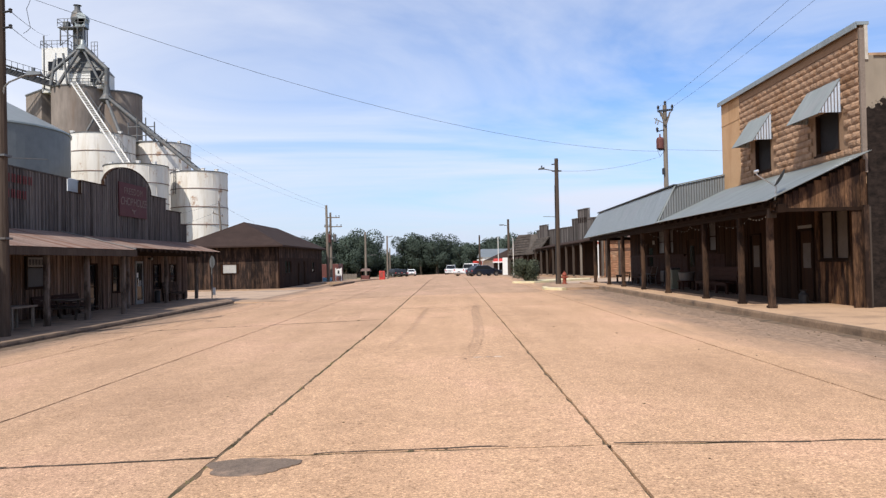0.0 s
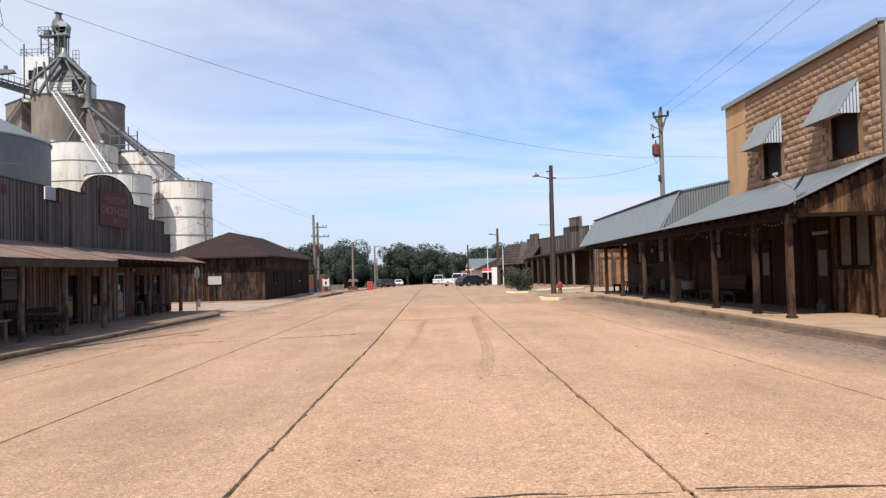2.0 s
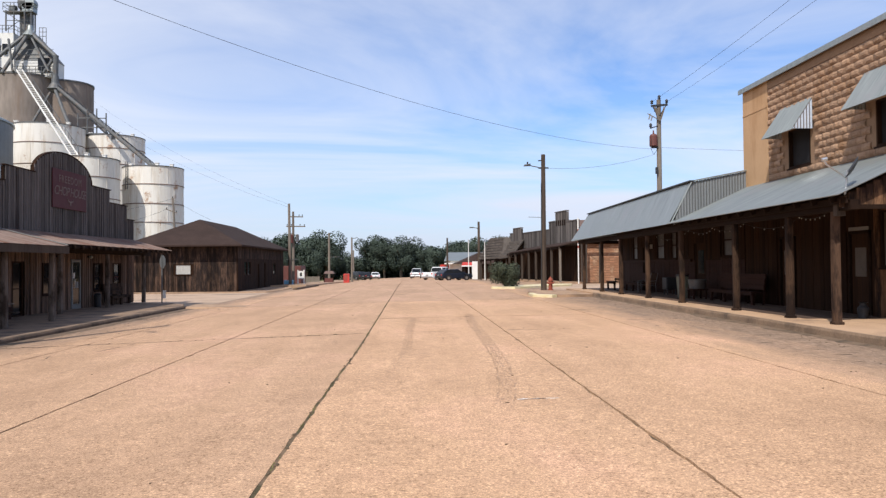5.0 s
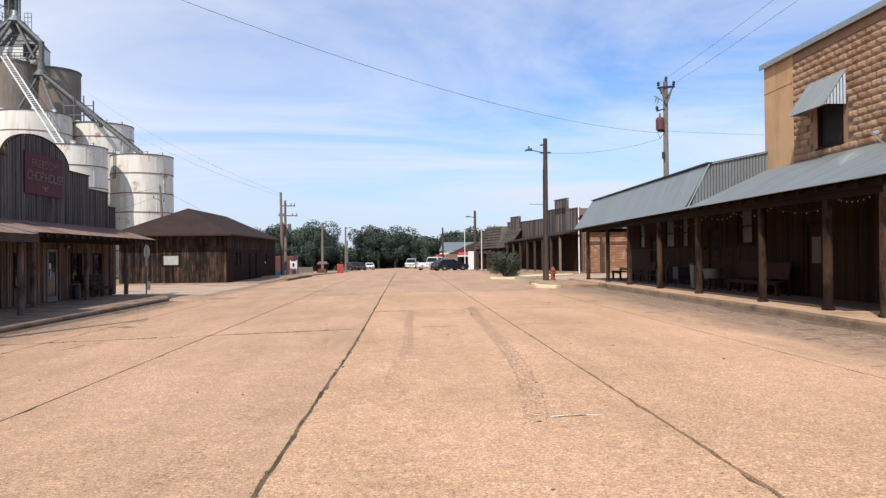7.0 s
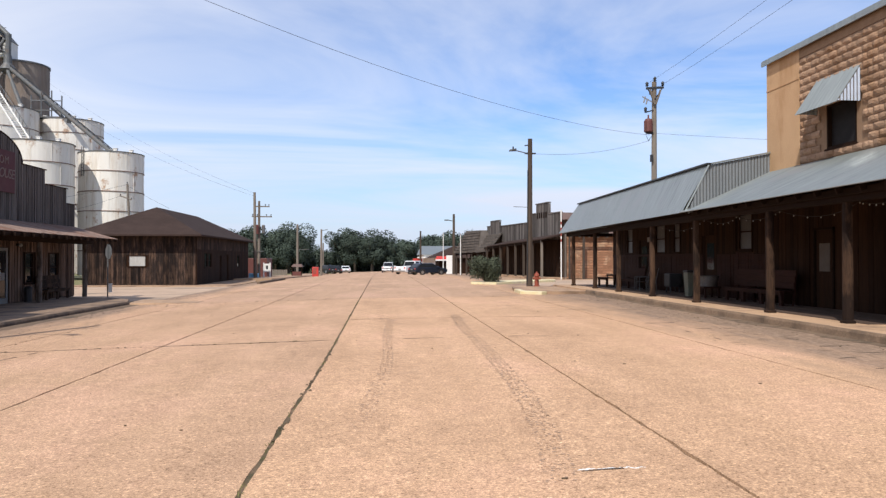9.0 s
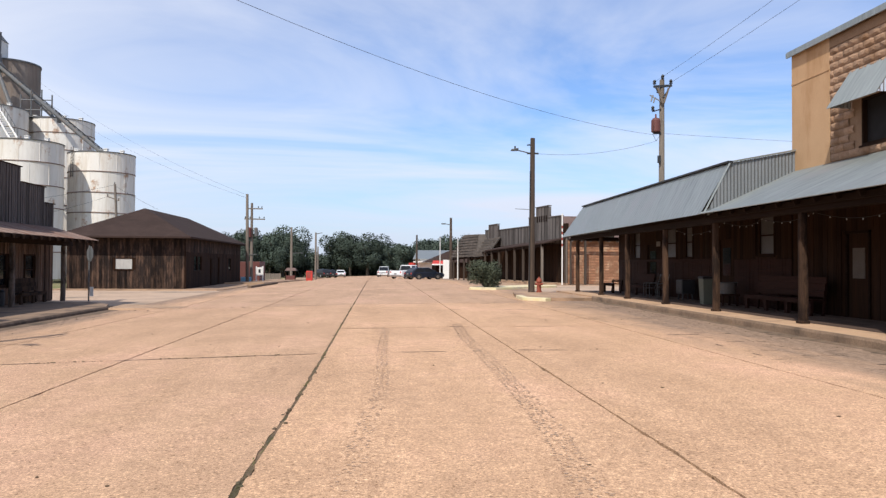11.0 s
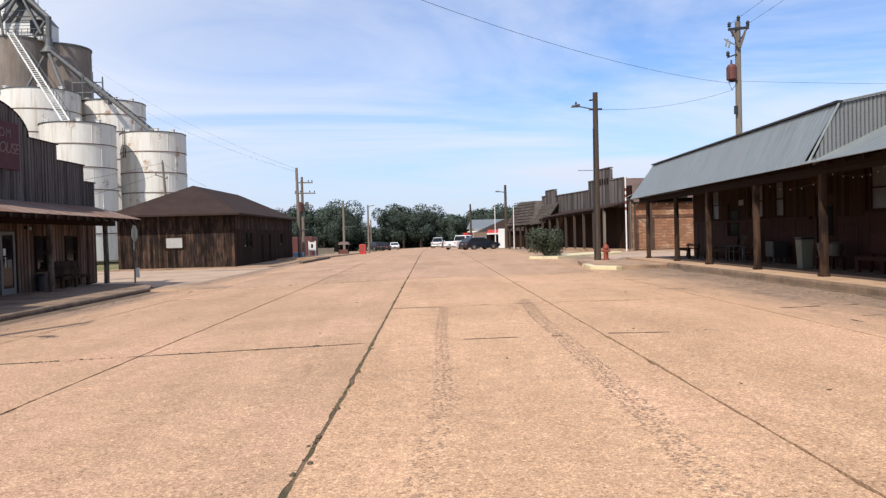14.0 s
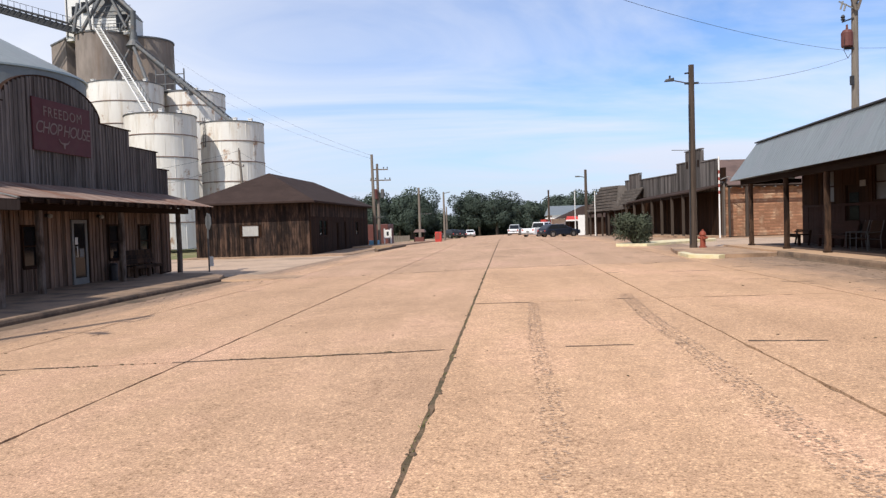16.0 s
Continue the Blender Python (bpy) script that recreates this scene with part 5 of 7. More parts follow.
for x0, x1, z0, z1, yy in ((-68.9, -68.1, 36.2, 37.8, 126.5), (-67.3, -66.6, 36.8, 38.4, 126.5), (-60.7, -59.0, 33.6, 35.6, 124.7)):
    part("window", Shape().box(x0, yy - 0.35, z0, x1, yy - 0.02, z1), M["glass"], head)
part("hopper_roof", Shape().hull([(-64.5, 124.6, 35.3), (-58.2, 124.6, 35.3), (-58.2, 128.3, 35.3), (-64.5, 128.3, 35.3)], [(-63.1, 125.6, 39.6), (-61.4, 125.6, 39.6), (-61.4, 126.6, 39.6), (-63.1, 126.6, 39.6)]), M["grey_steel"], el, "steep grey sheet roof")
for j in range(5):
    part("clapboard", Shape().box(-64.42, 124.66, 32.9 + j * 0.48, -58.28, 124.70, 32.94 + j * 0.48), M["pale"], head)
rails = Shape()
for a, b in (((-70.3, 126.4), (-65.5, 126.4)), ((-70.3, 126.4), (-70.3, 132)), ((-65.5, 126.4), (-65.5, 132))):
    for z in (40.9, 41.5):
        rails.tube((*a, z), (*b, z), 0.05, n=5)
    for i in range(6):
        p = Vector((*a, 0)).lerp(Vector((*b, 0)), i / 5)
        rails.tube((p.x, p.y, 40.3), (p.x, p.y, 41.5), 0.05, n=5)
part("railing", rails, M["grey_steel"], el)
tower = part("leg_tower", Shape().box(-66.6, 125.0, 43.3, -61.9, 126.6, 43.46), M["grey_steel"], el, "railed steel platform of the leg tower")
for x, yy in ((-66.2, 125.2), (-62.2, 125.2), (-65.6, 126.5), (-62.2, 126.5)):
    part("column", Shape().tube((x, yy, 40.2), (x, yy, 43.6), 0.12, n=6), M["grey_steel"], tower)
for a, b in (((-66.2, 125.2, 40.3), (-62.2, 125.2, 43.3)), ((-62.2, 125.2, 40.3), (-66.2, 125.2, 43.3)), ((-66.2, 125.2, 41.9), (-62.2, 125.2, 41.9)), ((-64.9, 125.1, 39.6), (-64.9, 125.1, 44.8)), ((-63.1, 125.1, 39.6), (-63.1, 125.1, 44.8))):
    part("brace", Shape().tube(a, b, 0.06, n=5), M["grey_steel"], tower)
rl = Shape()
for z in (44.2, 44.8):
    for a, b in (((-66.6, 125.0), (-61.9, 125.0)), ((-61.9, 125.0), (-61.9, 126.6)), ((-66.6, 125.0), (-66.6, 126.6))):
        rl.tube((*a, z), (*b, z), 0.05, n=5)
for x in (-66.6, -65.4, -64.2, -63.0, -61.9):
    rl.tube((x, 125.0, 43.6), (x, 125.0, 44.8), 0.05, n=5)
part("railing", rl, M["grey_steel"], tower)
part("leg_casing", Shape().box(-64.6, 126.3, 38.6, -63.0, 127.7, 44.6), M["grey_steel"], el)
part("leg_head", Shape().turned((-63.9, 126.6, 0), [(0.9, 44.3), (1.15, 45.2), (0.9, 46.3), (0.5, 46.8), (0.45, 47.5), (0.7, 47.6)], 16), M["grey_steel"], el)
part("head_hood", Shape().tube((-63.0, 125.6, 45.0), (-63.0, 127.0, 45.0), 1.05, n=16).box(-63.9, 125.6, 43.4, -62.1, 127.0, 45.0), M["metal"], el, "rounded sheet-metal leg hood")
part("motor_box", Shape().box(-66.0, 125.4, 43.5, -64.9, 126.4, 44.6), M["dull_metal"], el, bevel=0.2)
for x, z0, z1 in ((-68.7, 32.6, 41.8), (-60.2, 32.5, 36.4), (-62.9, 40.2, 43.2)):
    part("vent_pipe", Shape().tube((x, 124.5, z0), (x, 124.5, z1), 0.12, n=8), M["grey_steel"], el)
cg = Shape()
for z in (33.2, 34.2, 36.0, 36.9):
    cg.tube((-64.8, 124.3, z), (-58.2, 124.3, z), 0.05, n=5)
for k in range(8):
    cg.tube((-64.8 + k * 0.94, 124.3, 32.6), (-64.8 + k * 0.94, 124.3, 34.2), 0.045, n=5)
for k in range(12):
    cg.tube((-59.6 + 0.09 * k, 124.2, 33.0 + 0.22 * k), (-58.9 + 0.09 * k, 124.2, 33.0 + 0.22 * k), 0.035, n=5)
for z in (39.4, 40.1, 40.8):
    cg.tube((-61.0, 125.4, z), (-59.9, 125.4, z), 0.05, n=5)
for x in (-61.0, -60.45, -59.9):
    cg.tube((x, 125.4, 37.4), (x, 125.4, 40.8), 0.05, n=5)
part("gallery_railing", cg, M["grey_steel"], el)
part("distributor", Shape().turned((-62.2, 124.9, 0), [(0.5, 38.8), (1.3, 39.2), (0.5, 40.2), (0.35, 41.0)], 14), M["metal"], el)
part("distributor", Shape().turned((-57.4, 123.2, 0), [(0.4, 29.6), (1.25, 30.2), (0.6, 31.2), (0.5, 32.4)], 14), M["grey_steel"], el)
for a, b, r in (((-62.4, 124.4, 39.6), (-67.0, 122.3, 34.2), 0.38), ((-62.2, 124.2, 39.4), (-65.2, 122.2, 32.6), 0.38), ((-61.6, 124.4, 39.4), (-57.2, 123.0, 35.4), 0.42),
                ((-57.2, 123.0, 35.6), (-57.4, 123.2, 31.4), 0.5), ((-57.9, 123.4, 35.0), (-59.3, 123.4, 33.0), 0.3), ((-62.0, 124.4, 39.4), (-58.3, 122.9, 33.0), 0.25),
                ((-57.2, 123.0, 30.6), (-36.0, 106.0, 15.4), 0.36), ((-57.4, 122.9, 30.4), (-50.4, 114.4, 20.5), 0.34), ((-57.7, 123.0, 30.3), (-60.4, 121.0, 23.5), 0.26),
                ((-57.0, 123.0, 30.4), (-47.2, 118.0, 22.2), 0.3), ((-66.0, 123.0, 37.2), (-66.4, 122.2, 32.6), 0.35), ((-64.2, 122.2, 38.0), (-63.4, 121.9, 32.8), 0.22)):
    part("spout", Shape().tube(a, b, r * 0.8, n=10), M["grey_steel"], el, "grey steel grain spout")
A, B = Vector((-57.2, 123.0, 31.1)), Vector((-36.0, 106.0, 15.9))
truss = Shape().bar(A, B, 0.10, 0.10)
for i in range(24):
    p, q = A.lerp(B, i / 24), A.lerp(B, (i + 1) / 24)
    truss.bar(p, p - Vector((0, 0, 0.6)), 0.06, 0.06).bar(p, q - Vector((0, 0, 0.6)), 0.05, 0.05)
part("spout_truss", truss, M["dark_metal"], el, "dark truss over the long spout")
knee = A.lerp(B, 0.62)
part("spout_support", Shape().bar(knee, (knee.x - 1.5, knee.y + 2.5, 21.7), 0.18, 0.18).box(knee.x - 0.22, knee.y - 0.2, knee.z - 1.3, knee.x + 0.22, knee.y + 0.2, knee.z - 0.5), M["dark_metal"], el)
part("spout_boot", Shape().box(-36.4, 105.6, 15.0, -35.6, 106.3, 15.9), M["grey_steel"], el, bevel=0.1)
A, B = Vector((-62.2, 121.6, 32.9)), Vector((-43.9, 99.6, 16.1))
for s in (-0.45, 0.45):
    part("stringer", Shape().bar(A + Vector((s, 0, 0)), B + Vector((s, 0, 0)), 0.12, 0.2), M["white_paint"], el, "white steel stair stringer")
rail = Shape().bar(A + Vector((0.45, 0, 1.05)), B + Vector((0.45, 0, 1.05)), 0.06, 0.06)
for i in range(21):
    p = A.lerp(B, i / 20) + Vector((0.45, 0, 0))
    rail.bar(p, p + Vector((0, 0, 1.05)), 0.05, 0.05)
part("stair_railing", rail, M["grey_steel"], el)
for i in range(46):
    p = A.lerp(B, (i + 0.5) / 46)
    part("tread", Shape().box(p.x - 0.42, p.y - 0.11, p.z - 0.03, p.x + 0.42, p.y + 0.11, p.z + 0.02), M["white_paint"], el)
conv = Shape()
A, B = Vector((-96, 124, 42.2)), Vector((-66.6, 124, 32.75))
for off in ((-.8, 0), (.8, 0), (-.8, 1.25), (.8, 1.25)):
    conv.bar(A + Vector((0, off[0], off[1])), B + Vector((0, off[0], off[1])), 0.18, 0.18)
for i in range(30):
    p, q = A.lerp(B, i / 30), A.lerp(B, (i + 1) / 30)
    for s in (-.8, .8):
        conv.bar(p + Vector((0, s, 0)), q + Vector((0, s, 1.25)), 0.1, 0.1)
    conv.tube(p + Vector((0, -.9, 1.25)), p + Vector((0, -.9, 2.2)), 0.04, n=5)
    conv.tube(p + Vector((0, -.9, 2.2)), q + Vector((0, -.9, 2.2)), 0.04, n=5)
conv.hull([A + Vector((0, -.5, .1)), A + Vector((0, .5, .1)), A + Vector((0, .5, .9)), A + Vector((0, -.5, .9))], [B + Vector((0, -.5, .1)), B + Vector((0, .5, .1)), B + Vector((0, .5, .9)), B + Vector((0, -.5, .9))])
part("conveyor_bridge", conv, M["dark_metal"], el, "dark truss conveyor bridge")
cat = Shape()
for x in (-50.8, -49.4, -48.0, -46.6):
    cat.tube((x, 116.2, 21.7), (x, 116.2, 26.0 - abs(x + 48.7) * 0.5), 0.1, n=6)
for z in (22.8, 24.2):
    cat.tube((-50.8, 116.2, z), (-46.6, 116.2, z), 0.08, n=6)
cat.box(-51, 115.6, 21.7, -46.4, 116.8, 21.85)
part("catwalk", cat, M["grey_steel"], el)

# ---- utility poles and wires ----
def pole(name, label, x, y, z0, z1, r=0.14, mat="pole_wood", lean=(0, 0), group="utility poles"):
    t = thing(name, label, "utility pole", (x, y, z0), group=group)
    part("shaft", Shape().tube((x, y, z0), (x + lean[0], y + lean[1], z1), r * 1.15, r * 0.8, 12), M[mat], t, smooth=False)
    return t


def crossarm(t, x, y, z, half, ydir=0.0, mat="grey_pole"):
    a = part("crossarm", Shape().bar((x - half, y - half * ydir, z), (x + half, y + half * ydir, z), 0.1, 0.12), M[mat], t)
    for k in (-0.9, -0.45, 0.45, 0.9):
        part("insulator", Shape().turned((x + half * k, y + half * k * ydir, z + 0.05), [(0.03, 0), (0.03, 0.08), (0.06, 0.1), (0.05, 0.2), (0.02, 0.22)], 8), M["dark_metal"], a)


p1 = pole("utility_pole", "brown wooden pole with a small street lamp at the corner", 7.0, 45.7, 0.1, 8.12, 0.15, lean=(0.05, 0))
part("lamp_arm", Shape().tube((7.05, 45.7, 7.3), (6.2, 45.5, 7.45), 0.03, n=6), M["grey_steel"], p1)
part("lamp_head", Shape().hull([(6.25, 45.4, 7.42), (6.25, 45.6, 7.42), (5.85, 45.58, 7.40), (5.85, 45.42, 7.40)], [(6.25, 45.42, 7.56), (6.25, 45.58, 7.56), (5.9, 45.55, 7.50), (5.9, 45.45, 7.50)]).box(6.05, 45.46, 7.54, 6.12, 45.54, 7.66), M["dark_metal"], p1)
part("bracket", Shape().box(6.75, 45.62, 7.28, 7.35, 45.72, 7.36).tube((6.9, 45.55, 7.75), (6.72, 45.5, 7.72), 0.04, n=6), M["dark_metal"], p1)
part("service_arm", Shape().tube((7.0, 45.6, 3.0 + 1.4), (6.1, 45.5, 4.42), 0.015, n=5), M["grey_steel"], p1)
part("conduit", Shape().tube((6.86, 45.58, 0.3), (6.9, 45.58, 6.4), 0.03, n=6), M["dark_metal"], p1)
p2 = pole("utility_pole", "tall grey pole with transformer behind the porch shop", 14.15, 46.3, 0.0, 11.5, 0.16, "grey_pole", lean=(0.05, 0))
part("transformer", Shape().turned((13.82, 46.2, 8.65), [(0.2, 0), (0.24, 0.05), (0.24, 0.62), (0.17, 0.74), (0.05, 0.78), (0.04, 0.98)], 14), M["can_red"], p2, "dull red-brown transformer can")
part("crossarm", Shape().bar((13.7, 46.2, 11.1), (14.7, 46.2, 11.18), 0.1, 0.12), M["dark_metal"], p2)
part("arm_brace", Shape().bar((13.8, 46.18, 11.05), (14.15, 46.18, 10.5), 0.05, 0.05).bar((14.6, 46.18, 11.1), (14.2, 46.18, 10.5), 0.05, 0.05), M["dark_metal"], p2)
part("can_bracket", Shape().bar((13.7, 46.2, 8.6), (14.1, 46.2, 8.6), 0.08, 0.08), M["dark_metal"], p2)
part("meter_box", Shape().box(13.9, 46.05, 7.0, 14.04, 46.2, 7.4), M["dark_metal"], p2, bevel=0.01)
part("junction_box", Shape().box(13.9, 46.05, 5.6, 14.0, 46.2, 5.9), M["dark_metal"], p2, bevel=0.01)
part("fuse_arm", Shape().bar((13.62, 46.2, 9.75), (14.1, 46.2, 9.9), 0.06, 0.06), M["dark_metal"], p2)
part("dead_end", Shape().bar((14.12, 46.05, 10.2), (13.86, 46.02, 11.0), 0.09, 0.09).bar((14.2, 46.05, 10.2), (14.46, 46.02, 11.0), 0.09, 0.09), M["grey_pole"], p2)
part("fuse_cutout", Shape().tube((13.52, 46.1, 10.28), (13.62, 46.1, 10.62), 0.04, n=8).tube((13.66, 46.1, 10.2), (13.74, 46.1, 10.5), 0.04, n=8).bar((13.45, 46.1, 10.62), (14.05, 46.1, 10.3), 0.04, 0.05), M["pale"], p2)
part("drop_lead", Shape().tube((13.66, 46.05, 9.2), (13.60, 46.02, 8.5), 0.012, n=5).tube((13.60, 46.02, 8.5), (13.75, 46.0, 8.15), 0.012, n=5).tube((13.75, 46.0, 8.15), (13.98, 46.05, 8.45), 0.012, n=5), M["wire"], p2)
for x, z in ((13.75, 11.2), (14.65, 11.25), (14.2, 11.5), (13.95, 10.75), (13.66, 9.8)):
    part("insulator", Shape().turned((x, 46.2, z), [(0.03, 0), (0.10, 0.05), (0.06, 0.1), (0.10, 0.16), (0.04, 0.26)], 8), M["dark_metal"], p2)
p0 = pole("utility_pole", "dark brown pole with a street lamp by the west sidewalk", -12.75, 19.55, -0.25, 9.7, 0.17)
part("lamp_arm", Shape().tube((-12.65, 19.5, 6.75), (-12.58, 19.45, 7.0), 0.025, n=6).tube((-12.58, 19.45, 7.0), (-12.4, 19.38, 7.12), 0.025, n=6).tube((-12.4, 19.38, 7.12), (-11.6, 19.0, 7.25), 0.025, n=6), M["pale"], p0)
part("lamp_head", Shape().hull([(-11.64, 18.90, 7.18), (-11.64, 19.08, 7.18), (-11.12, 18.88, 7.16), (-11.12, 18.72, 7.16)], [(-11.62, 18.93, 7.32), (-11.62, 19.05, 7.32), (-11.16, 18.85, 7.24), (-11.16, 18.75, 7.24)]).tube((-11.45, 18.95, 7.28), (-11.45, 18.95, 7.40), 0.05, n=8), M["dull_metal"], p0)
for z in (5.0, 2.6):
    part("band_clamp", Shape().box(-12.95, 19.36, z, -12.55, 19.74, z + 0.06), M["grey_steel"], p0)
for z in (8.72, 9.18):
    part("wire_hook", Shape().tube((-12.62, 19.5, z), (-12.34, 19.42, z + 0.02), 0.03, n=6).turned((-12.36, 19.42, z - 0.04), [(0.03, 0), (0.06, 0.03), (0.04, 0.06), (0.06, 0.10), (0.02, 0.13)], 8), M["dark_metal"], p0)
part("service_arm", Shape().tube((-12.6, 19.6, 4.98), (-11.8, 20.3, 5.0), 0.012, n=5), M["grey_steel"], p0)
p3 = pole("utility_pole", "grey wooden pole beside the depot", -14.0, 84.2, -0.4, 8.5, 0.16, "grey_pole", lean=(-0.1, 0))
p4 = pole("utility_pole", "grey pole with crossarms and transformers", -14.25, 88.0, -0.4, 7.9, 0.15, "grey_pole")
for z, h in ((7.3, 0.8), (6.2, 1.05)):
    crossarm(p4, -13.95, 88.0, z, h, 0.2)
part("transformer", Shape().turned((-14.45, 87.7, 4.3), [(0.24, 0), (0.24, 0.9), (0.12, 1.0)], 12), M["can_red"], p4, "red-brown transformer can")
part("transformer", Shape().turned((-13.75, 87.8, 4.4), [(0.18, 0), (0.18, 0.8), (0.1, 0.9)], 12), M["grey_steel"], p4)
part("step_arm", Shape().bar((-15.0, 87.8, 2.4), (-13.7, 87.8, 2.45), 0.06, 0.06), M["grey_steel"], p4)
p5 = pole("utility_pole", "far grey pole before the trees", -12.6, 110, -0.9, 6.4, 0.16, "grey_pole")
part("bracket", Shape().bar((-12.6, 110, 2.9), (-11.0, 110, 2.95), 0.06, 0.06), M["grey_steel"], p5)
p6 = pole("utility_pole", "far grey pole with a lamp arm", -9.5, 112, -0.9, 5.8, 0.14, "grey_pole")
part("lamp_arm", Shape().tube((-9.5, 112, 5.6), (-8.6, 111.6, 5.75), 0.05, n=5), M["grey_steel"], p6)
p7 = pole("utility_pole", "far brown pole with a lamp arm by the shops", 8.1, 100, -0.5, 7.3, 0.18, "pole_wood")
part("lamp_arm", Shape().tube((8.1, 100, 6.4), (7.3, 99.8, 6.55), 0.05, n=5).box(6.9, 99.7, 6.45, 7.4, 99.9, 6.6), M["grey_steel"], p7)
pole("utility_pole", "far thin brown pole behind the parked cars", 4.9, 120, -0.8, 5.9, 0.15)
pole("utility_pole", "far pole in front of the trees", -11.9, 146, -1.4, 4.6, 0.14, "grey_pole")


def wire(label, pts, sag, r=0.012, group="overhead wires"):
    """One sagging cable: rings of five points swept along the line."""
    line = [Vector(pts[0])]
    for (a, b) in zip(pts, pts[1:]):
        a, b = Vector(a), Vector(b)
        for i in range(1, 25):
            t = i / 24
            line.append(a.lerp(b, t) - Vector((0, 0, 4 * sag * t * (1 - t))))
    v, f = [], []
    for k, p in enumerate(line):
        d = (line[min(k + 1, len(line) - 1)] - line[max(k - 1, 0)]).normalized()
        side = d.cross(Vector((0.3, 0.1, 1))).normalized()
        up = side.cross(d)
        for q in range(5):
            w = math.tau * q / 5
            v.append(p + (side * math.cos(w) + up * math.sin(w)) * r)
            if k:
                n0, n1 = (k - 1) * 5 + q, (k - 1) * 5 + (q + 1) % 5
                f.append((n0, n1, n1 + 5, n0 + 5))
    return single("overhead_wire", Shape().add(v, f), M["wire"], label, "cable", group)


WIRE_TOP = (-48.4, 116, 26.8)
wire("black cable slung across the street", [(-12.2, 20.2, 9.83), (13.9, 46.2, 8.5)], 1.1, 0.007)
wire("service loop on the pole", [(-12.2, 20.2, 9.83), (-12.22, 20.0, 9.45), (-12.05, 19.9, 8.85), (-12.18, 19.75, 8.64)], 0.02, 0.008)
wire("short tie from the pole to the street cable", [(-12.7, 19.55, 9.66), (-12.2, 20.2, 9.83)], 0.02, 0.008)
wire("wires to the tall pole", [(14.65, 46.2, 11.35), (16.0, 15, 13.4), (17.0, -14, 13.4)], 0.35, 0.007)
wire("wires to the tall pole", [(13.75, 46.2, 11.35), (14.5, 15, 13.2), (15.0, -14, 13.2)], 0.35, 0.007)
wire("slack wire between two poles", [(7.05, 45.7, 7.33), (13.9, 46.2, 8.2)], 0.32, 0.007)
wire("wire leading away from the tall pole", [(14.2, 46.2, 8.6), (60, 50, 9.2)], 0.5, 0.007)
wire("wires leading to the grain silos", [(-14.1, 84.2, 8.4), WIRE_TOP], 1.1, 0.008)
wire("wires leading to the grain silos", [(-14.1, 84.2, 8.1), (WIRE_TOP[0] - 1.0, WIRE_TOP[1], WIRE_TOP[2] - 1.4)], 1.2, 0.008)
wire("wires from the near pole to the elevator", [(-12.36, 19.42, 8.72), (-69.0, 126.4, 40.2)], 0.4, 0.010)
wire("wires from the near pole to the elevator", [(-12.36, 19.42, 9.18), (-67.7, 124.5, 42.0)], 0.4, 0.010)

# service mast that stands through the depot roof
mast = thing("service_mast", "weathered timber service mast through the depot roof", "mast", (-21.5, 68.7, 4.5))
part("shaft", Shape().tube((-21.5, 68.7, 3.6), (-21.73, 68.7, 7.74), 0.10, 0.085, 10), M["grey_pole"], mast)
part("crossarm", Shape().bar((-22.3, 68.6, 6.77), (-21.35, 68.6, 6.43), 0.06, 0.08), M["grey_pole"], mast)
for x, z in ((-22.25, 6.78), (-21.4, 6.47), (-21.73, 7.74)):
    part("insulator", Shape().turned((x, 68.65, z), [(0.03, 0), (0.05, 0.04), (0.03, 0.08), (0.05, 0.12), (0.02, 0.16)], 8), M["dark_metal"], mast)
wire("thin wires tied to the depot mast", [(-21.73, 68.7, 7.7), (-24.5, 62.0, 6.0), (-29.8, 50.0, 3.95)], 0.06, 0.009)
wire("thin wires tied to the depot mast", [(-22.25, 68.6, 6.75), (-23.9, 62.0, 5.0), (-27.0, 50.0, 3.95)], 0.06, 0.009)
wire("thin wires tied to the depot mast", [(-21.7, 68.7, 7.6), (-18.9, 70.5, 5.9)], 0.05, 0.008)

# ---- far shops on the east side: their line slants a little towards the street ----
ORG, ANG = Vector((13.75, 64.9, 0)), math.atan2(-0.181, 1.0)
far = Matrix.Translation(ORG) @ Matrix.Rotation(-ANG, 4, "Z")


def slanted(ob):
    """Turns a thing built along x = 0, y >= 0 onto the slanting line."""
    ob.matrix_basis = far @ ob.matrix_basis
    return ob


row = thing("barber_shop", "weathered plank shop with stepped false front and porch", "building")
wf = part("wall", Shape().box(0, 0, 0, 0.2, 19.9, 4.8), M["dark_wood"], row)
STEPS = ((0, 1.0, 3.75), (1.0, 3.4, 5.42), (3.4, 6.2, 6.4), (6.2, 7.8, 5.6), (7.8, 16.1, 4.88), (16.1, 18.7, 5.5), (18.7, 19.9, 5.0))


def far_top(y):
    for a0, a1, top in STEPS:
        if y < a1:
            return top
    return 5.0


planks(wf, PLANK["grey_wood"], "x-", 0, 0, 19.9, 3.3, far_top, 0.3)
planks(wf, PLANK["dark_wood"], "x-", 0, 0, 19.9, 0.1, 3.2, 0.3)
for a, b, h in STEPS:
    part("false_front", Shape().box(0, a, 3, 0.2, b, h - 0.05), M["grey_wood"], row)
    part("cap", Shape().box(-0.08, a, h, 0.24, b, h + 0.08), M["grey_wood"], row)
part("porch_roof", Shape().hull([(0, -.2, 3.62), (-2.1, -.2, 3.15), (-2.1, 13.7, 2.78), (0, 13.7, 3.24)], [(0, -.2, 3.72), (-2.1, -.2, 3.25), (-2.1, 13.7, 2.88), (0, 13.7, 3.34)]), M["shingle"], row)
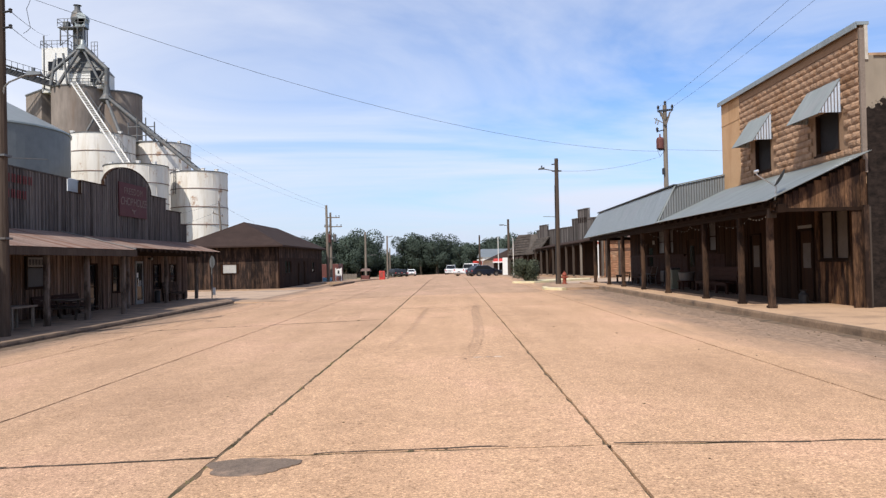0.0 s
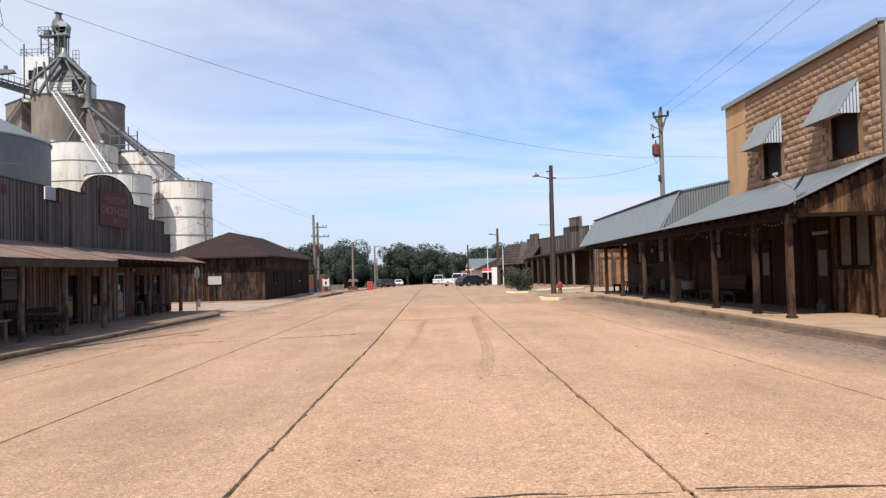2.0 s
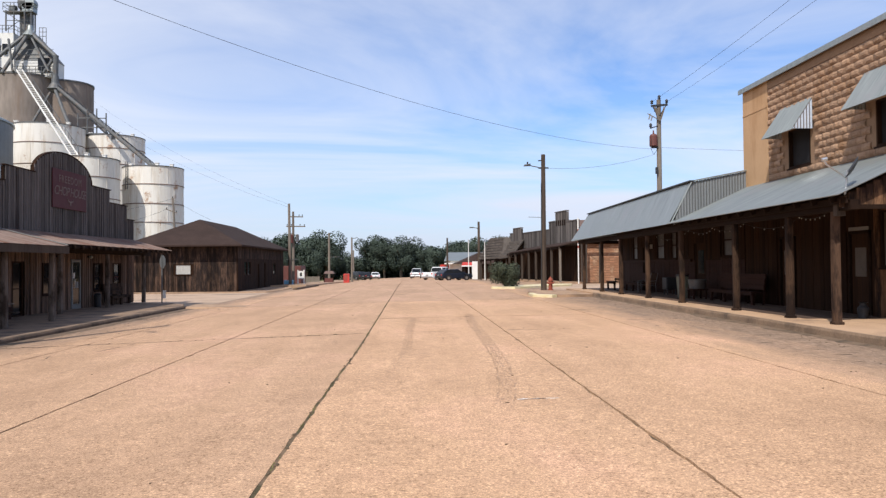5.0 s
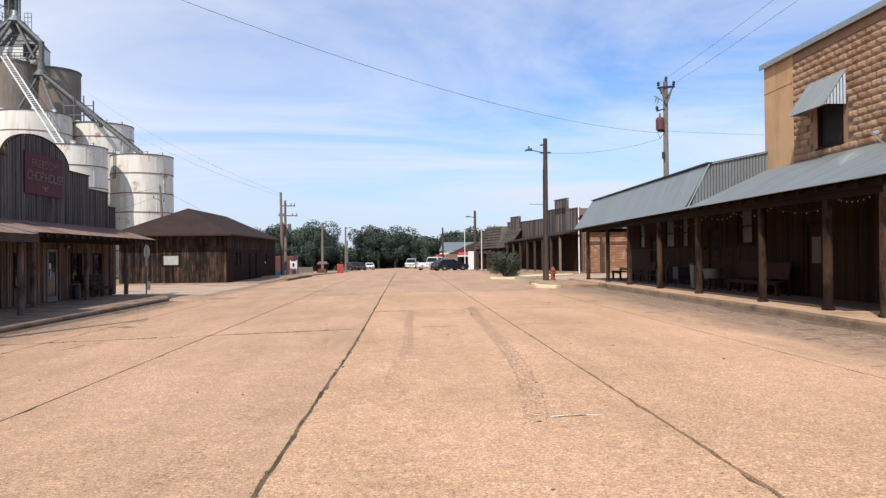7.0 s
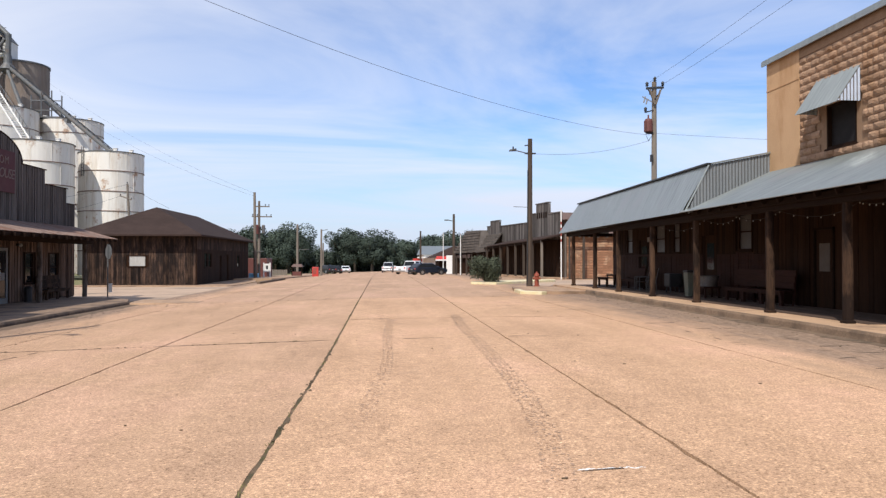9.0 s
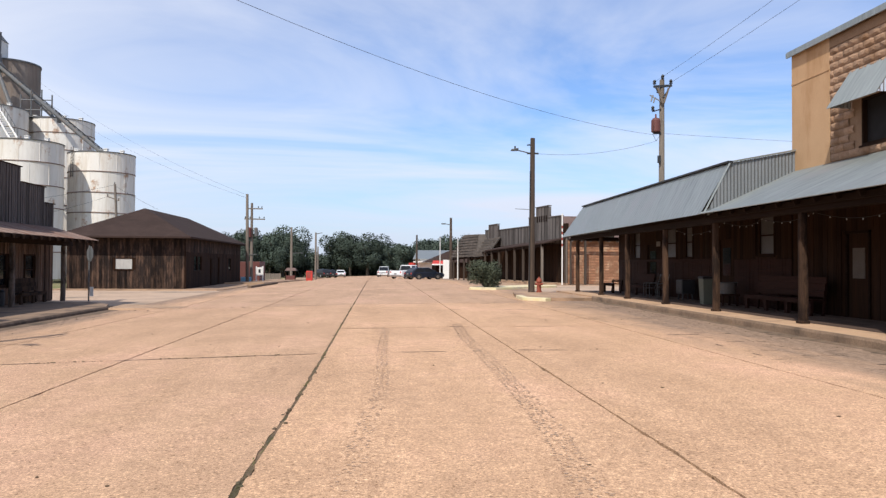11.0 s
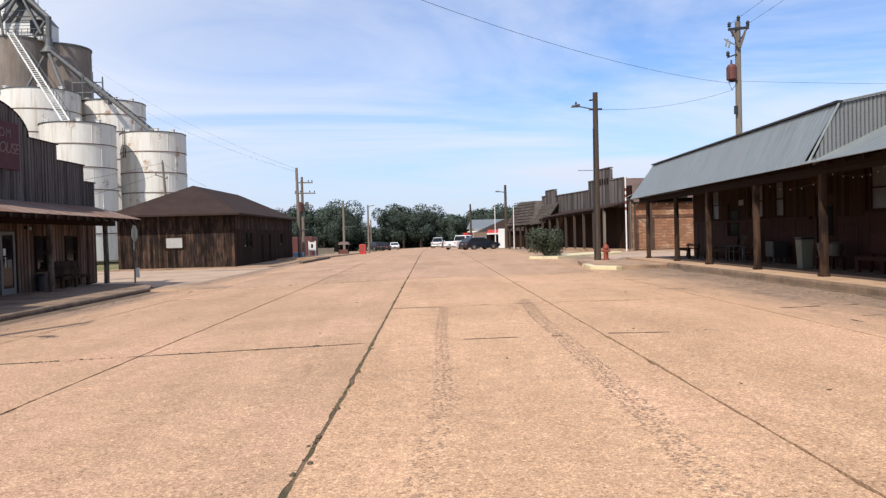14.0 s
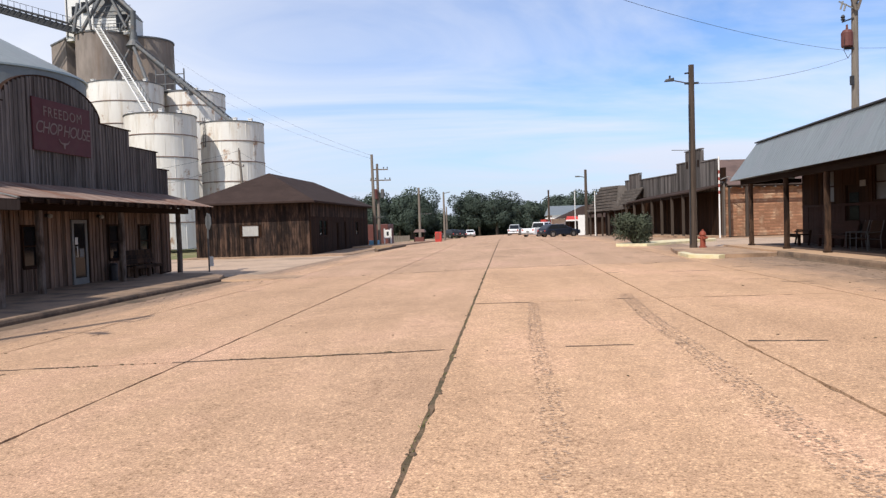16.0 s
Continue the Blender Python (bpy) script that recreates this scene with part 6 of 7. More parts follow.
part("eave_beam", Shape().bar((-1.92, 0.1, 3.05), (-1.92, 15, 2.66), 0.14, 0.2), M["beam_wood"], row)
for k in range(8):
    part("porch_post", Shape().box(-2.0, 0.2 + 2.0 * k, 0.0, -1.84, 0.36 + 2.0 * k, 3.1 - 0.05 * k), M["grey_pole" if k < 1 else "old_post"], row)
bars = Shape()
for k in range(5):
    bars.box(-0.06, 3.7 + k * 0.48, 5.15, -0.045, 3.98 + k * 0.48, 5.65)
part("worn_lettering", bars, M["beam_wood"], row, "worn dark lettering on the boards")
part("floor_slab", Shape().box(-2.3, -0.3, -0.1, 0, 17, 0.12), M["walk"], row)
slanted(row)
bb = thing("brick_wing", "orange brick side wing with a rendered upper wall", "building")
wbk = part("wall", Shape().box(0.05, 0.02, -0.1, 12, 0.3, 3.5), M["mortar"], bb)
brick = Shape().box(-.5, -.5, -.5, .5, .5, .5).mesh("brick", M["brick"])
rest = Shape()
BR = random.Random(17)
for j in range(32):
    if j % 2:
        rest.box(0.106, -0.03, 0.06 + j * 0.107 + 0.003, 0.294, 0.03, 0.06 + j * 0.107 + 0.097)
    for i in range(29):
        x0 = 0.1 + i * 0.4 + (0.2 if j % 2 else 0)
        zc, dep = 0.06 + j * 0.107, 0.05 + BR.uniform(0, 0.022)
        if j % 2 == 0 and i < 18 or j % 2 and i < 2:
            piece("brick", brick, wbk, x0 + 0.2, 0.0, zc + 0.05, 0.388, dep, 0.094)
        elif x0 < 11.6:
            rest.box(x0 + 0.006, -dep / 2, zc + 0.003, x0 + 0.394, dep / 2, zc + 0.097)
tagged(part("brickwork", rest, M["brick"], wbk), kind="stuff")
roof_bb = Shape().hull([(0.22, -0.32, 3.50), (12, -0.32, 3.50), (12, 3.6, 5.52), (0.22, 3.6, 5.52)], [(0.22, -0.32, 3.58), (12, -0.32, 3.58), (12, 3.6, 5.60), (0.22, 3.6, 5.60)])
roof_bb.hull([(0.22, 3.6, 5.52), (12, 3.6, 5.52), (12, 7.5, 3.5), (0.22, 7.5, 3.5)], [(0.22, 3.6, 5.6), (12, 3.6, 5.6), (12, 7.5, 3.58), (0.22, 7.5, 3.58)])
part("roof", roof_bb, M["brown_roof"], bb, "brown sloping sheet roof")
part("veranda_post", hewn(1.25, -0.75, 0.0, 3.42, 0.09), M["old_post"], bb)
part("veranda_post", hewn(0.02, -0.75, 0.0, 3.42, 0.07), M["old_post"], bb)
part("veranda_beam", Shape().box(-0.1, -0.82, 3.40, 12, -0.68, 3.50), M["beam_wood"], bb)
part("ledge", Shape().box(0.05, -0.36, 3.42, 12, -0.30, 3.56), M["old_post"], bb)
for k in range(14):
    part("rafter_tail", Shape().box(0.3 + k * 0.8, -0.38, 3.36, 0.4 + k * 0.8, 0.0, 3.49), M["pale"], bb)
part("drain_post", Shape().box(-0.16, -0.2, 0.0, 0.0, -0.04, 3.7), M["grey_pole"], bb)
slanted(bb)
sh = thing("shingled_shop", "low shop with steep cedar shake mansard", "building")
part("wall", Shape().box(0.22, 16.2, -0.4, 0.42, 27, 4.5), M["dark_wood"], sh)
part("end_wall", Shape().box(0.42, 26.8, -0.4, 6, 27, 4.5), M["dark_wood"], sh)
ms = part("mansard", Shape().hull([(0.2, 17.5, 2.45), (-1.7, 17.5, 2.45), (-1.7, 26.8, 2.15), (0.2, 26.8, 2.15)], [(0.2, 19.95, 4.66), (-0.7, 19.95, 4.66), (-0.7, 25.4, 4.76), (0.2, 25.4, 4.76)]), M["shake"], sh, "grey-brown shake mansard")
shake = unit_piece("shake", M["shake"], 0.02)
for j in range(8):
    u = (j + 0.35) / 8
    ya, yb = 17.5 + 2.45 * u, 26.8 - 1.4 * u
    n = 9
    for i in range(n):
        yc = ya + (yb - ya) * (i + 0.5) / n
        zc = 2.3 + 2.4 * u + 0.02 * rng.uniform(-1, 1)
        piece("shake", shake, ms, -1.7 + 1.0 * u - 0.05, yc, zc, 0.17, (yb - ya) / n - 0.01, 0.20 + rng.uniform(-.02, .02))
for k in range(6):
    part("porch_post", Shape().box(-1.65, 16.3 + 2.0 * k, -0.4, -1.5, 16.45 + 2.0 * k, 2.35), M["old_post"], sh)
part("eave_beam", Shape().bar((-1.58, 16.2, 2.36), (-1.58, 26.6, 2.08), 0.14, 0.18), M["beam_wood"], sh)
slope = [(-0.12, 4.25, 0), (-1.85, 2.5, -1.2), (-1.85, 2.38, -1.2), (-0.12, 4.09, 0)]
lean = part("lean_roof", Shape().hull([(x, 14.9 + d, z) for x, z, d in slope], [(x, 19.3 + d, z - 0.12) for x, z, d in slope]), M["shake"], sh, "steep shake porch roof")
for j in range(6):
    u = (j + 0.4) / 6
    for i in range(5):
        piece("shake", shake, lean, -1.85 + 1.73 * u - 0.04, 13.72 + 1.2 * u + 0.87 * (i + 0.5), 2.5 + 1.75 * u - 0.024 * i, 0.16, 0.85, 0.19 + rng.uniform(-.02, .02))
slanted(sh)
bs_ = thing("brown_shop", "low brown shop with a red awning", "building")
part("wall", Shape().box(6.9, 108.5, -0.8, 14, 116, 1.95), M["dark_wood"], bs_)
part("roof", Shape().hull([(5.4, 108, 1.75), (14, 108, 1.75), (14, 117, 1.75), (5.4, 117, 1.75)], [(9.2, 110, 3.4), (12, 110, 3.4), (12, 116, 3.4), (9.2, 116, 3.4)]), M["shingle"], bs_, "brown shingle roof")
part("awning", Shape().hull([(6.3, 107.3, 1.55), (7.9, 107.3, 1.55), (7.9, 108.2, 1.6), (6.3, 108.2, 1.6)], [(6.5, 107.8, 1.85), (7.8, 107.8, 1.85), (7.8, 108.2, 2.0), (6.5, 108.2, 2.0)]), M["red"], bs_, "red awning with a white edge")
part("awning_edge", Shape().box(6.28, 107.24, 1.38, 7.92, 107.32, 1.56), M["white_paint"], bs_)
single("white_panel", Shape().box(7.5, 104, -0.45, 8.4, 104.12, 2.08), M["white_paint"], "pale upright board beside the far shops", "sign board", bevel=0.02)
fs = thing("far_shops", "far low shop with a pale metal roof", "building")
part("wall", Shape().box(5.6, 125, -1.2, 14, 138, 2.3), M["white_paint"], fs)
part("roof", Shape().hull([(5.1, 124.6, 2.3), (14.4, 124.6, 2.3), (14.4, 138, 2.3), (5.1, 138, 2.3)], [(5.6, 129, 3.75), (14, 129, 3.75), (14, 134, 3.75), (5.6, 134, 3.75)]), M["metal"], fs)
part("red_sign", Shape().box(3.9, 124.4, 1.0, 5.4, 124.5, 1.7), M["red"], fs)
part("sign_post", Shape().box(4.5, 124.5, -0.8, 4.65, 124.6, 1.7), M["grey_pole"], fs)
part("canopy", Shape().box(4.6, 123.2, 1.75, 8.0, 124.9, 1.95), M["white_paint"], fs)
sp = thing("striped_pole", "white barber pole with a red-striped middle", "pole", (13.1, 63.6, 0.0))
for k in range(24):
    part("band", Shape().tube((13.1, 63.6, -0.02 + k * 0.228), (13.1, 63.6, -0.02 + (k + 1) * 0.228), 0.05, n=10), M["faded_red" if 13 <= k <= 19 and k % 2 else "white_paint"], sp)
part("scroll", Shape().tube((13.2, 63.6, 3.9), (13.7, 63.6, 4.1), 0.03, n=6).tube((13.7, 63.6, 4.1), (14.2, 63.6, 3.9), 0.03, n=6), M["pale"], sp)
for x, y, z1 in ((7.7, 88.0, 4.3), (6.35, 95.0, 4.65)):
    t = thing("flagpole", "thin white flagpole before the far shops", "flagpole", (x, y, -0.28), group="white flagpoles")
    part("shaft", Shape().tube((x, y, -0.3), (x, y, z1), 0.07, 0.04, 8), M["white_paint"], t)
    part("finial", Shape().ball((x, y, z1 + 0.06), 0.08), M["bright_metal"], t)
    part("foot", Shape().tube((x, y, -0.35), (x, y, -0.15), 0.2, 0.15, 10), M["walk"], t)

# ---- trees ----
def crown(rnd, lobes, leaves, size, mat):
    """Leaf cards in uneven clumps; their normals lean outwards from the clump, as sunlit foliage does."""
    v, f, nrm = [], [], []
    for (cx, cy, cz, r) in lobes:
        for _ in range(int(leaves * r * r)):
            d = Vector((rnd.gauss(0, 1), rnd.gauss(0, 1), rnd.gauss(0, 0.8)))
            d.normalize()
            p = Vector((cx, cy, cz)) + d * r * rnd.uniform(0.66, 1.03)
            a = Vector((rnd.uniform(-1, 1), rnd.uniform(-1, 1), rnd.uniform(-0.6, 0.6))).normalized() * size * rnd.uniform(0.6, 1.3)
            b = a.cross(Vector((rnd.uniform(-1, 1), rnd.uniform(-1, 1), rnd.uniform(-1, 1)))).normalized() * size * rnd.uniform(0.4, 0.9)
            if a.cross(b).dot(d) < 0:
                b = -b
            k = len(v)
            v += [p - a - b * 0.3, p - b, p + a, p + b]
            f.append((k, k + 1, k + 2, k + 3))
            nrm += [(d + a.cross(b).normalized() * 0.35 + Vector((0, 0, 0.2))).normalized()] * 4
    me = Shape().add(v, f).mesh("foliage", mat, True)
    me.normals_split_custom_set_from_vertices(nrm)
    return me


def tree(seed, height, spread):
    r = random.Random(seed)
    t = thing("oak_tree", "dark green broad oak tree beyond the street", "tree", group="trees at the end of the street")
    trunk = Shape().tube((0, 0, -0.3), (0.1, 0, height * 0.32), 0.32, 0.22, 8)
    lobes = []
    for i in range(9):
        a = math.tau * i / 9 + r.uniform(-.4, .4)
        d = spread * r.uniform(0.25, 0.75)
        z = height * r.uniform(0.42, 0.84)
        end = (d * math.cos(a), d * math.sin(a), z)
        trunk.tube((0.05, 0, height * r.uniform(0.2, 0.34)), end, 0.13, 0.04, 5)
        lobes.append((*end, spread * r.uniform(0.28, 0.46)))
    lobes.append((0, 0, height * 0.80, spread * 0.42))
    lobes.append((r.uniform(-.5, .5), 0, height * 0.62, spread * 0.55))
    for i in range(5):
        a = r.uniform(0, math.tau)
        lobes.append((spread * 0.7 * math.cos(a), spread * 0.7 * math.sin(a), height * r.uniform(0.25, 0.42), spread * 0.33))
    part("trunk", trunk, M["bark"], t)
    part("crown", crown(r, lobes, 300, 0.13, M["leaf"]), M["leaf"], t)
    return t


protos = [tree(s, h, w) for s, h, w in ((1, 8.2, 3.9), (2, 7.2, 3.6), (3, 8.8, 4.3), (4, 6.6, 3.4))]
HEIGHTS = (8.2, 7.2, 8.8, 6.6)
spots = []
tr = random.Random(5)


def skyline(x):
    """Height of the tree tops along the end of the street."""
    if x < -36:
        return 8.4
    if x < -18.5:
        return 9.8
    if x < -0.6:
        return 8.1
    return 6.4 + min(3.0, 0.16 * (x + 0.6))


for i in range(34):
    x = -104 + i * 3.7 + tr.uniform(-1.0, 1.0)
    if not -18.6 < x < -14.6 and x < 18:
        spots.append((x, 205 + tr.uniform(-3, 5), skyline(x) * tr.uniform(0.90, 1.02)))
for i in range(26):
    x = -104 + i * 4.9 + tr.uniform(-2, 2)
    spots.append((x, 222 + tr.uniform(-4, 4), (4.6 if -20 < x < -13 else skyline(x) * tr.uniform(0.72, 0.9))))
for i in range(13):
    spots.append((14 + i * 5.0 + tr.uniform(-1.6, 1.6), 232 + tr.uniform(-6, 10), 7.4 + tr.uniform(-1.0, 0.8)))
for i in range(9):
    spots.append((-40 + tr.uniform(-4, 4) + i * 2.0, 122 + i * 2.5 + tr.uniform(-2, 3), tr.uniform(3.3, 4.3)))
for k, (x, y, top) in enumerate(spots):
    base = -0.45 + gd(y)
    s = (top * (1.0 if x < -0.6 else 0.8) - base) / (HEIGHTS[k % 4] * 1.12)
    m = Matrix.Translation((x, y, base)) @ Matrix.Rotation(tr.uniform(0, 6.28), 4, "Z") @ Matrix.Diagonal((s, s, s, 1))
    if k < len(protos):
        protos[k].matrix_basis = m
    else:
        copy_thing(protos[k % len(protos)], m)
# wooded rise far behind
hr = random.Random(11)
lobes = []
for i in range(120):
    x = hr.uniform(-10, 120)
    y = hr.uniform(250, 300)
    lobes.append((x, y, 1 + 5.5 * math.exp(-((x - 34) / 26) ** 2) + hr.uniform(-2, 2), hr.uniform(2.4, 4.6)))
for i in range(60):
    lobes.append((hr.uniform(-140, 0), hr.uniform(210, 260), hr.uniform(-2, 5), hr.uniform(2.4, 4.2)))
for i in range(110):
    lobes.append((hr.uniform(-70, 40), hr.uniform(213, 217), hr.uniform(-1.5, 1.8), hr.uniform(1.6, 2.6)))
single("far_wood", crown(hr, lobes, 60, 0.34, M["hill_leaf"]), M["hill_leaf"], "far wooded rise behind the shops", "wood", kind="stuff")

# shrub at the kerb island
br = random.Random(3)
bush = thing("shrub", "rounded dense green shrub on the kerb island", "shrub", (5.75, 53.6, 0.1))
bl = [(5.75 + br.uniform(-.75, .75), 53.6 + br.uniform(-.65, .65), 0.35 + br.uniform(0, 1.15), br.uniform(0.30, 0.46)) for _ in range(60)]
bs = Shape()
for b in bl:
    bs.tube((5.75, 53.6, 0.1), b[:3], 0.02, 0.008, 5)
part("woody_base", bs, M["bark"], bush)
part("foliage", crown(br, bl, 1300, 0.05, M["bush_leaf"]), M["bush_leaf"], bush)

# ---- rock-faced blocks of the stone building ----
def block_mesh(seed):
    r = random.Random(seed)
    v, f = [], []
    ny, nz = 4, 3
    for j in range(nz + 1):
        for i in range(ny + 1):
            edge = i in (0, ny) or j in (0, nz)
            v.append((-0.5 if not edge else 0.12 if j in (0, nz) else -0.12, i / ny - 0.5, j / nz - 0.5))
            if not edge:
                v[-1] = (-0.5 + r.uniform(-0.10, 0.28), v[-1][1] + r.uniform(-.05, .05), v[-1][2] + r.uniform(-.06, .06))
    for j in range(nz):
        for i in range(ny):
            a = j * (ny + 1) + i
            f.append((a, a + ny + 1, a + ny + 2, a + 1))
    k = len(v)
    v += [(0.5, -.5, -.5), (0.5, .5, -.5), (0.5, .5, .5), (0.5, -.5, .5)]
    c = [0, ny, (nz + 1) * (ny + 1) - 1, nz * (ny + 1)]
    f += [(k, k + 1, c[1], c[0]), (k + 1, k + 2, c[2], c[1]), (k + 2, k + 3, c[3], c[2]), (k + 3, k, c[0], c[3])]
    return Shape().add(v, f).mesh("block", M["block"])


blocks = [block_mesh(s) for s in range(5)]
RH, RW = 0.2105, 0.425
for j in range(15):
    z = 4.46 + RH * (j + 0.5)
    a = 18.78 - (RW / 2 if j % 2 else 0)
    while a < 27.2:
        y0, y1 = max(a, 18.78), min(a + RW, 27.24)
        a += RW
        if y1 - y0 < 0.08 or any(y0 < h[1] + 0.12 and y1 > h[0] - 0.12 and h[2] - 0.05 < z < h[3] + 0.05 for h in upper):
            continue
        piece("block", blocks[rng.randrange(5)], wu, W - 0.035, (y0 + y1) / 2, z, 0.075, y1 - y0 - 0.012, RH - 0.012)

# ---- vehicles ----
def wheel(car, x, y, side):
    w = part("wheel", Shape().turned((0, 0, 0), [(0.20, -.1), (0.32, -.11), (0.345, -.07), (0.345, .07), (0.32, .11), (0.20, .1)], 20), M["rubber"], car)
    w.data.transform(Matrix.Translation((x, y, 0.345)) @ Matrix.Rotation(radians(90), 4, "X"))
    k = part("rim", Shape().turned((0, 0, 0), [(0.05, -.115), (0.21, -.105), (0.215, .105), (0.05, .115)], 16), M["bright_metal"], w)
    k.data.transform(Matrix.Translation((x, y, 0.345)) @ Matrix.Rotation(radians(90), 4, "X"))


def vehicle(name, label, paint, kind, m):
    """Length along +x (nose), wheels on z = 0."""
    c = thing(name, label, "car" if kind != "pickup" else "truck", group="parked cars")
    L, wd, belt, top = {"suv": (4.4, 0.88, 0.95, 1.52), "sedan": (4.6, 0.89, 0.92, 1.45), "pickup": (5.6, 0.98, 1.12, 1.86)}[kind]
    h = L / 2
    nose = 0.88 * belt
    side = [(-h, 0.45), (-h + 0.06, 0.30), (-h + 0.45, 0.26), (h - 0.45, 0.26), (h - 0.05, 0.34), (h, 0.55), (h - 0.06, nose * 0.86), (h - 0.35, nose), (h - 1.25, belt), (-h + 0.12, belt), (-h, belt * 0.85)]
    b = Shape().hull([(x, -wd, z) for x, z in side], [(x, wd, z) for x, z in side])
    body = part("body", b, M[paint], c, bevel=0.06)
    if kind == "suv":
        base, roof = (-h + 0.05, h - 1.05), (-h + 0.8, h - 2.0)
    elif kind == "sedan":
        base, roof = (-h + 0.55, h - 1.15), (-h + 1.25, h - 1.95)
    else:
        base, roof = (-0.75, h - 1.35), (-0.60, h - 2.10)
    q = lambda xs, w, z: [(xs[0], -w, z), (xs[1], -w, z), (xs[1], w, z), (xs[0], w, z)]
    part("cabin", Shape().hull(q(base, wd - 0.04, belt - 0.02), q(roof, wd - 0.20, top)), M[paint], c, bevel=0.05)
    lo, hi, t0, t1 = belt + 0.05, top - 0.1, 0.05 / (top - belt), 1 - 0.1 / (top - belt)
    mixp = lambda a, b_, t: a + (b_ - a) * t
    for s in (-1, 1):
        y0, y1 = s * (mixp(wd - .04, wd - .2, t0) + 0.006), s * (mixp(wd - .04, wd - .2, t1) + 0.006)
        xa0, xa1 = mixp(base[0], roof[0], t0) + 0.2, mixp(base[0], roof[0], t1) + 0.12
        xb0, xb1 = mixp(base[1], roof[1], t0) - 0.2, mixp(base[1], roof[1], t1) - 0.12
        xm = (xa0 + xb0) / 2
        for p0, p1, r0, r1 in ((xa0, xm - 0.05, xa1, xm - 0.05), (xm + 0.05, xb0, xm + 0.05, xb1)):
            d = -s * 0.02
            g = [(p0, y0, lo), (p1, y0, lo), (r1, y1, hi), (r0, y1, hi)]
            part("side_window", Shape().hull(g, [(x, y + d, z) for x, y, z in g]), M["car_glass"], c)
    for e, out in ((0, -1), (1, 1)):
        xl, xh = mixp(base[e], roof[e], t0), mixp(base[e], roof[e], t1)
        wl0, wh0 = mixp(wd - .04, wd - .2, t0) - 0.1, mixp(wd - .04, wd - .2, t1) - 0.08
        g = [(xl + out * .008, -wl0, lo), (xl + out * .008, wl0, lo), (xh + out * .008, wh0, hi), (xh + out * .008, -wh0, hi)]
        part("windscreen" if e else "rear_window", Shape().hull(g, [(x - out * .02, y, z) for x, y, z in g]), M["car_glass"], c)
    if kind == "pickup":
        part("bed", Shape().box(-h + 0.1, -wd + 0.1, belt - 0.004, -0.8, wd - 0.1, belt + 0.004), M["dark_metal"], c)
    for s in (-1, 1):
        part("tail_light", Shape().box(-h - 0.012, s * (wd - 0.22) - 0.1, belt * 0.72, -h + 0.05, s * (wd - 0.22) + 0.1, belt * 0.9), M["red"], c, "red tail light")
        part("headlight", Shape().box(h - 0.3, s * (wd - 0.25) - 0.16, nose * 0.78, h - 0.015, s * (wd - 0.25) + 0.16, nose * 0.94), M["lamp_glass"], c)
        part("mirror", Shape().box(base[1] - 0.35, s * (wd + 0.08) - 0.08, belt, base[1] - 0.2, s * (wd + 0.08) + 0.08, belt + 0.16), M[paint], c, bevel=0.02)
        for x in (-h + 0.9, h - 0.92):
            wheel(c, x, s * (wd - 0.1), s)
            part("wheel_arch", Shape().tube((x, s * (wd - 0.02), 0.36), (x, s * (wd + 0.006), 0.36), 0.42, n=18), M["dark_metal"], c)
    part("rear_bumper", Shape().box(-h - 0.06, -wd + 0.08, 0.38, -h + 0.1, wd - 0.08, 0.56), M["dark_metal" if kind != "pickup" else "bright_metal"], c, bevel=0.03)
    part("plate", Shape().box(-h - 0.07, -0.16, 0.62, -h - 0.0, 0.16, 0.76), M["pale"], c)
    c.matrix_basis = m
    return c


def at(x, y, z, heading):
    return Matrix.Translation((x, y, z)) @ Matrix.Rotation(radians(heading), 4, "Z")


vehicle("parked_car", "dark blue crossover parked nose to the kerb", "blue_car", "suv", at(4.35, 92.5, gd(92.5), 30) @ Matrix.Diagonal((1, 1, 0.88, 1)))
vehicle("parked_truck", "white pickup truck parked nose to the kerb", "white_car", "pickup", at(3.0, 103, gd(103), 52) @ Matrix.Diagonal((1, 1, 0.92, 1)))
vehicle("parked_truck", "silver pickup truck parked by the far shops", "silver_car", "pickup", at(0.2, 143, -0.02 + gd(143), 84))
vehicle("parked_car", "white saloon car parked on the west side", "white_car", "sedan", at(-8.3, 156, -0.25 + gd(156), 96))
vehicle("parked_car", "black utility car parked on the west side", "black_car", "suv", at(-10.2, 150, -0.3 + gd(150), 115))
vehicle("parked_car", "black utility car parked on the west side", "black_car", "suv", at(-11.0, 143, -0.2 + gd(143), 122))
vehicle("parked_car", "white saloon car parked by the far shops", "white_car", "sedan", at(6.8, 150, gd(150), 70))

# ---- hydrant ----
hy = thing("fire_hydrant", "weathered red cast-iron fire hydrant on the corner", "fire hydrant", (7.38, 45.6, 0.13))
part("barrel", Shape().turned((7.38, 45.6, 0.13), [(0.17, 0), (0.17, 0.05), (0.12, 0.06), (0.115, 0.52), (0.15, 0.54), (0.15, 0.58)], 16), M["hydrant_red"], hy)
part("bonnet", Shape().turned((7.38, 45.6, 0.71), [(0.15, 0), (0.13, 0.08), (0.08, 0.14), (0.04, 0.16), (0.035, 0.22)], 16), M["hydrant_red"], hy)
for d in ((-0.2, 0), (0.2, 0), (0, -0.22)):
    part("outlet_cap", Shape().tube((7.38, 45.6, 0.56), (7.38 + d[0], 45.6 + d[1], 0.56), 0.075, 0.065, 10), M["hydrant_red"], hy)

# ---- porch furniture ----
def bench(x, y, z, length, facing, label, mat="bench_wood", back=0.45):
    """A plank bench along y; facing +1 looks to +x."""
    t = thing("bench", label, "bench", (x, y, z), group="porch benches")
    s = facing
    for k in range(3):
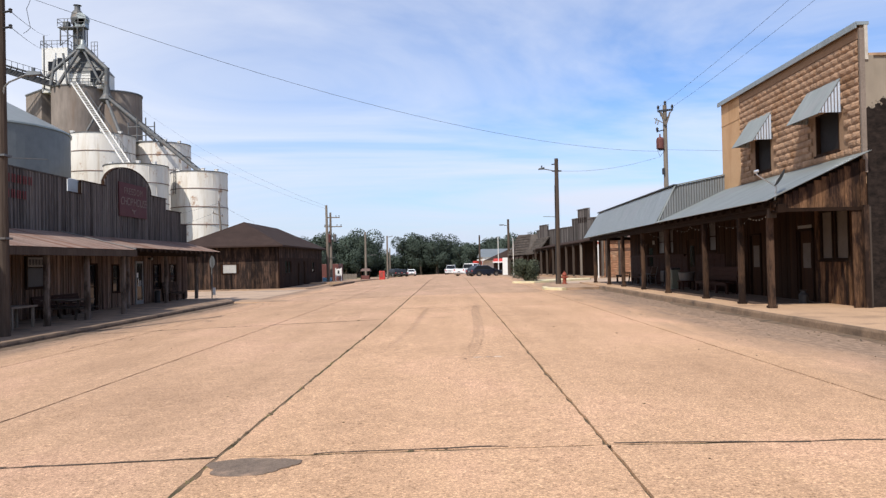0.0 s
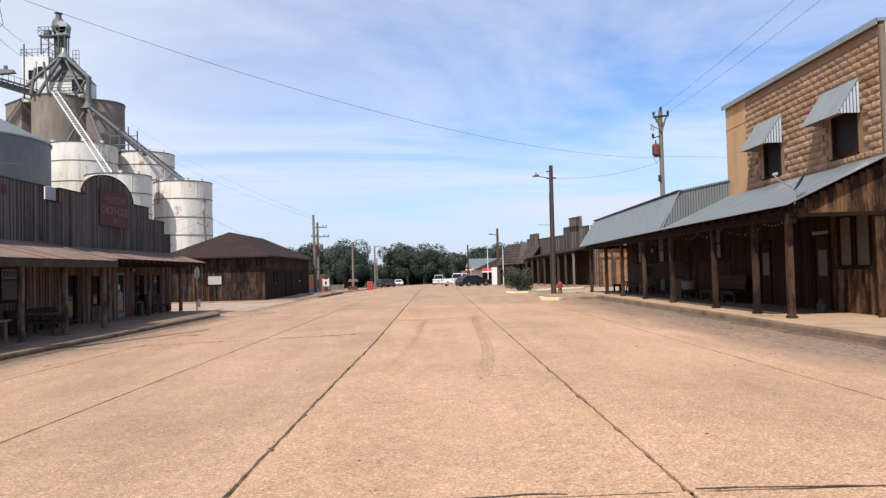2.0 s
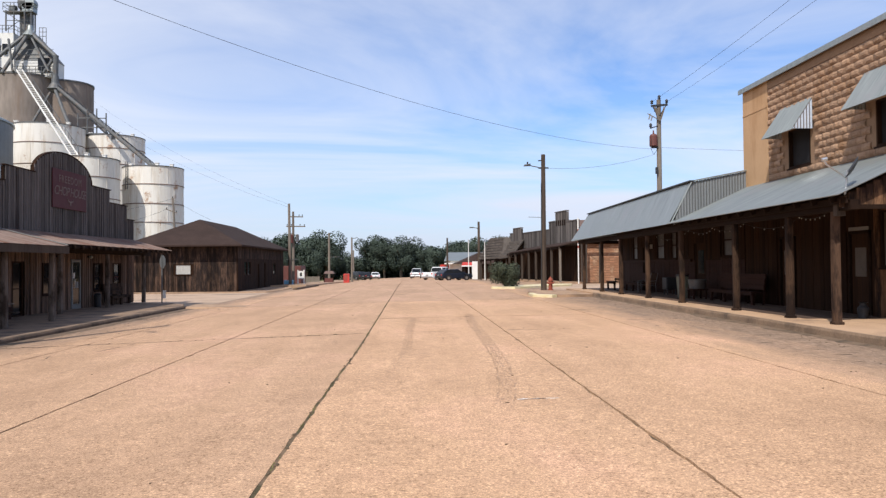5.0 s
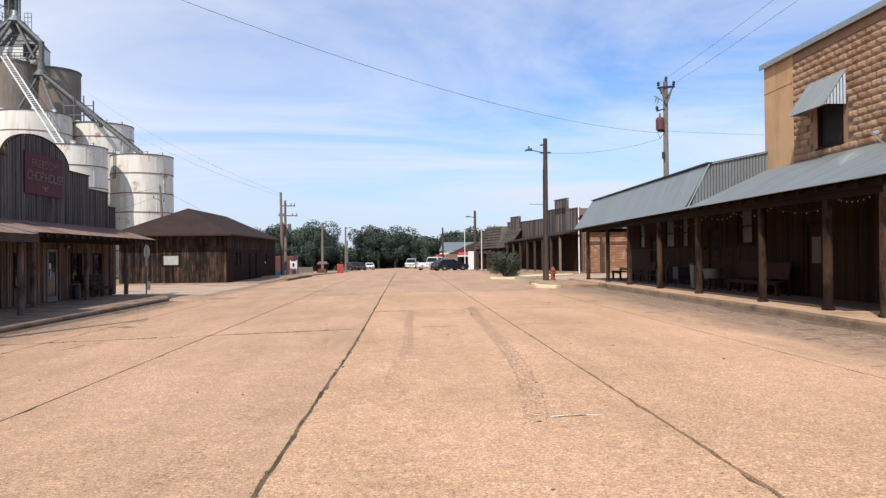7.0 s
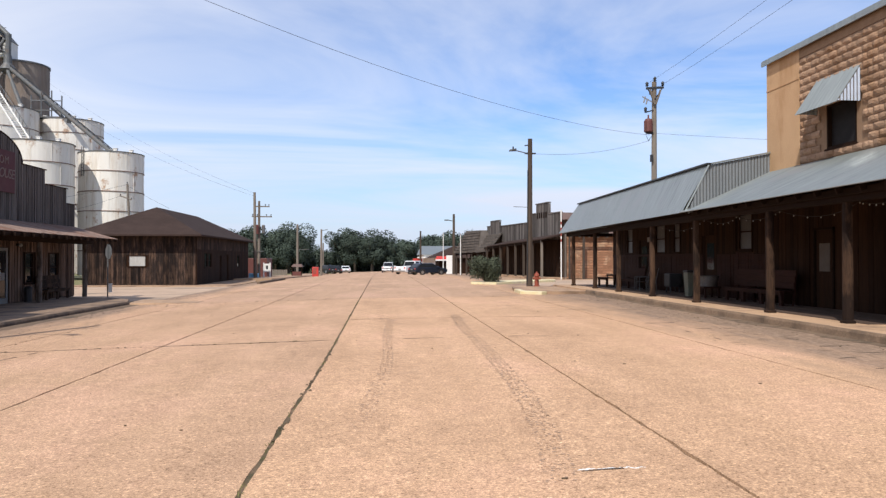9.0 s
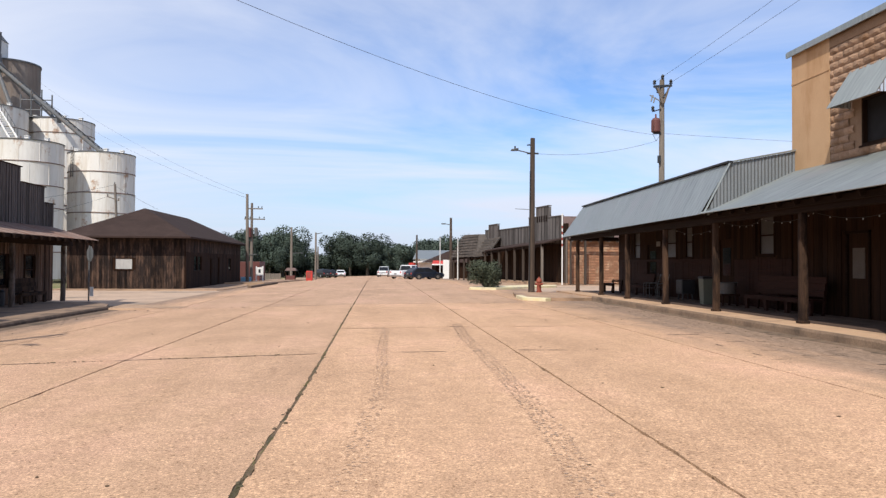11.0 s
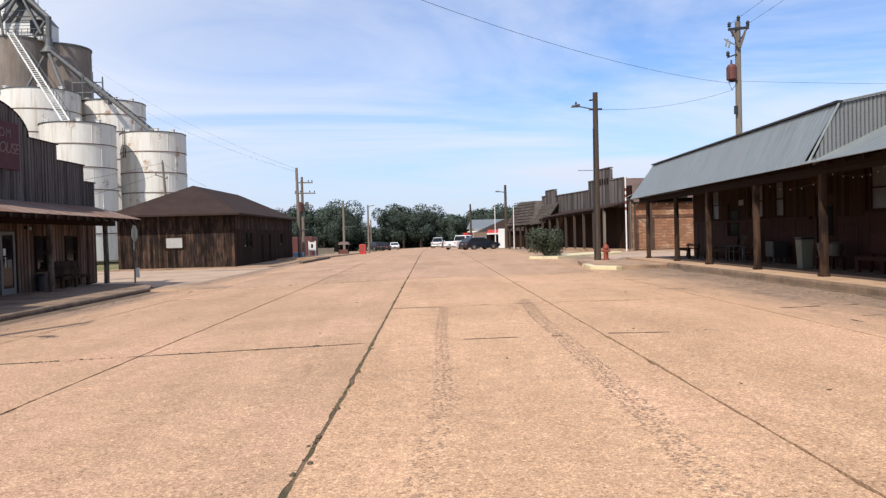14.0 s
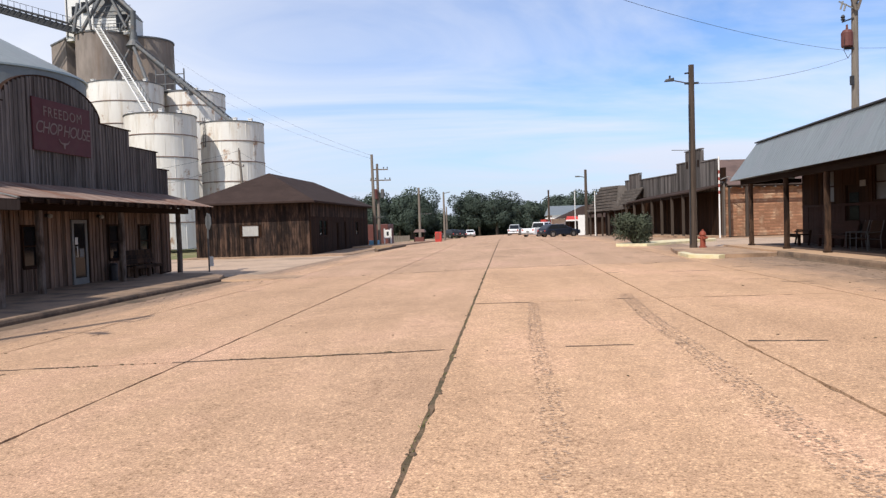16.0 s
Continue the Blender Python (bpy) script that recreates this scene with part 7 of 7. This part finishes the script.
        part("seat_board", Shape().box(min(x + s * (-0.2 + k * 0.15), x + s * (-0.06 + k * 0.15)), y - length / 2, z + 0.42, max(x + s * (-0.2 + k * 0.15), x + s * (-0.06 + k * 0.15)), y + length / 2, z + 0.46), M[mat], t)
    for k in range(3):
        zb = z + 0.52 + k * back / 3
        xb = x - s * (0.22 + k * 0.035)
        part("back_board", Shape().box(min(xb, xb + s * 0.03), y - length / 2, zb, max(xb, xb + s * 0.03), y + length / 2, zb + back / 3 - 0.006), M[mat], t)
    n = max(2, round(length / 1.1) + 1)
    part("apron", Shape().box(min(x + s * 0.2, x + s * 0.225), y - length / 2, z + 0.34, max(x + s * 0.2, x + s * 0.225), y + length / 2, z + 0.46), M[mat], t)
    for k in range(n):
        yy = y - length / 2 + 0.06 + (length - 0.12) * k / (n - 1)
        part("leg", Shape().box(min(x + s * 0.2, x + s * 0.12), yy - 0.075, z, max(x + s * 0.2, x + s * 0.12), yy + 0.075, z + 0.42), M[mat], t)
        part("back_leg", Shape().bar((x - s * 0.2, yy, z), (x - s * 0.30, yy, z + 0.5 + back), 0.06, 0.05), M[mat], t)
    return t


bench(10.95, 28.7, 0.2, 3.6, -1, "long red-brown plank bench against the porch wall", back=0.55)
bench(10.95, 40.7, 0.2, 2.4, -1, "worn brown plank bench at the porch shop")
bench(10.6, 43.6, 0.2, 1.5, -1, "low dark plank bench at the porch end", "dark_wood", 0.12)
bench(-15.75, 40.95, -0.2, 2.3, 1, "brown slatted bench under the eating house window", "post_wood", 0.55)
bench(-15.7, 21.2, -0.2, 1.9, 1, "brown plank bench under the shop porch", "post_wood")


def chair(x, y, z, turn):
    t = thing("porch_chair", "metal-framed porch chair with woven seat", "chair", group="porch chairs")
    f = Shape()
    for s in (-0.26, 0.26):
        for a, b in (((0.25, s, 0), (0.25, s, 0.6)), ((0.25, s, 0.6), (-0.25, s, 0.62)), ((-0.25, s, 0), (-0.22, s, 0.45)), ((-0.22, s, 0.45), (-0.36, s, 1.0)), ((0.25, s, 0.4), (-0.22, s, 0.38))):
            f.tube(a, b, 0.014, n=6)
    part("frame", f, M["grey_steel"], t)
    part("seat", Shape().box(-0.22, -0.25, 0.38, 0.25, 0.25, 0.41), M["dark_wood"], t)
    part("backrest", Shape().hull([(-0.24, -.25, .5), (-0.24, .25, .5), (-0.21, .25, .5), (-0.21, -.25, .5)], [(-0.37, -.25, .98), (-0.37, .25, .98), (-0.34, .25, .98), (-0.34, -.25, .98)]), M["dark_wood"], t)
    t.matrix_basis = at(x, y, z, turn)


chair(10.7, 38.6, 0.2, 170)
chair(10.6, 37.5, 0.2, 195)
binn = thing("litter_bin", "grey-green square litter bin with dark lid on the porch", "litter bin", (10.6, 33.0, 0.2))
part("body", Shape().hull([(10.44, 32.84, .2), (10.76, 32.84, .2), (10.76, 33.16, .2), (10.44, 33.16, .2)], [(10.4, 32.8, 1.1), (10.8, 32.8, 1.1), (10.8, 33.2, 1.1), (10.4, 33.2, 1.1)]), M["bin_green"], binn, bevel=0.02)
part("lid", Shape().box(10.38, 32.78, 1.1, 10.82, 33.22, 1.18), M["dark_metal"], binn, bevel=0.03)
tub = thing("wash_tub", "grey galvanised wash tub on a wooden stand", "tub", (10.8, 31.9, 0.2))
part("tub", Shape().turned((10.8, 31.9, 0.2), [(0.30, 0.42), (0.36, 0.78), (0.39, 0.80), (0.35, 0.79), (0.28, 0.48)], 20), M["grey_steel"], tub)
for dx in (-0.25, 0.25):
    for dy in (-0.28, 0.28):
        part("leg", Shape().box(10.8 + dx - .03, 31.9 + dy - .03, 0.2, 10.8 + dx + .03, 31.9 + dy + .03, 0.62), M["bench_wood"], tub)
part("stand_top", Shape().box(10.48, 31.56, 0.56, 11.12, 32.24, 0.62), M["bench_wood"], tub)
gr = thing("old_stove", "dark cast-iron stove on short legs on the porch", "stove", (11.1, 36.0, 0.2))
part("body", Shape().box(10.85, 35.7, 0.45, 11.4, 36.3, 1.0), M["dark_metal"], gr, bevel=0.04)
for dx in (-.2, .2):
    for dy in (-.22, .22):
        part("leg", Shape().tube((11.12 + dx, 36 + dy, 0.2), (11.12 + dx * .9, 36 + dy * .9, 0.46), 0.03, n=6), M["dark_metal"], gr)
pot = thing("milk_can", "dark grey milk can beside the porch door", "milk can", (10.9, 20.95, 0.2))
part("body", Shape().turned((10.9, 20.95, 0.2), [(0.13, 0), (0.14, 0.26), (0.08, 0.34), (0.08, 0.39), (0.11, 0.41)], 16), M["dark_metal"], pot)
for x, y, z0, z1 in ((W - 0.08, 39.9, 2.4, 2.62),):
    single("wall_notice", Shape().box(x, y - 0.22, z0, x + 0.02, y + 0.22, z1), M["pale"], "small pale notice on the porch wall", "notice", "porch notices")

# string of small bulbs under the east porch eaves
st = thing("string_lights", "string of small bulbs under the porch eaves", "string lights", (9.4, 27, 2.8))
cord = Shape()
pts = []
for k, (ya, yb) in enumerate(((20.0, 21.3), (21.3, 24.6), (24.6, 27), (27, 29.2), (29.2, 33.1))):
    for i in range(13):
        t = i / 12
        pts.append(Vector((9.45 + 0.5 * (k % 2) * t * (1 - t), ya + (yb - ya) * t, 2.86 - 0.55 * 4 * t * (1 - t) * (yb - ya) / 8)))
for a, b in zip(pts, pts[1:]):
    if (b - a).length > 1e-4:
        cord.tube(a, b, 0.006, n=4)
part("cord", cord, M["wire"], st)
bulb = Shape().ball((0, 0, 0), 0.014, n=7, m=5).mesh("bulb", M["lamp_glass"])
for p in pts[1::2]:
    piece("bulb", bulb, st, p.x, p.y, p.z - 0.03, 1, 1, 1.4)

# satellite dish on the porch post
ds = thing("satellite_dish", "small grey satellite dish on the porch post", "satellite dish", (9.1, 18.85, 2.7))
part("bracket", Shape().box(9.04, 18.86, 2.72, 9.24, 19.02, 3.1), M["old_post"], ds, "short weathered mounting block")
part("mast", Shape().tube((9.1, 18.7, 2.9), (9.15, 18.6, 3.75), 0.025, n=8), M["bright_metal"], ds)
dish = Shape().turned((0, 0, 0), [(0.01, -0.06), (0.16, -0.045), (0.27, 0.0), (0.27, 0.012), (0.16, -0.03), (0.01, -0.045)], 22)
dob = part("reflector", dish, M["dark_metal"], ds)
dob.data.transform(Matrix.Translation((9.22, 18.55, 3.8)) @ Vector((-0.79, 0.34, 0.5)).to_track_quat("Z", "Y").to_matrix().to_4x4())
part("feed_arm", Shape().tube((9.12, 18.6, 3.56), (8.60, 18.5, 3.86), 0.018, n=6).tube((8.60, 18.5, 3.86), (8.54, 18.5, 3.95), 0.018, n=6).tube((8.50, 18.5, 3.96), (8.62, 18.5, 3.99), 0.04, n=8), M["bright_metal"], ds)

# picnic table and bits on the west porch
pt = thing("picnic_table", "weathered grey picnic table under the shop porch", "table", (-14.4, 26.5, -0.2))
for k in range(4):
    part("top_board", Shape().box(-15.3, 26.1 + k * 0.19, 0.52, -13.6, 26.27 + k * 0.19, 0.56), M["grey_pole"], pt)
for s_ in (-1, 1):
    part("seat_board", Shape().box(-15.3, 26.48 + s_ * 0.62 - 0.12, 0.22, -13.6, 26.48 + s_ * 0.62 + 0.12, 0.26), M["old_post"], pt)
for xx in (-15.0, -13.9):
    part("trestle", Shape().bar((xx, 25.95, -0.2), (xx, 26.25, 0.52), 0.06, 0.09).bar((xx, 27.0, -0.2), (xx, 26.7, 0.52), 0.06, 0.09).bar((xx, 25.8, 0.2), (xx, 27.15, 0.2), 0.06, 0.08), M["old_post"], pt)
bench(-15.75, 28.6, -0.2, 3.6, 1, "long red-brown plank bench along the shop wall", "bench_wood", 0.35)
tb = thing("side_table", "small weathered plank table under the shop porch", "table", (-14.0, 22.4, -0.2))
part("top", Shape().box(-14.4, 21.5, 0.48, -13.65, 23.0, 0.54), M["grey_pole"], tb)
for yy in (21.65, 22.85):
    for xx in (-14.3, -13.75):
        part("leg", Shape().box(xx - .04, yy - .04, -0.2, xx + .04, yy + .04, 0.48), M["grey_pole"], tb)
lw = thing("window_sign", "framed dark window sign with pale bar lettering on the shop front", "sign", (-16.1, 27.25, 1.0))
part("board", Shape().box(-16.14, 26.75, 1.05, -16.11, 27.8, 1.78), M["dark_metal"], lw)
part("header", Shape().box(-16.12, 26.66, 1.82, -16.08, 27.9, 2.2), M["pale"], lw, "pale header panel")
for k in range(5):
    part("letter_bar", Shape().box(-16.08, 26.76 + k * 0.22, 1.9, -16.07, 26.90 + k * 0.22, 2.12), M["dark_metal"], lw)
part("frame", Shape().box(-16.13, 26.62, 0.98, -16.07, 26.68, 2.24).box(-16.13, 27.86, 0.98, -16.07, 27.92, 2.24), M["old_post"], lw)
asht = thing("ash_bin", "small dark cylindrical bin by the eating house wall", "litter bin", (-15.85, 38.7, -0.2))
part("body", Shape().turned((-15.85, 38.7, -0.2), [(0.15, 0), (0.16, 0.55), (0.18, 0.57), (0.1, 0.65)], 14), M["dark_metal"], asht)
for yy in (35.2, 38.3):
    wlmp = thing("wall_lamp", "small round lamp on the eating house wall", "lamp", (-16.1, yy, 2.2), group="porch wall lamps")
    part("mount", Shape().box(-16.15, yy - .05, 2.15, -16.05, yy + .05, 2.25), M["dark_metal"], wlmp)
    part("globe", Shape().ball((-15.98, yy, 2.18), 0.08), M["lamp_glass"], wlmp)

# road sign seen from behind at the west corner
ss = thing("road_sign", "octagonal road sign on a thin steel post, seen from behind", "road sign", (-15.4, 46.6, -0.42))
part("post", Shape().bar((-15.4, 46.6, -0.45), (-15.4, 46.6, 2.40), 0.06, 0.04), M["grey_steel"], ss)
oc = [(math.cos(math.tau * (i + .5) / 8) * 0.41, math.sin(math.tau * (i + .5) / 8) * 0.41) for i in range(8)]
ob = part("plate", Shape().slab(oc, -0.01, 0.01), M["grey_steel"], ss)
ob.data.transform(Matrix.Translation((-15.36, 46.6, 1.98)) @ Matrix.Rotation(radians(-48), 4, "Z") @ Matrix.Rotation(radians(90), 4, "X"))

part("tag", Shape().box(-15.34, 46.55, -0.15, -15.16, 46.57, 0.32), M["white_paint"], ss, "small white tag low on the post")

# far west side: board, boxes, fence
nb = thing("notice_board", "white framed notice board on posts", "notice board", (-13.5, 88.5, -0.3))
part("panel", Shape().box(-13.75, 88.5, 0.2, -13.2, 88.56, 1.1), M["white_paint"], nb)
for x in (-13.82, -13.13):
    part("post", Shape().box(x - .06, 88.47, -0.7, x + .06, 88.59, 1.22), M["white_paint"], nb)
part("notice", Shape().box(-13.58, 88.48, 0.5, -13.36, 88.5, 0.9), M["dark_metal"], nb)
single("blue_box", Shape().box(-15.0, 86.0, -0.6, -14.0, 86.5, 0.1), M["blue"], "light blue box by the grey pole", "box", bevel=0.03)
single("red_trailer", Shape().box(-17.5, 92, -0.8, -14.0, 96, 1.7), M["can_red"], "rusty red trailer behind the depot", "trailer", bevel=0.05)
vd = thing("vending_machine", "bright red vending machine on the far sidewalk", "vending machine", (-9.5, 101, -0.3))
part("body", Shape().box(-9.72, 100.6, -0.3, -8.95, 101.4, 0.95), M["red"], vd, bevel=0.04)
part("front_panel", Shape().box(-9.62, 100.57, 0.1, -9.2, 100.6, 0.8), M["faded_red"], vd)
fence = thing("plank_fence", "low grey plank fence before the trees", "fence", (-22, 108, -0.4))
fp = unit_piece("fence_plank", M["grey_pole"])
for k in range(46):
    piece("fence_plank", fp, fence, -26 + k * 0.27, 108, 0.05 + rng.uniform(-.03, .03), 0.24, 0.04, 0.95)
pv = thing("market_stall", "small open brown stall with a pitched roof on the far sidewalk", "stall", (-11.8, 103, -0.3))
part("roof", Shape().hull([(-12.5, 102, 0.95), (-11.1, 102, 0.95), (-11.1, 104, 0.95), (-12.5, 104, 0.95)], [(-12.3, 102.6, 1.3), (-11.3, 102.6, 1.3), (-11.3, 103.4, 1.3), (-12.3, 103.4, 1.3)]), M["brown_roof"], pv)
for x in (-12.4, -11.2):
    part("post", Shape().box(x - .05, 102.1, -0.3, x + .05, 102.2, 0.95), M["dark_wood"], pv)
part("counter", Shape().box(-12.4, 102.1, -0.3, -11.2, 102.6, 0.35), M["can_red"], pv)

for ob in (vd, fence, pv):
    ob.location.z += gd(104)

# ---- loose bits on the street, and weeds in the joints ----
lr = random.Random(21)
bits = Shape()
for _ in range(520):
    x, y = lr.uniform(-11.3, 8.0), lr.uniform(2, 45) if lr.random() < 0.75 else lr.uniform(45, 95)
    if lr.random() < 0.7:
        x = lr.choice((8.15 - abs(lr.gauss(0, 0.5)), -11.35 + abs(lr.gauss(0, 0.6))))
    s = lr.uniform(0.006, 0.018)
    bits.ball((x, y, on_slab(x) + gd(y) + s * 0.3), s * lr.uniform(0.8, 2.0), s, s * 0.5, 5, 3)
single("street_debris", bits, M["joint"], "scattered leaves and clods on the street", "debris", kind="stuff")
weeds = Shape()
for _ in range(1500):
    if lr.random() < 0.6:
        y = lr.uniform(3, 40)
        x = joint_x(-1.87, y) + lr.gauss(0, 0.014)
        if noise.noise(Vector((0, y * 0.6, 3))) < 0.02:
            continue
    else:
        x, y = -11.45 + lr.gauss(0, 0.05), lr.uniform(14, 41)
    a = lr.uniform(0, math.tau)
    hgt_ = lr.uniform(0.012, 0.045)
    d = Vector((math.cos(a), math.sin(a), 0)) * lr.uniform(0.006, 0.012)
    z = gz(x) - 0.012
    tip = Vector((x + lr.uniform(-.03, .03), y + lr.uniform(-.03, .03), z + hgt_))
    weeds.add([(x - d.x, y - d.y, z), (x + d.x, y + d.y, z), tip], [(0, 1, 2)])
single("joint_weeds", weeds, M["grass"], "thin dry weeds in the slab joints", "weeds", kind="stuff")
